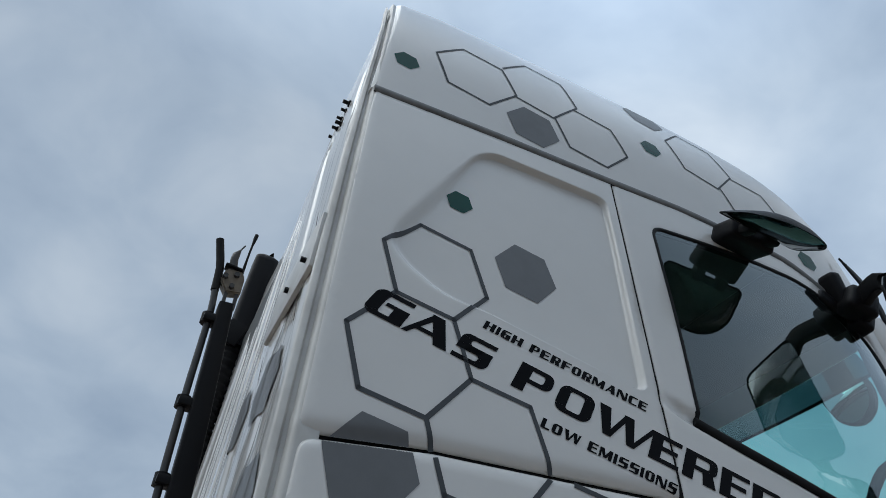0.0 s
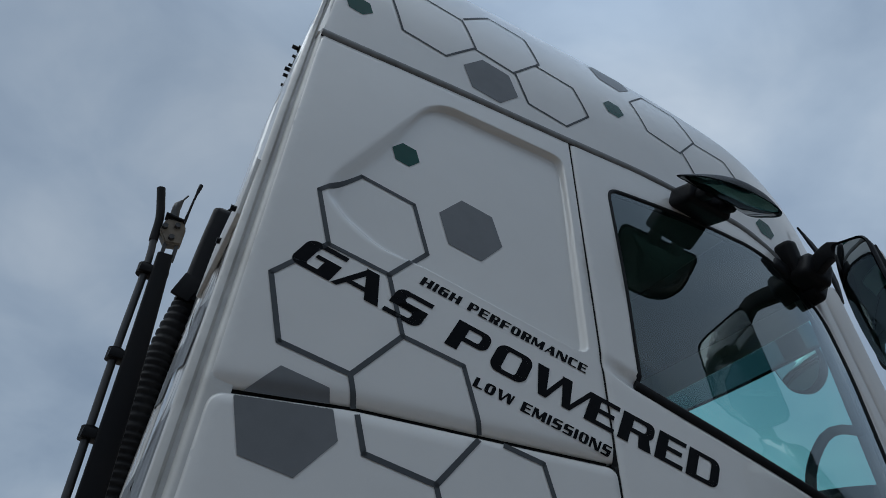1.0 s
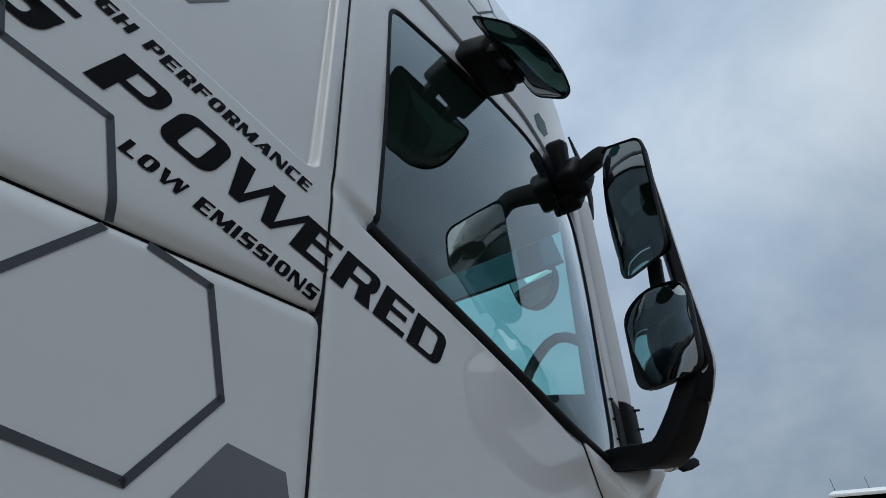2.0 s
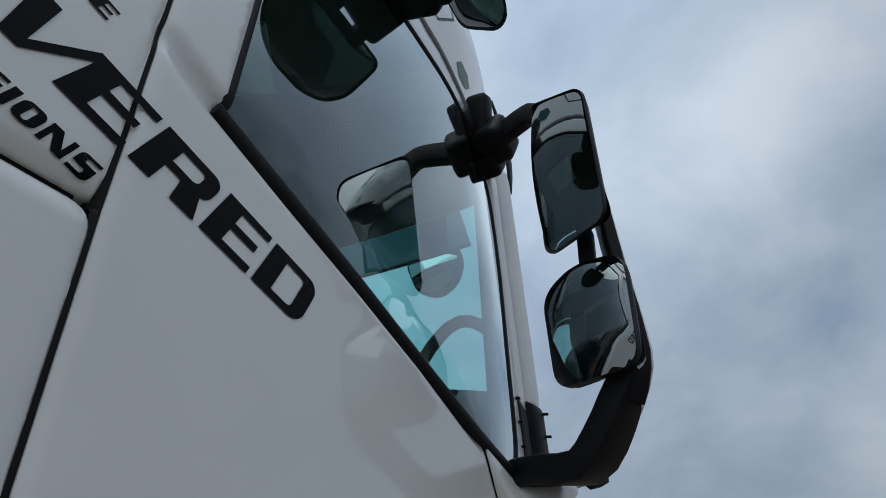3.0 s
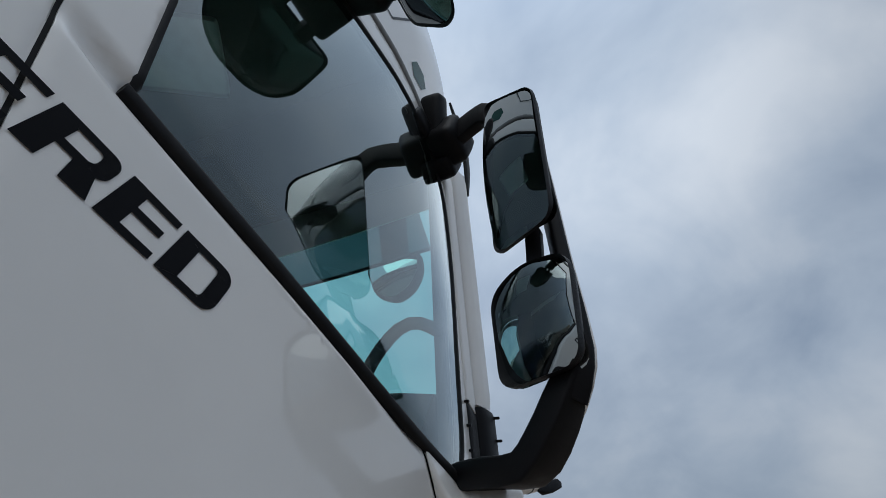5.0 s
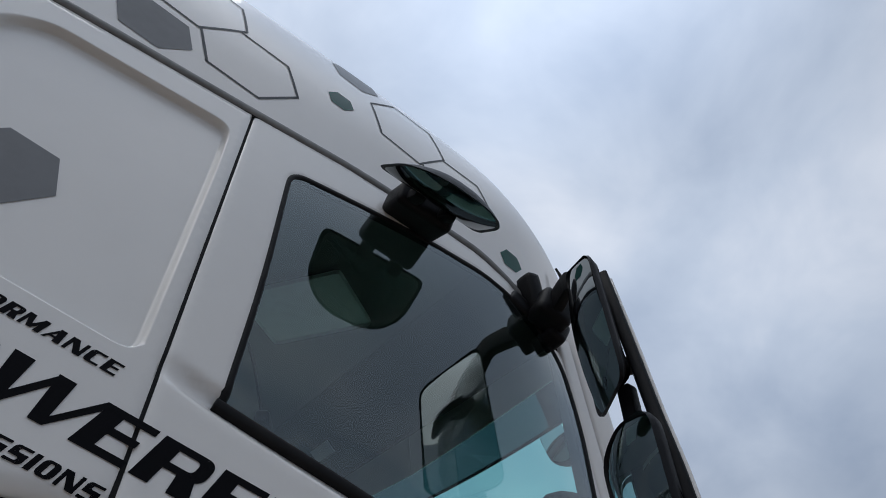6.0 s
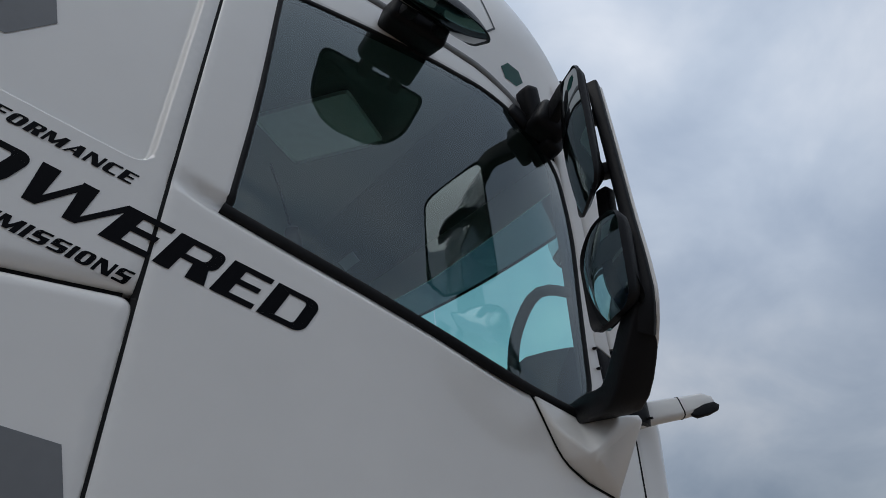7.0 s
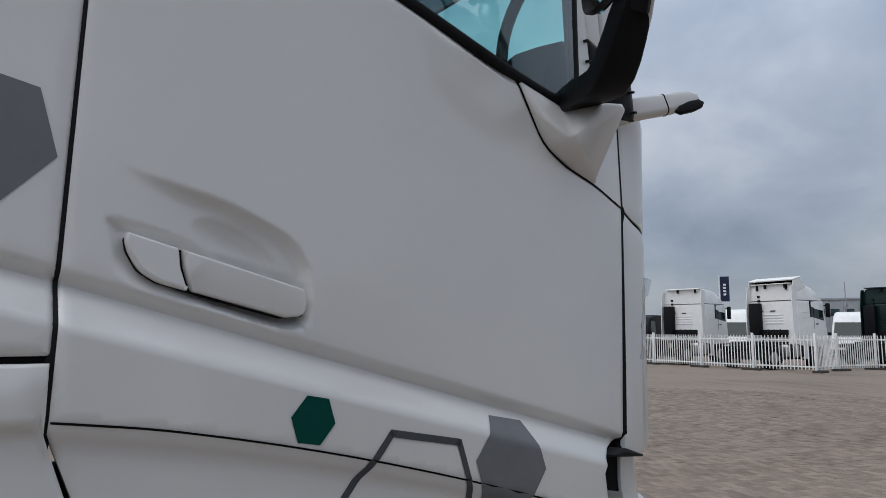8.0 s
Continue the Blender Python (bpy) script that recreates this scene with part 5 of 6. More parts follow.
part("mirror_glass", rounded_plate("mirror_glass", grow(MAIN, 0.955, (-0.009, 0.008, 0)), MIRROR, 0.0, bulge=0.0, radius=0.04, curve=(0.75, 1.2), tilt=(0.08, -0.03)), main, "main mirror glass")
wide = part("wide_mirror", rounded_plate("wide_mirror", grow(WIDE, 1.01, (0.002, -0.001, 0)), BLACK, 0.060, radius=0.05, dome=0.6, n=20, lip=0.034), truck, "black housing of the wide-angle mirror")
part("mirror_glass", rounded_plate("mirror_glass_wide", grow(WIDE, 0.975, (-0.008, 0.004, 0)), MIRROR, 0.0, bulge=0.0, radius=0.045, curve=(0.34, 0.32), tilt=(0.02, -0.05)), wide, "convex wide-angle mirror glass")
for a, b in (((1.014, -0.226, 2.90), (0.992, -0.204, 2.90)), ((1.004, -0.256, 2.70), (0.986, -0.226, 2.70)), ((0.992, -0.286, 2.42), (0.984, -0.262, 2.42)), ((1.000, -0.222, 2.64), (0.998, -0.222, 2.49))):
    bm = bmesh.new()
    p, q = Vector(a), Vector(b)
    add_box(bm, look((p + q) / 2, q), (0.036, 0.036, (q - p).length + 0.02), 0.006)
    part("mirror_bracket", bm_mesh("mirror_bracket", bm, BLACK), mirrors)
# hub on the pillar and the upper arm
bm = bmesh.new()
add_box(bm, pose(1.068, 0.080, 3.178, 6, -14, -6), (0.056, 0.074, 0.150), 0.022, 3)
add_box(bm, pose(1.112, 0.048, 3.112, 4, 22, -10), (0.124, 0.104, 0.112), 0.030, 3)
add_box(bm, pose(1.154, 0.082, 3.066, 0, 30, -6), (0.070, 0.076, 0.090), 0.020, 3)
add_box(bm, pose(1.030, 0.110, 3.138, 0, 30, -6), (0.090, 0.050, 0.060), 0.020, 3)
hub = part("mirror_hub", bm_mesh("mirror_hub", bm, BLACK), truck, "black hinge block of the mirror arm")
part("upper_arm", sweep_mesh("upper_arm", [(1.104, 0.050, 3.104), (1.086, -0.012, 3.118), (1.064, -0.064, 3.120), (1.044, -0.104, 3.100), (1.026, -0.180, 3.010)], [(0.036, 0.018), (0.036, 0.018), (0.034, 0.018), (0.030, 0.018), (0.026, 0.018)], BLACK, bevel=0.005, across=(0, 0, 1)), hub)

# kerb mirror over the window
KC, K1 = Vector((0.550, -0.105, 3.120)), Vector((0.998, 0.014, -0.055)).normalized()
K3 = Vector((-0.052, 0.62, -0.78)); K3 = (K3 - K1 * K3.dot(K1)).normalized()
K2 = K3.cross(K1)
# straight edge towards the cab, bowed edge outwards
KERB_EDGE = rounded([(-0.186, -0.108), (0.186, -0.108), (0.170, 0.030), (0.122, 0.086), (0.055, 0.112), (-0.055, 0.112), (-0.122, 0.086), (-0.170, 0.030)], [0.035, 0.035, 0.04, 0.03, 0.05, 0.05, 0.03, 0.04], 5)


def kerb_mirror(name, mat, scale, up, down, n=22):
    """A shell over the kerb mirror's outline: its back domed upwards, its face slightly convex downwards."""
    verts, faces = [], []
    ring = dense(KERB_EDGE, 0.03)
    m = len(ring)
    for side, h in ((1, up), (-1, down)):
        for i in range(n + 1):
            f = i / n
            for a, b in ring:
                height = h * (1 - f ** 2.4)
                verts.append(KC + K1 * a * f * scale + K2 * b * f * scale - K3 * height * side)
    per = (n + 1) * m
    sides = (0, 1) if up and down else ((0,) if up else (1,))
    for q in sides:
        for i in range(n):
            for k in range(m):
                j = (k + 1) % m
                f = (q * per + i * m + k, q * per + i * m + j, q * per + (i + 1) * m + j, q * per + (i + 1) * m + k)
                faces.append(f)
    bm = bmesh.new()
    vs = [bm.verts.new(p) for p in verts]
    for f in faces:
        if len({tuple(verts[k]) for k in f}) == 4:
            bm.faces.new([vs[k] for k in f])
        else:
            u = []
            for k in f:
                if tuple(verts[k]) not in [tuple(verts[j]) for j in u]:
                    u.append(k)
            if len(u) == 3:
                bm.faces.new([vs[k] for k in u])
    bmesh.ops.remove_doubles(bm, verts=bm.verts, dist=1e-5)
    bmesh.ops.delete(bm, geom=[v for v in bm.verts if not v.link_faces], context="VERTS")
    return bm_mesh(name, bm, mat, sharp=70)


kerb = part("kerb_mirror", kerb_mirror("kerb_mirror", BLACK, 1.0, 0.046, 0.003), truck, "black shell of the kerb mirror over the window")
part("mirror_glass", kerb_mirror("mirror_glass_kerb", KERB_GLASS, 0.94, 0.0, 0.022), kerb, "convex kerb mirror glass")
bm = bmesh.new()
add_box(bm, pose(0.570, 0.048, 3.210, 22, 8, -2), (0.190, 0.120, 0.078), 0.022, 3)
add_box(bm, pose(0.512, 0.000, 3.190, 25, 4, 0), (0.044, 0.10, 0.040), 0.014, 2)
add_box(bm, pose(0.618, 0.000, 3.180, 25, 4, 0), (0.044, 0.10, 0.040), 0.014, 2)
part("kerb_mirror_mount", bm_mesh("kerb_mirror_mount", bm, BLACK), kerb, "black two-legged mirror mount")

# white foot cover of the mirror arm
def foot_cover():
    """Moulded facets: a scooped notch in the middle and a ridge that tapers down to a point."""
    k = {"a": (0.899, -0.001, 2.157), "c1": (0.933, -0.009, 2.084), "c2": (0.976, -0.017, 2.006), "c3": (1.032, -0.018, 1.968), "c4": (1.072, -0.016, 1.953), "c8": (1.169, -0.008, 1.929),
         "t": (1.157, -0.022, 1.940), "r": (1.164, -0.122, 2.112), "r2": (1.090, -0.112, 2.102), "v": (1.006, -0.084, 1.999), "b": (0.942, -0.030, 2.072), "m": (1.040, -0.018, 2.090),
         "g": (1.064, 0.000, 2.127), "q": (1.200, 0.014, 2.095), "q2": (1.120, 0.004, 2.120)}
    faces = ["a c1 b", "a b m g", "b c1 c2", "b c2 v", "b v m", "m v r2", "v c2 c3", "v c3 c4", "v c4 t", "v t r", "v r r2", "r t q", "t c8 q", "t c4 c8", "g m r2", "g r2 q2", "q2 r2 r", "q2 r q"]
    bm = bmesh.new()
    vs = {n: bm.verts.new(p) for n, p in k.items()}
    for f in faces:
        bm.faces.new([vs[n] for n in f.split()])
    bmesh.ops.recalc_face_normals(bm, faces=bm.faces)
    soft = [e for e in bm.edges if len(e.link_faces) == 2 and e.calc_face_angle(0) > 0.12]
    bmesh.ops.bevel(bm, geom=soft, offset=0.010, segments=3, affect="EDGES", profile=0.5)
    me = bpy.data.meshes.new("mirror_foot")
    bm.to_mesh(me); bm.free()
    me.materials.append(WHITE)
    me.polygons.foreach_set("use_smooth", [True] * len(me.polygons))
    return me


part("mirror_foot", foot_cover(), truck, "white moulded foot cover under the mirror arm")
part("foot_joint", band("foot_joint", [(0.893, 2.162), (0.930, 2.084), (0.973, 2.004), (1.030, 1.965), (1.072, 1.949), (1.169, 1.925), (1.240, 1.902), (1.308, 1.882)], 0.007, GAP, lift=-0.0012), door)

# camera arm at the front corner
arm = part("camera_arm", sweep_mesh("camera_arm", [(1.34, 0.060, 2.170), (1.40, 0.012, 2.187), (1.47, -0.026, 2.203), (1.530, -0.054, 2.222), (1.556, -0.064, 2.230)], [(0.034, 0.022), (0.032, 0.020), (0.030, 0.019), (0.026, 0.017), (0.014, 0.010)], WHITE, bevel=0.012, across=(0, 0.25, 1)),
           truck, "white camera arm at the front corner")
part("camera_window", sweep_mesh("camera_window", [(1.474, -0.047, 2.178), (1.486, -0.052, 2.182), (1.520, -0.068, 2.196), (1.546, -0.080, 2.207), (1.556, -0.084, 2.211)], [(0.004, 0.004), (0.013, 0.008), (0.016, 0.009), (0.013, 0.008), (0.004, 0.004)], BLACK, bevel=0.004, across=(0, 0.25, 1)), arm, "dark oval window in the arm's head")
part("arm_collar", sweep_mesh("arm_collar", [(1.457, -0.0190, 2.2000), (1.460, -0.0206, 2.2007)], [(0.0312, 0.0202)] * 2, GAP, bevel=0.012, across=(0, 0.25, 1)), arm)
def loose_film():
    """A torn strip of clear protective film that stands off the front corner."""
    rows = [(1.694, 0.024), (1.675, 0.022), (1.655, 0.015), (1.630, 0.009), (1.600, 0.006), (1.565, 0.005), (1.530, 0.006), (1.505, 0.010), (1.490, 0.007)]
    verts, faces = [], []
    for i, (z, wide) in enumerate(rows):
        lean = 0.10 * (z - 1.694)
        for k in range(4):
            out = wide * k / 3
            verts.append((1.279 + lean + out * 0.92, -0.062 - 0.45 * out - 0.003 * math.sin(2.1 * i + 1.7 * k), z + 0.004 * k * (1 if i % 2 else -0.4)))
    for i in range(len(rows) - 1):
        for k in range(3):
            j = 4 * i + k
            faces.append((j, j + 1, j + 5, j + 4))
    return link_mesh("loose_film", verts, faces, CLEAR_FILM)


part("loose_film", loose_film(), truck, "torn strip of clear film on the front corner")

# ---------------------------------------------------------------- inside the cab
def sheet(name, pts, mat, thick=0.01):
    c = [Vector(p) for p in pts]
    nrm = (c[1] - c[0]).cross(c[2] - c[0]).normalized()
    k = len(c)
    verts = c + [p + nrm * thick for p in c]
    faces = [tuple(range(k))[::-1], tuple(range(k, 2 * k))] + [(i, (i + 1) % k, k + (i + 1) % k, k + i) for i in range(k)]
    return link_mesh(name, verts, faces, mat, smooth=False)


YF = 2 * MIDDLE
part("headlining", sheet("headlining", [(-0.80, 0.14, 3.42), (1.20, 0.16, 3.42), (1.20, YF - 0.16, 3.42), (-0.80, YF - 0.14, 3.42)], LINER), truck, "grey cloth headlining")
part("roof_hatch", box_mesh("roof_hatch", pose(0.66, 0.86, 3.414, 0, 0, 33), (0.32, 0.42, 0.012), material("pale_hatch_panel", (0.82, 0.84, 0.83), rough=0.6, grain=0.2, grain_scale=30, stain=0.2), 0.02), truck, "pale roof hatch panel")
part("rear_lining", sheet("rear_lining", [(-0.80, 0.10, 1.40), (-0.80, 0.12, 3.44), (-0.80, YF - 0.12, 3.44), (-0.80, YF - 0.10, 1.40)], LINER_DARK), truck)
part("cab_floor", sheet("cab_floor", [(-0.80, 0.02, 1.42), (1.40, 0.06, 1.42), (1.40, YF - 0.06, 1.42), (-0.80, YF - 0.02, 1.42)], LINER_DARK), truck)
part("sleeper_lining", sheet("sleeper_lining", [(-0.80, 0.07, 1.42), (0.05, 0.07, 1.42), (0.10, 0.15, 3.42), (-0.80, 0.15, 3.42)], LINER_DARK), truck)
part("sleeper_lining", sheet("sleeper_lining_far", [(-0.80, YF - 0.07, 1.42), (0.05, YF - 0.07, 1.42), (0.10, YF - 0.15, 3.42), (-0.80, YF - 0.15, 3.42)], LINER_DARK), truck)
part("header_shelf", sheet("header_shelf", [(1.02, 0.16, 3.40), (1.30, 0.17, 3.16), (1.30, YF - 0.17, 3.16), (1.02, YF - 0.16, 3.40)], LINER_DARK), truck, "dark shelf over the windscreen")
part("door_trim", skin("door_trim", [(0.06, 1.45), (1.20, 1.45), (1.20, 2.10), (1.08, 2.09), (0.90, 2.13), (0.435, 2.275), (0.128, 2.355), (0.06, 2.37)], LINER_DARK, step=0.08, lift=0.05), door)
part("pillar_trim", sheet("pillar_trim", [(1.205, 0.075, 2.15), (1.39, 0.115, 2.15), (1.37, 0.185, 3.20), (1.225, 0.15, 3.20)], LINER_DARK, -0.03), truck)


def dashboard_mesh():
    prof = [(1.12, 1.50), (1.10, 2.16), (1.13, 2.26), (1.20, 2.365), (1.30, 2.385), (1.42, 2.33), (1.50, 2.20)]
    verts, faces = [], []
    ys = np.linspace(0.12, YF - 0.12, 24)
    for y in ys:
        hump = 0.03 * sstep(0.10, 0.3, y) - 0.16 * sstep(0.35, 0.60, y)
        wrap = 0.10 * max(0, 0.45 - y) / 0.45 + 0.10 * max(0, y - (YF - 0.45)) / 0.45
        for x, z in prof:
            verts.append((x - wrap * (x - 1.1) * 2, y, z + (hump if z > 2.2 else 0)))
    m = len(prof)
    for i in range(len(ys) - 1):
        for k in range(m - 1):
            faces.append((i * m + k, i * m + k + 1, (i + 1) * m + k + 1, (i + 1) * m + k))
    return link_mesh("dashboard", verts, faces, LINER_DARK, sharp=50)


part("dashboard", dashboard_mesh(), truck, "dark dashboard")
part("grab_handle", sweep_mesh("grab_handle", [(1.125, 0.300, 2.20), (1.124, 0.296, 2.36), (1.120, 0.265, 2.45), (1.114, 0.190, 2.525), (1.140, 0.140, 2.545), (1.230, 0.115, 2.545)], [(0.017, 0.014)] * 6, LINER_DARK, bevel=0.010, across=(1, 0, 0)),
     truck, "dark grab handle by the windscreen pillar")
FRONT = [(1.800, 0.755, 3.225), (1.775, 0.490, 3.215), (1.765, 0.470, 3.130), (1.765, 0.500, 3.045), (1.770, 0.580, 3.005), (1.785, 0.680, 3.055)]
front_mirror = part("front_mirror", rounded_plate("front_mirror", grow(FRONT, 1.05, (0.006, 0, 0)), BLACK, 0.05, radius=0.06, dome=0.5), truck, "black front mirror hanging ahead of the windscreen")
part("mirror_glass", rounded_plate("mirror_glass_front", grow(FRONT, 0.95, (-0.004, 0, 0)), MIRROR, 0.0, bulge=0.02, radius=0.05), front_mirror, "convex front mirror glass")
part("front_mirror_arm", sweep_mesh("front_mirror_arm", [(1.785, 0.60, 3.20), (1.72, 0.58, 3.28), (1.60, 0.54, 3.36), (1.45, 0.50, 3.40)], [(0.060, 0.018)] * 4, BLACK, bevel=0.012, across=(0, 1, 0)), front_mirror)
part("reading_lamp", tube_mesh("reading_lamp", [(0.60, 1.20, 3.41), (0.72, 1.36, 3.40), (0.86, 1.56, 3.38)], 0.006, BLACK, sides=8), truck, "thin dark lamp stalk on the headlining")
bm = bmesh.new()
add_box(bm, pose(0.93, 1.66, 3.375, 0, 10, 50), (0.13, 0.07, 0.06), 0.02, 3)
part("lamp_head", bm_mesh("lamp_head", bm, BLACK), truck, "dark lamp head under the headlining")
bm = bmesh.new()
add_box(bm, pose(1.18, 1.52, 3.256, 0, 40, 0), (0.06, 0.14, 0.006), 0.002)
part("sticker", bm_mesh("sticker", bm, CLAD), truck, "small pale label on the header shelf")

# ---------------------------------------------------------------- behind the cab
stack = part("hose_post", sweep_mesh("hose_post", [(-0.980, 0.800, 1.05), (-0.988, 0.800, 1.80), (-1.000, 0.800, 2.30), (-1.023, 0.800, 2.812)], [(0.036, 0.035), (0.035, 0.035), (0.031, 0.035), (0.023, 0.030)], BLACK, bevel=0.006, across=(1, 0, 0)), truck, "black upright post behind the cab")
part("air_pipe", tube_mesh("air_pipe", [(-1.030, 0.800, 1.60), (-1.050, 0.800, 2.23), (-1.058, 0.800, 2.50), (-1.062, 0.800, 2.78), (-1.075, 0.800, 2.90)], 0.011, DARK_STEEL), truck, "slim dark pipe beside the post")
part("pipe_sleeve", tube_mesh("pipe_sleeve", [(-1.070, 0.800, 2.86), (-1.076, 0.800, 2.95), (-1.090, 0.800, 3.01), (-1.104, 0.800, 3.062)], 0.0135, RUBBER), truck, "black rubber sleeve on the pipe end")
for x, z in ((-1.062, 2.752), (-1.056, 2.467), (-1.048, 2.243)):
    bm = bmesh.new()
    add_box(bm, pose(x + 0.025, 0.800, z - 0.004, 0, 4, 0), (0.085, 0.055, 0.028), 0.008)
    bmesh.ops.create_cone(bm, cap_ends=True, segments=14, radius1=0.021, radius2=0.021, depth=0.034, matrix=pose(x - 0.002, 0.800, z))
    part("pipe_clamp", bm_mesh("pipe_clamp", bm, BLACK), stack, "black pipe clamp")
bm = bmesh.new()
plate = [(-1.065, 2.899), (-1.055, 2.950), (-1.004, 2.955), (-0.990, 2.930), (-0.990, 2.867), (-1.037, 2.858)]
rings = [[bm.verts.new((x, y, z)) for x, z in plate] for y in (0.785, 0.825)]
bm.faces.new(rings[0][::-1]); bm.faces.new(rings[1])
for i in range(6):
    bm.faces.new((rings[0][i], rings[0][i - 5], rings[1][i - 5], rings[1][i]))
bmesh.ops.recalc_face_normals(bm, faces=bm.faces)
bmesh.ops.bevel(bm, geom=list(bm.edges), offset=0.005, segments=2, affect="EDGES")
valve = part("coupling", bm_mesh("coupling", bm, BRASS), stack, "dull tan coupling plate on top of the post")
for x, z in ((-1.052, 2.913), (-1.018, 2.928), (-1.024, 2.880)):
    bm = bmesh.new()
    bmesh.ops.create_cone(bm, cap_ends=True, segments=6, radius1=0.010, radius2=0.009, depth=0.016, matrix=pose(x, 0.780, z, 90, 0, 0))
    part("bolt", bm_mesh("bolt", bm, DARK_STEEL), valve, "dark bolt head")
part("collar", box_mesh("collar", pose(-1.032, 0.795, 2.957, 0, 8, 0), (0.060, 0.040, 0.008), BLACK, 0.003), valve)
for x in (-1.034, -1.000):
    part("lug", box_mesh("lug", pose(x, 0.800, 2.838), (0.012, 0.016, 0.060), DARK_STEEL, 0.002), valve)
part("spout", tube_mesh("spout", [(-1.030, 0.800, 2.93), (-1.038, 0.800, 2.985), (-1.038, 0.800, 3.02), (-1.018, 0.800, 3.070)], (0.014, 0.013, 0.003), DARK_STEEL), valve, "dark curved metal spout")
part("feeler", tube_mesh("feeler", [(-1.003, 0.800, 2.93), (-0.998, 0.800, 3.05), (-0.991, 0.800, 3.130)], (0.005, 0.004, 0.007), BLACK, sides=8), valve, "thin dark rod")
# air intake stack at the far rear corner, fed by a corrugated hose
part("intake_duct", sweep_mesh("intake_duct", [(-0.832, 2.14, 3.40), (-0.816, 2.15, 3.60), (-0.800, 2.15, 3.85), (-0.792, 2.15, 4.015), (-0.790, 2.15, 4.035)], [(0.066, 0.075), (0.070, 0.080), (0.072, 0.080), (0.068, 0.076), (0.050, 0.060)], BLACK, bevel=0.026, across=(1, 0, 0)),
     truck, "black air intake stack behind the cab")
part("corrugated_hose", tube_mesh("corrugated_hose", [(-0.872, 2.13, 1.05), (-0.880, 2.13, 2.10), (-0.888, 2.13, 2.70), (-0.884, 2.13, 3.10), (-0.838, 2.14, 3.44)], 0.062, RUBBER, ribs=0.0045), truck, "black corrugated hose behind the cab")
part("duct_strap", box_mesh("duct_strap", pose(-0.868, 2.06, 3.46, 0, 18, 0), (0.10, 0.02, 0.14), BLACK, 0.006), truck, "dark strap on the intake hose")
# chassis under the cab, resting on the yard
frame_bm = bmesh.new()
for y in (0.80, 1.64):
    add_box(frame_bm, pose(-1.2, y, 0.95), (4.6, 0.09, 0.28), 0.01)
part("chassis_beam", bm_mesh("chassis_beam", frame_bm, BLACK), truck)
for x in (0.55, -3.0):
    for y, turn in ((0.22, 0), (YF - 0.22, 180)):
        bm = bmesh.new()
        bmesh.ops.create_cone(bm, cap_ends=True, segments=40, radius1=0.50, radius2=0.50, depth=0.32, matrix=pose(x, y, 0.50, 90, 0, 0))
        edges = [e for e in bm.edges if len(e.link_faces) == 2 and e.calc_face_angle(0) > 1]
        bmesh.ops.bevel(bm, geom=edges, offset=0.05, segments=3, affect="EDGES")
        wheel = part("wheel", bm_mesh("wheel", bm, TYRE), truck, "black truck tyre")
        bm = bmesh.new()
        bmesh.ops.create_cone(bm, cap_ends=True, segments=32, radius1=0.30, radius2=0.22, depth=0.06, matrix=pose(x, y - 0.165 * (1 if turn == 0 else -1), 0.50, 90 if turn == 0 else -90, 0, 0))
        part("rim", bm_mesh("rim", bm, CHROME), wheel)
bm = bmesh.new()
for i in range(3):
    add_box(bm, pose(0.55, 0.05 - 0.035 * i, 1.06 - 0.33 * i), (0.80, 0.34, 0.05), 0.012)
add_box(bm, pose(0.02, 0.06, 0.80), (0.06, 0.36, 0.9), 0.01)
part("step_tread", bm_mesh("step_tread", bm, BLACK), truck, "black entry steps")
part("corner_seal", corner_sheet("corner_seal", 1.094, 1.220, lambda s: 1.276 - 0.11 * (s - 1.09), lambda s: min(1.280 + 0.20 * (s - 1.094), 1.290 - 0.30 * (s - 1.14)), BLACK, lift=-0.030, n=18, m=3, thick=0.036), truck, "black lip under the corner panel")
part("corner_gap", corner_sheet("corner_gap", 1.00, 1.36, 0.90, 1.285, GAP, lift=0.056, n=16, m=6), truck)
part("corner_filler", corner_sheet("corner_filler", lambda z: 1.238 + 0.25 * max(0.0, z - 1.20), 1.62, 1.00, 1.262, WHITE, lift=0.045, n=24, m=8), truck, "white panel behind the corner gap")
part("bumper_corner", corner_sheet("bumper_corner", 1.190, S_END, 0.35, lambda s: 1.178 - 0.36 * max(0.0, min(s, 1.36) - 1.190), WHITE, lift=0.018, n=60, thick=0.05, both=True), truck, "white bumper corner")

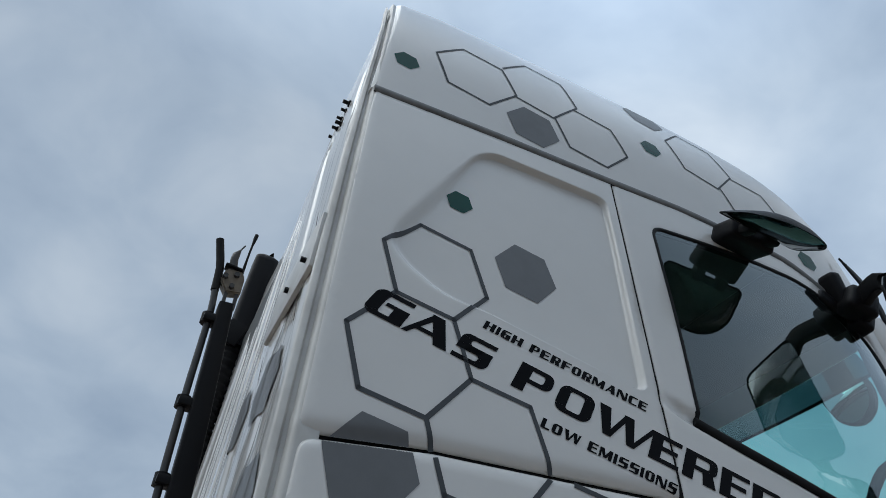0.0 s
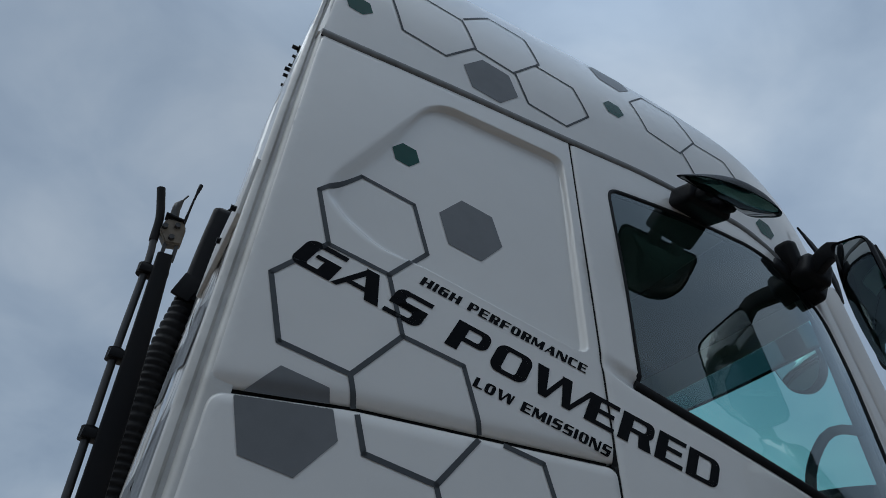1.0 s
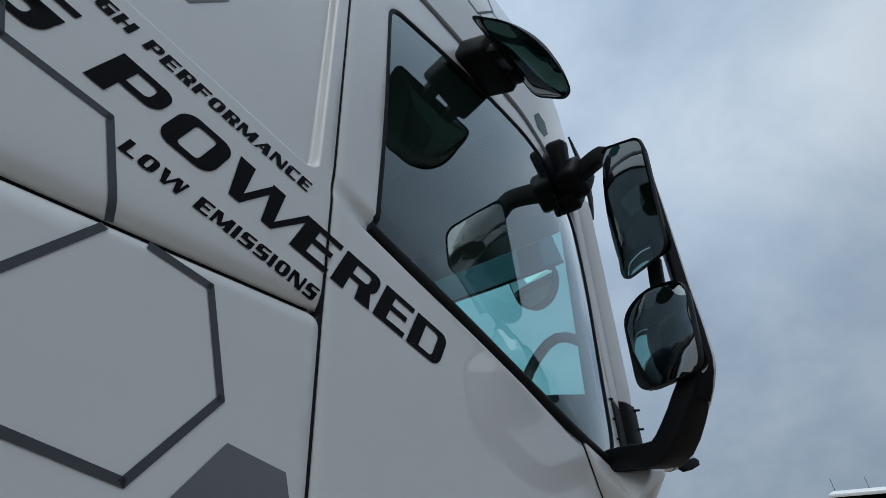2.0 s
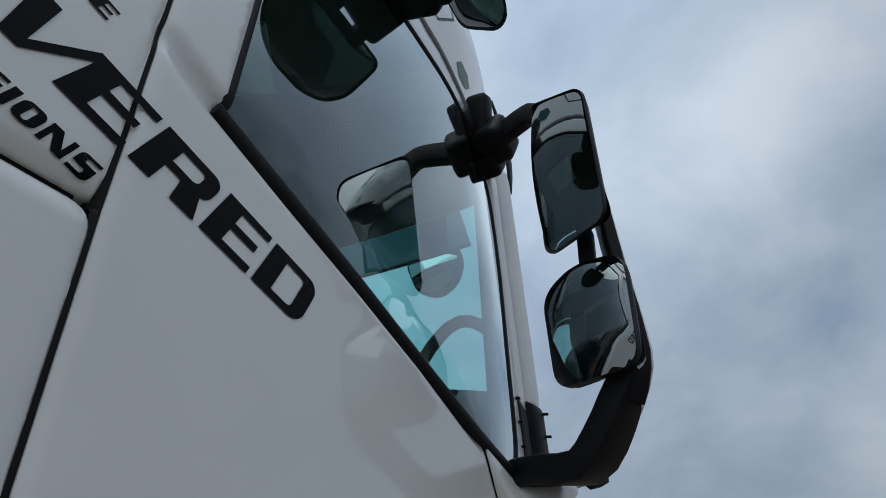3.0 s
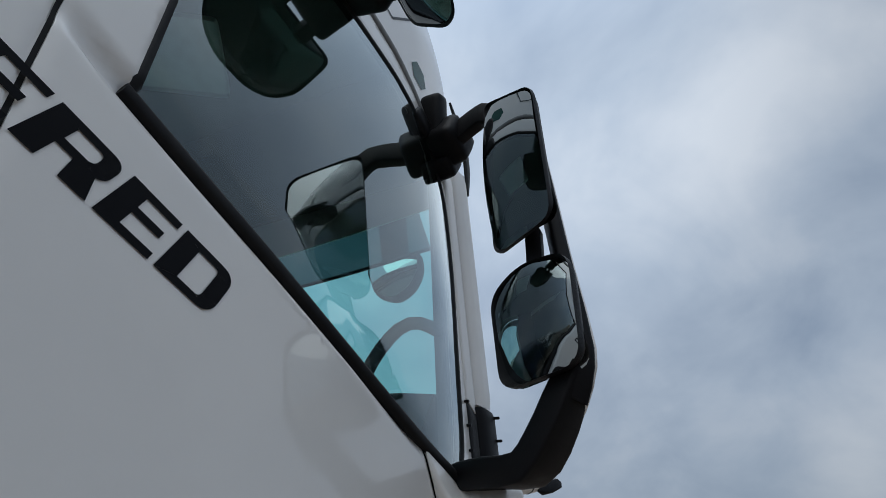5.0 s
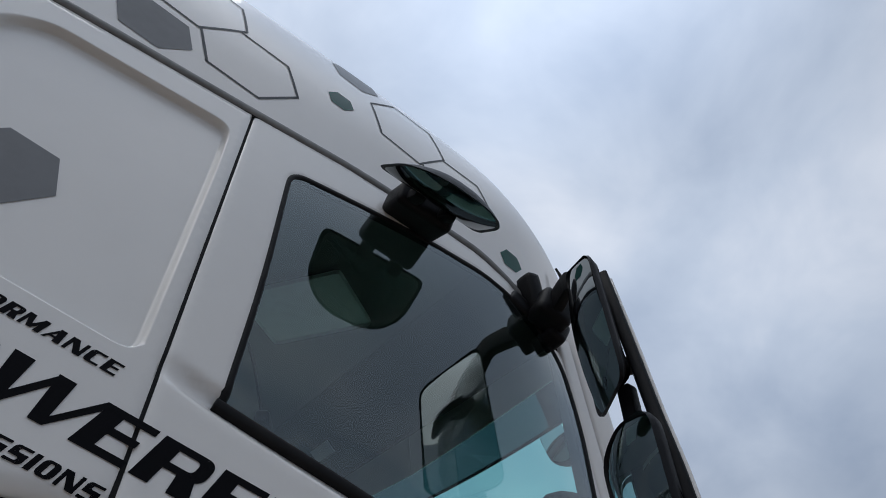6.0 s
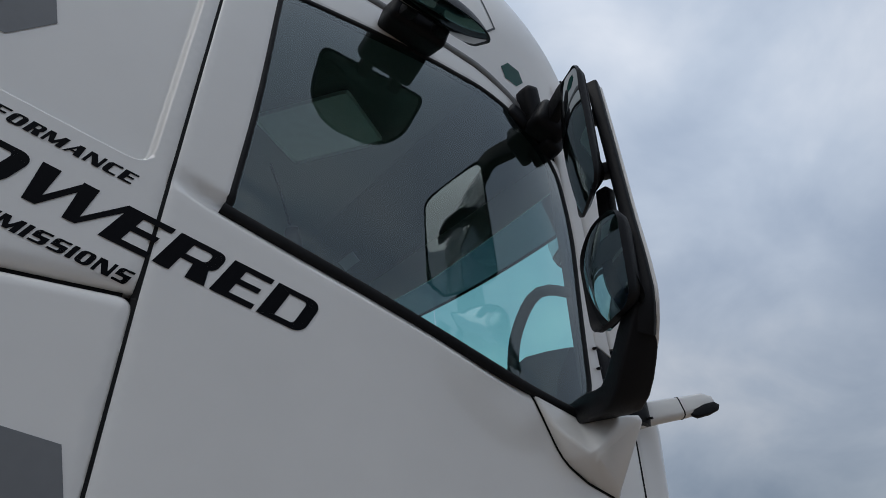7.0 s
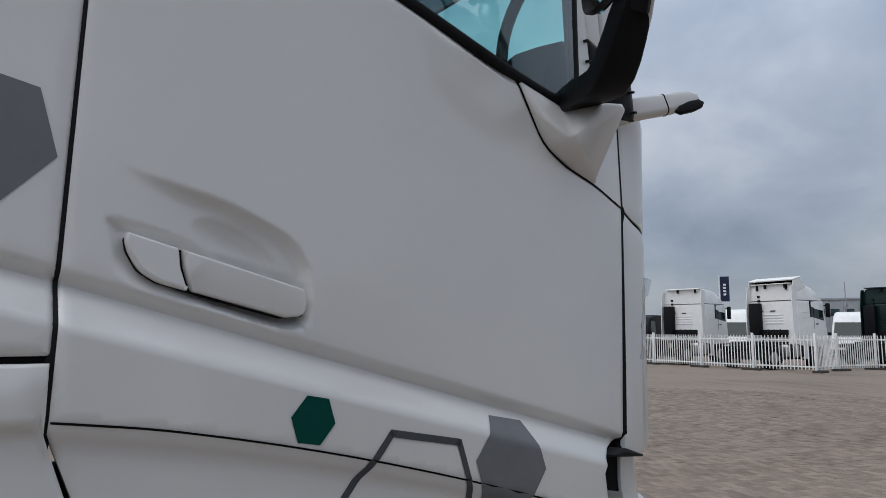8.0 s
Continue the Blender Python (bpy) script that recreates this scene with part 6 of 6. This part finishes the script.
# ---------------------------------------------------------------- the yard beyond
def yard_truck(name, label, paint, deflector, dark=False):
    """A parked tractor unit, its rear end at the origin, facing +x."""
    top = tagged(new(name), label, "truck", "parked trucks in the yard")
    bm = bmesh.new()
    add_box(bm, pose(2.1, 0, 2.05), (2.2, 2.48, 2.10), 0.10, 4)
    for v in bm.verts:
        if v.co.x > 2.9 and v.co.z > 2.2:
            v.co.x -= 0.22 * (v.co.z - 2.2)
        if v.co.z > 2.2:
            v.co.y *= 1 - 0.03 * (v.co.z - 2.2)
    part("cab_body", bm_mesh("cab_body", bm, paint), top)
    # high roof, lower towards the front
    verts, faces = [], []
    prof = [(1.0, 3.10), (1.0, 3.84), (1.06, 3.89), (1.5, 3.90), (1.95, 3.86), (2.35, 3.74), (2.66, 3.54), (2.88, 3.30), (2.96, 3.10)]
    for y, k in ((-1.17, 0.0), (-1.14, 0.62), (-1.02, 0.93), (-0.7, 1.0), (0.7, 1.0), (1.02, 0.93), (1.14, 0.62), (1.17, 0.0)):
        for x, z in prof:
            verts.append((x, y, 3.08 + (z - 3.08) * k))
    n = len(prof)
    for i in range(7):
        for k in range(n - 1):
            faces.append((i * n + k, i * n + k + 1, (i + 1) * n + k + 1, (i + 1) * n + k))
        faces.append((i * n, (i + 1) * n, (i + 1) * n + n - 1, i * n + n - 1))
    faces.append(tuple(range(n))); faces.append(tuple(range(7 * n, 8 * n)))
    bm = bmesh.new()
    vs = [bm.verts.new(v) for v in verts]
    for f in faces:
        try:
            bm.faces.new([vs[k] for k in f])
        except ValueError:
            pass
    part("roof", bm_mesh("roof_" + name, bm, paint, sharp=30), top)
    if deflector:
        d = part("deflector", box_mesh("deflector", pose(1.18, 0, 4.10, 0, -14, 0), (0.66, 2.34, 0.06), paint, 0.02), top, "raised roof wind deflector")
        for y in (-1.13, 1.13):
            part("deflector_cheek", sheet("deflector_cheek", [(0.85, y, 3.45), (1.80, y, 3.72), (1.46, y, 4.10), (0.90, y, 4.02)], paint, 0.03), d)
        for y in (-0.75, 0.75):
            part("deflector_strut", box_mesh("deflector_strut", pose(0.98, y, 3.80, 0, 8, 0), (0.05, 0.09, 0.44), BLACK, 0.01), d)
        part("deflector_inside", sheet("deflector_inside", [(1.30, -1.10, 3.88), (1.30, 1.10, 3.88), (1.36, 1.10, 4.08), (1.36, -1.10, 4.08)], BLACK, 0.02), d)
    else:
        part("roof_lip", box_mesh("roof_lip", pose(1.10, 0, 3.905, 0, -2, 0), (0.30, 2.20, 0.03), paint, 0.01), top)
    for y in (-1, 1):
        part("side_fairing", sheet("side_fairing", [(0.70, y * 1.23, 1.15), (1.12, y * 1.23, 1.15), (1.12, y * 1.19, 3.06), (1.12, y * 1.15, 3.80), (0.78, y * 1.15, 3.78), (0.70, y * 1.19, 3.06)], paint, 0.03 * y), top, "upright side fairing behind the cab")
    part("roof_spoiler_edge", box_mesh("roof_spoiler_edge", pose(0.95, 0, 3.87), (0.20, 2.0, 0.04), paint, 0.012), top)
    for y in (-0.72, 0.30):
        part("spoiler_stay", box_mesh("spoiler_stay", pose(0.93, y, 3.76), (0.06, 0.10, 0.18), BLACK, 0.01), top)
    part("cab_gutter", box_mesh("cab_gutter", pose(1.95, 0, 3.095), (1.92, 2.40, 0.022), BLACK, 0.004), top)
    # rear wall pressings, vents and dark air intake
    for z in (2.05, 2.18, 2.31, 2.44):
        part("rear_rib", box_mesh("rear_rib", pose(0.99, 0.25, z), (0.03, 1.5, 0.05), paint, 0.012), top)
    for y in (0.0, 0.62):
        part("rear_vent", box_mesh("rear_vent", pose(0.985, y, 2.62), (0.03, 0.26, 0.05), BLACK, 0.008), top)
    part("air_intake", box_mesh("air_intake", pose(0.84, 0.80, 2.24), (0.30, 0.52, 1.50), BLACK, 0.04), top, "black air intake stack")
    part("hose_bracket", box_mesh("hose_bracket", pose(0.93, -0.1, 1.58), (0.14, 1.3, 0.34), BLACK, 0.03), top)
    for z in (3.30, 3.10):
        part("roof_lamp", box_mesh("roof_lamp", pose(0.98, 0.7, z), (0.06, 0.12, 0.10), BLACK, 0.01), top)
    for y in (-1, 1):
        w = part("side_window", sheet("side_window", [(1.92, y * 1.228, 2.36), (2.92, y * 1.228, 2.18), (2.86, y * 1.206, 3.02), (1.98, y * 1.206, 3.06)], DARK_GLASS, 0.012 * y), top, "dark side window")
        part("window_frame", box_mesh("window_frame", pose(1.94, y * 1.222, 2.70), (0.06, 0.05, 0.74), BLACK, 0.008), w)
        part("mirror", box_mesh("mirror", pose(3.02, y * 1.38, 2.66), (0.10, 0.20, 0.66), BLACK, 0.04, 3), top, "black door mirror")
        part("mirror_stay", box_mesh("mirror_stay", pose(3.04, y * 1.28, 2.88), (0.08, 0.24, 0.05), BLACK, 0.01), top)
        part("side_rib", box_mesh("side_rib", pose(1.42, y * 1.21, 2.55), (0.7, 0.03, 0.035), paint, 0.01), top)
        part("side_rib", box_mesh("side_rib", pose(1.42, y * 1.22, 2.30), (0.7, 0.03, 0.035), paint, 0.01), top)
        part("door_handle", box_mesh("door_handle", pose(2.38, y * 1.235, 2.02), (0.18, 0.03, 0.05), BLACK, 0.008), top)
        part("door_line", box_mesh("door_line", pose(2.18, y * 1.222, 2.00), (0.015, 0.02, 1.5), BLACK, 0.003), top)
        tank = part("fuel_tank", box_mesh("fuel_tank", pose(0.75, y * 1.00, 0.80), (1.15, 0.50, 0.60), ALLOY, 0.18, 4), top, "bright ribbed side tank")
        for x in (0.40, 0.75, 1.10):
            part("tank_strap", box_mesh("tank_strap", pose(x, y * 1.00, 0.80), (0.05, 0.52, 0.62), BLACK if x != 0.75 else ALLOY, 0.18, 4), tank)
        part("side_skirt", box_mesh("side_skirt", pose(2.98, y * 1.17, 0.82), (0.34, 0.10, 0.66), paint, 0.03), top)
        part("wheel_arch", box_mesh("wheel_arch", pose(2.28, y * 1.17, 1.10), (1.16, 0.10, 0.14), paint, 0.04), top)
        # black box that stands in for the shade inside the wheel arch
        part("wheel_well", box_mesh("wheel_well", pose(2.28, y * 1.00, 0.72), (1.10, 0.30, 0.70), BLACK, 0.02), top)
        part("step_box", box_mesh("step_box", pose(1.55, y * 1.12, 0.74), (0.34, 0.16, 0.62), paint, 0.03), top)
        for x in (2.30, -0.75):
            bm = bmesh.new()
            bmesh.ops.create_cone(bm, cap_ends=True, segments=28, radius1=0.50, radius2=0.50, depth=0.34, matrix=pose(x, y * 1.02, 0.50, 90, 0, 0))
            wheel = part("wheel", bm_mesh("wheel_" + name, bm, TYRE), top, "black tyre")
            bm = bmesh.new()
            bmesh.ops.create_cone(bm, cap_ends=True, segments=24, radius1=0.28, radius2=0.28, depth=0.36, matrix=pose(x, y * 1.02, 0.50, 90, 0, 0))
            part("rim", bm_mesh("rim_" + name, bm, CHROME), wheel)
        part("mudguard", box_mesh("mudguard", pose(-0.75, y * 1.02, 1.08), (1.1, 0.5, 0.05), BLACK, 0.02), top)
    part("front_screen", sheet("front_screen", [(3.21, -1.08, 2.24), (3.21, 1.08, 2.24), (3.06, 1.02, 2.98), (3.06, -1.02, 2.98)], DARK_GLASS, 0.012), top, "dark windscreen")
    for y in (-0.42, 0.42):
        part("chassis_beam", box_mesh("chassis_beam", pose(0.8, y, 0.92), (4.2, 0.09, 0.26), BLACK, 0.01), top)
    part("bumper", box_mesh("bumper", pose(3.10, 0, 0.72), (0.36, 2.44, 0.62), paint, 0.06, 3), top)
    # black filler box added for the dark shade under the whole truck
    part("engine_block", box_mesh("engine_block", pose(0.90, 0, 0.80), (4.2, 1.45, 0.80), BLACK, 0.04), top)
    for k in range(3):
        part("trailer_hose", tube_mesh("trailer_hose", [(0.97, -0.35 + 0.3 * k, 1.75), (0.70, -0.40 + 0.3 * k, 1.45), (0.62, -0.25 + 0.3 * k, 1.15), (0.45, -0.3 + 0.3 * k, 1.02)], 0.028, BLACK, sides=8), top, "black coiled trailer hose")
    part("catwalk", box_mesh("catwalk", pose(0.45, 0, 1.10), (1.0, 0.95, 0.04), DARK_STEEL, 0.01), top)
    part("rear_light", box_mesh("rear_light", pose(-1.18, -0.85, 0.86), (0.06, 0.36, 0.14), BLACK, 0.02), top)
    return top


FIRST = yard_truck("tractor_unit", "parked white tractor unit with a flat high roof", FENCE_WHITE, False)
part("warning_plate", box_mesh("warning_plate", pose(-1.22, -0.55, 0.95), (0.02, 0.30, 0.22), YELLOW, 0.005), FIRST, "small yellow plate")
FIRST.matrix_world = pose(30.4, 19.22, 0, 0, 0, 0.5)
SECOND = yard_truck("tractor_unit", "parked white tractor unit with a raised roof deflector", FENCE_WHITE, True)
SECOND.matrix_world = pose(30.0, 14.47, 0, 0, 0, -9)
GREEN_TRUCK = yard_truck("tractor_unit", "parked dark green tractor unit with a high roof", DARK_GREEN, False)
GREEN_TRUCK.matrix_world = pose(36.3, 11.75, 0, 0, 0, -4)
NEAR_TRUCK = yard_truck("tractor_unit", "parked white tractor unit with a rod aerial on its roof", FENCE_WHITE, True)
NEAR_TRUCK.matrix_world = pose(12.5, 0.1, 0, 0, 0, 0)
for x, y in ((1.75, 0.55), (1.55, 1.10)):
    part("aerial", tube_mesh("aerial", [(x, y, 3.84), (x + 0.02, y + 0.03, 4.15), (x + 0.03, y + 0.08, 4.45)], (0.012, 0.006, 0.004), BLACK, sides=6), NEAR_TRUCK, "thin black rod aerial")


# a row of tractor units along the other side of the lane, seen in the mirrors
# set near and mostly dark so that they also cut low light on the door
LANE_BLUE = material("blue_truck_paint", (0.03, 0.06, 0.13), rough=0.35, grain=0.2, grain_scale=8, coat=0.3)
for k, (x, paint, words) in enumerate(((-6.6, FENCE_WHITE, "parked white tractor unit facing across the lane"), (-3.1, LANE_BLUE, "parked blue tractor unit facing across the lane"),
                                       (0.5, LANE_BLUE, "parked blue tractor unit facing across the lane"), (4.1, DARK_GREEN, "parked dark green tractor unit facing across the lane"))):
    yard_truck("tractor_unit", words, paint, k == 2).matrix_world = pose(x, -9.9 + 0.3 * (k % 2), 0, 0, 0, 90)


def van(name, label, paint, tall):
    """A panel van, its rear at the origin, facing +x."""
    top = tagged(new(name), label, "van", "parked vans in the yard")
    prof = [(0.0, 0.45), (0.0, tall - 0.12), (0.12, tall), (3.4, tall), (4.0, tall - 0.18), (4.32, tall - 0.55), (4.75, 1.38), (5.35, 1.10), (5.5, 0.9), (5.5, 0.40)]
    verts, faces, n = [], [], len(prof)
    for y, k in ((-0.98, 0.97), (-0.86, 1.0), (0.86, 1.0), (0.98, 0.97)):
        for x, z in prof:
            yy = y * (1 - 0.07 * max(0, z - 1.2))
            verts.append((x, yy, z * k if z > 1 else z))
    for i in range(3):
        for k in range(n - 1):
            faces.append((i * n + k, i * n + k + 1, (i + 1) * n + k + 1, (i + 1) * n + k))
        faces.append((i * n, (i + 1) * n, (i + 1) * n + n - 1, i * n + n - 1))
    faces.append(tuple(range(n))); faces.append(tuple(range(3 * n, 4 * n)))
    bm = bmesh.new()
    vs = [bm.verts.new(v) for v in verts]
    for f in faces:
        bm.faces.new([vs[k] for k in f])
    bmesh.ops.recalc_face_normals(bm, faces=bm.faces)
    bmesh.ops.bevel(bm, geom=[e for e in bm.edges if e.calc_face_angle(0) > 0.5], offset=0.10, segments=4, affect="EDGES", profile=0.5)
    part("body", bm_mesh("body_" + name, bm, paint, sharp=50), top)
    part("windscreen", sheet("windscreen", [(4.76 - 0.30 * (min(tall, 2.7) - 1.8), -0.76, min(tall, 2.7) - 0.42), (4.76 - 0.30 * (min(tall, 2.7) - 1.8), 0.76, min(tall, 2.7) - 0.42), (4.80, 0.82, 1.40), (4.80, -0.82, 1.40)], DARK_GLASS, -0.02), top, "dark windscreen")
    part("grille", box_mesh("grille", pose(5.48, 0, 0.86), (0.06, 1.10, 0.20), BLACK, 0.02), top, "black grille")
    part("bumper", box_mesh("bumper", pose(5.46, 0, 0.50), (0.16, 1.86, 0.26), BLACK, 0.05), top, "dark front bumper")
    for y in (-0.74, 0.74):
        part("headlamp", box_mesh("headlamp", pose(5.36, y, 0.98, 0, 20, 0), (0.20, 0.32, 0.20), ALLOY, 0.05, 3), top, "clear headlamp")
        part("door_mirror", box_mesh("door_mirror", pose(4.42, y * 1.46, 1.52), (0.12, 0.20, 0.30), BLACK, 0.04, 3), top, "black door mirror")
    part("rear_glass", sheet("rear_glass", [(-0.004, -0.72, 1.35), (-0.004, 0.72, 1.35), (-0.004, 0.68, tall - 0.35), (-0.004, -0.68, tall - 0.35)], DARK_GLASS, 0.008), top, "dark rear windows")
    for y in (-1, 1):
        part("side_glass", sheet("side_glass", [(3.55, y * 0.955, 1.40), (4.45, y * 0.955, 1.38), (4.12, y * 0.91, tall - 0.40), (3.55, y * 0.905, tall - 0.40)], DARK_GLASS, 0.01 * y), top)
        for x in (0.95, 4.55):
            bm = bmesh.new()
            bmesh.ops.create_cone(bm, cap_ends=True, segments=24, radius1=0.34, radius2=0.34, depth=0.24, matrix=pose(x, y * 0.88, 0.34, 90, 0, 0))
            part("wheel", bm_mesh("wheel_" + name, bm, TYRE), top, "black tyre")
    return top


VAN = van("panel_van", "white panel van parked behind the fence", FENCE_WHITE, 2.95)
VAN.matrix_world = pose(48.7, 17.55, 0, 0, 0, 196)
VAN2 = van("panel_van", "white panel van standing behind the tractor units", FENCE_WHITE, 3.15)
VAN2.matrix_world = pose(45.2, 23.4, 0, 0, 0, 200)
VAN3 = van("panel_van", "black van parked beyond the white tractor units", BLACK, 2.75)
VAN3.matrix_world = pose(40.5, 26.6, 0, 0, 0, 190)
VAN4 = van("panel_van", "yellow van parked far behind the fence", YELLOW, 3.2)
VAN4.matrix_world = pose(62.3, 23.5, 0, 0, 0, 202)


def fence_panel(width, bars):
    """One mobile fence panel along +x, with a post at its start and pointed bars."""
    top = tagged(new("fence_panel"), "white steel bar fence panel on dark feet", "fence", "yard fence panels")
    part("post", box_mesh("post", pose(0, 0, 0.83), (0.09, 0.09, 1.54), FENCE_WHITE, 0.006), top)
    for z in (0.22, 1.32):
        part("rail", box_mesh("rail", pose(width / 2, 0, z), (width - 0.1, 0.04, 0.06), FENCE_WHITE, 0.004), top)
    bar = box_mesh("bar", pose(0, 0, 0.80), (0.036, 0.024, 1.40), FENCE_WHITE, 0.0)
    for i in range(bars):
        b = part("bar", bar, top)
        b.location = (0.12 + (width - 0.24) * i / (bars - 1), -0.03, 0)
    part("foot_block", box_mesh("foot_block", pose(0, -0.15, 0.045), (0.80, 0.34, 0.09), CONCRETE, 0.012), top, "dark rubber foot block")
    return top


POSTS = [(30.05, 22.00), (28.95, 19.45), (28.40, 16.50), (28.20, 13.90), (28.40, 11.39), (30.70, 11.52), (33.20, 10.94), (33.40, 8.40), (33.60, 5.90)]
for (x, y), (x1, y1) in zip(POSTS[:-1], POSTS[1:]):
    wide = math.hypot(x1 - x, y1 - y)
    fence_panel(wide, round(wide / 0.150)).matrix_world = pose(x, y, 0, 0, 0, math.degrees(math.atan2(y1 - y, x1 - x)))


def flag_banner():
    top = tagged(new("banner_flag"), "dark blue upright banner flag on a pole with pale lettering", "flag")
    part("pole", tube_mesh("pole", [(0, 0, 0), (0, 0, 3.2), (0, 0, 6.55)], 0.05, FENCE_WHITE, sides=8), top)
    verts, faces = [], []
    for i in range(13):
        z = 4.3 + 2.15 * i / 12
        for j in range(5):
            x = 0.06 + 0.72 * j / 4
            verts.append((x, 0.06 * math.sin(i * 0.8 + j * 0.9) * j / 4, z))
    for i in range(12):
        for j in range(4):
            faces.append((i * 5 + j, i * 5 + j + 1, i * 5 + j + 6, i * 5 + j + 5))
    cloth = part("cloth", link_mesh("cloth", verts, faces, NAVY), top)
    for i in range(4):
        part("mark_bar", box_mesh("mark_bar", pose(0.42, -0.08, 4.9 + 0.28 * i), (0.22, 0.01, 0.16), FENCE_WHITE, 0.0), cloth)
    return top


flag_banner().matrix_world = pose(53.4, 29.9, 0, 0, 0, -62)


def hall(name, label, size, bays):
    """A far steel hall with upright cladding bays and a row of windows."""
    top = tagged(new(name), label, "building")
    l, w, h = size
    part("wall", box_mesh("wall", pose(0, 0, h / 2), (l, w, h), CLAD, 0.05), top)
    part("roof", box_mesh("roof_edge", pose(0, 0, h + 0.15), (l + 0.4, w + 0.4, 0.3), CLAD, 0.05), top)
    for i in range(bays):
        x = -l / 2 + l * (i + 0.5) / bays
        part("cladding_rib", box_mesh("cladding_rib", pose(x, -w / 2 - 0.06, h * 0.5), (l / bays * 0.12, 0.12, h * 0.98), CLAD, 0.02), top)
        part("window", box_mesh("window", pose(x + l / bays * 0.5, -w / 2 - 0.03, h * 0.72), (l / bays * 0.6, 0.08, h * 0.16), DARK_GLASS, 0.02), top)
    return top


hall("warehouse", "far grey steel warehouse behind the yard", (17, 12, 6.6), 9).matrix_world = pose(112, 42, 0, 0, 0, -64)
hall("warehouse", "low grey office building far beyond the trucks", (60, 12, 4.4), 20).matrix_world = pose(118, 92, 0, 0, 0, -58)
mast = tagged(new("lamp_mast"), "slim steel mast with a stay far in the yard", "mast")
part("pole", tube_mesh("mast_pole", [(0, 0, 0), (0, 0, 4), (0, 0, 7.6)], 0.05, CLAD, sides=8), mast)
part("cross_arm", box_mesh("cross_arm", pose(0, 0, 4.9), (0.5, 0.3, 0.4), CLAD, 0.02), mast)
mast.matrix_world = pose(83.0, 31.6, 0)


# a long drain joint in the paving
part("drain_joint", box_mesh("drain_joint", pose(16.2, 8.3, 0.004, 0, 0, -66), (4.6, 0.06, 0.008), GAP, 0.0), ground)


# ---------------------------------------------------------------- paving blocks of the yard's nearer stretch
def block_data(name, mat, cells, angle):
    """Bevelled blocks laid herringbone, as one mesh; a cell is a middle and whether the block lies crosswise."""
    ca, sa = math.cos(angle), math.sin(angle)
    verts, faces = [], []
    rng = random.Random(11)
    for x, y, cross in cells:
        base, h, tip = len(verts), rng.uniform(0.006, 0.012), rng.uniform(-0.0018, 0.0018)
        for a, b, z in ((0.1000, 0.0490, 0.0), (0.1000, 0.0490, h - 0.004), (0.0945, 0.0435, h)):
            a, b = (b, a) if cross else (a, b)
            for sx, sy in ((-1, -1), (1, -1), (1, 1), (-1, 1)):
                u, v = x + sx * a, y + sy * b
                verts.append((u * ca - v * sa, u * sa + v * ca, z + (tip * sx if z else 0)))
        for k in (0, 4):
            for i in range(4):
                q = (i + 1) % 4
                faces.append((base + k + i, base + k + q, base + k + 4 + q, base + k + 4 + i))
        faces.append(tuple(base + 8 + i for i in range(4)))
    return link_mesh(name, verts, faces, mat, smooth=False)


PAVE_TURN = radians(70)


def block_cells():
    """Cells of the herringbone in a fan of the yard ahead of the truck, nearest first."""
    out, w = [], 0.1025
    for i in range(-260, 261):
        for j in range(-90, 91):
            for cross, ox, oy in ((False, 1.0, 0.5), (True, 0.5, 2.0)):
                x, y = (i + 4 * j + ox) * w, (i + oy) * w
                wx, wy = x * math.cos(PAVE_TURN) - y * math.sin(PAVE_TURN), x * math.sin(PAVE_TURN) + y * math.cos(PAVE_TURN)
                far = math.hypot(wx, wy + 1.1)
                if 6.4 < far < 20.0 and 17.0 < math.degrees(math.atan2(wy + 1.1, wx)) < 41.0:
                    out.append((far, x, y, cross))
    return [c[1:] for c in sorted(out)]


CELLS = block_cells()
ONE_BLOCK = {c: block_data("paving_block", BLOCK, [(0, 0, c)], 0.0) for c in (False, True)}
for x, y, cross in CELLS[:300]:
    b = part("paving_block", ONE_BLOCK[cross], ground)
    b.matrix_world = pose(x * math.cos(PAVE_TURN) - y * math.sin(PAVE_TURN), x * math.sin(PAVE_TURN) + y * math.cos(PAVE_TURN), 0.0, 0, 0, math.degrees(PAVE_TURN))
rest = part("paving_blocks", block_data("paving_blocks", BLOCKS, CELLS[300:], PAVE_TURN), ground)
tagged(rest, "brown-grey paving blocks", kind="stuff")
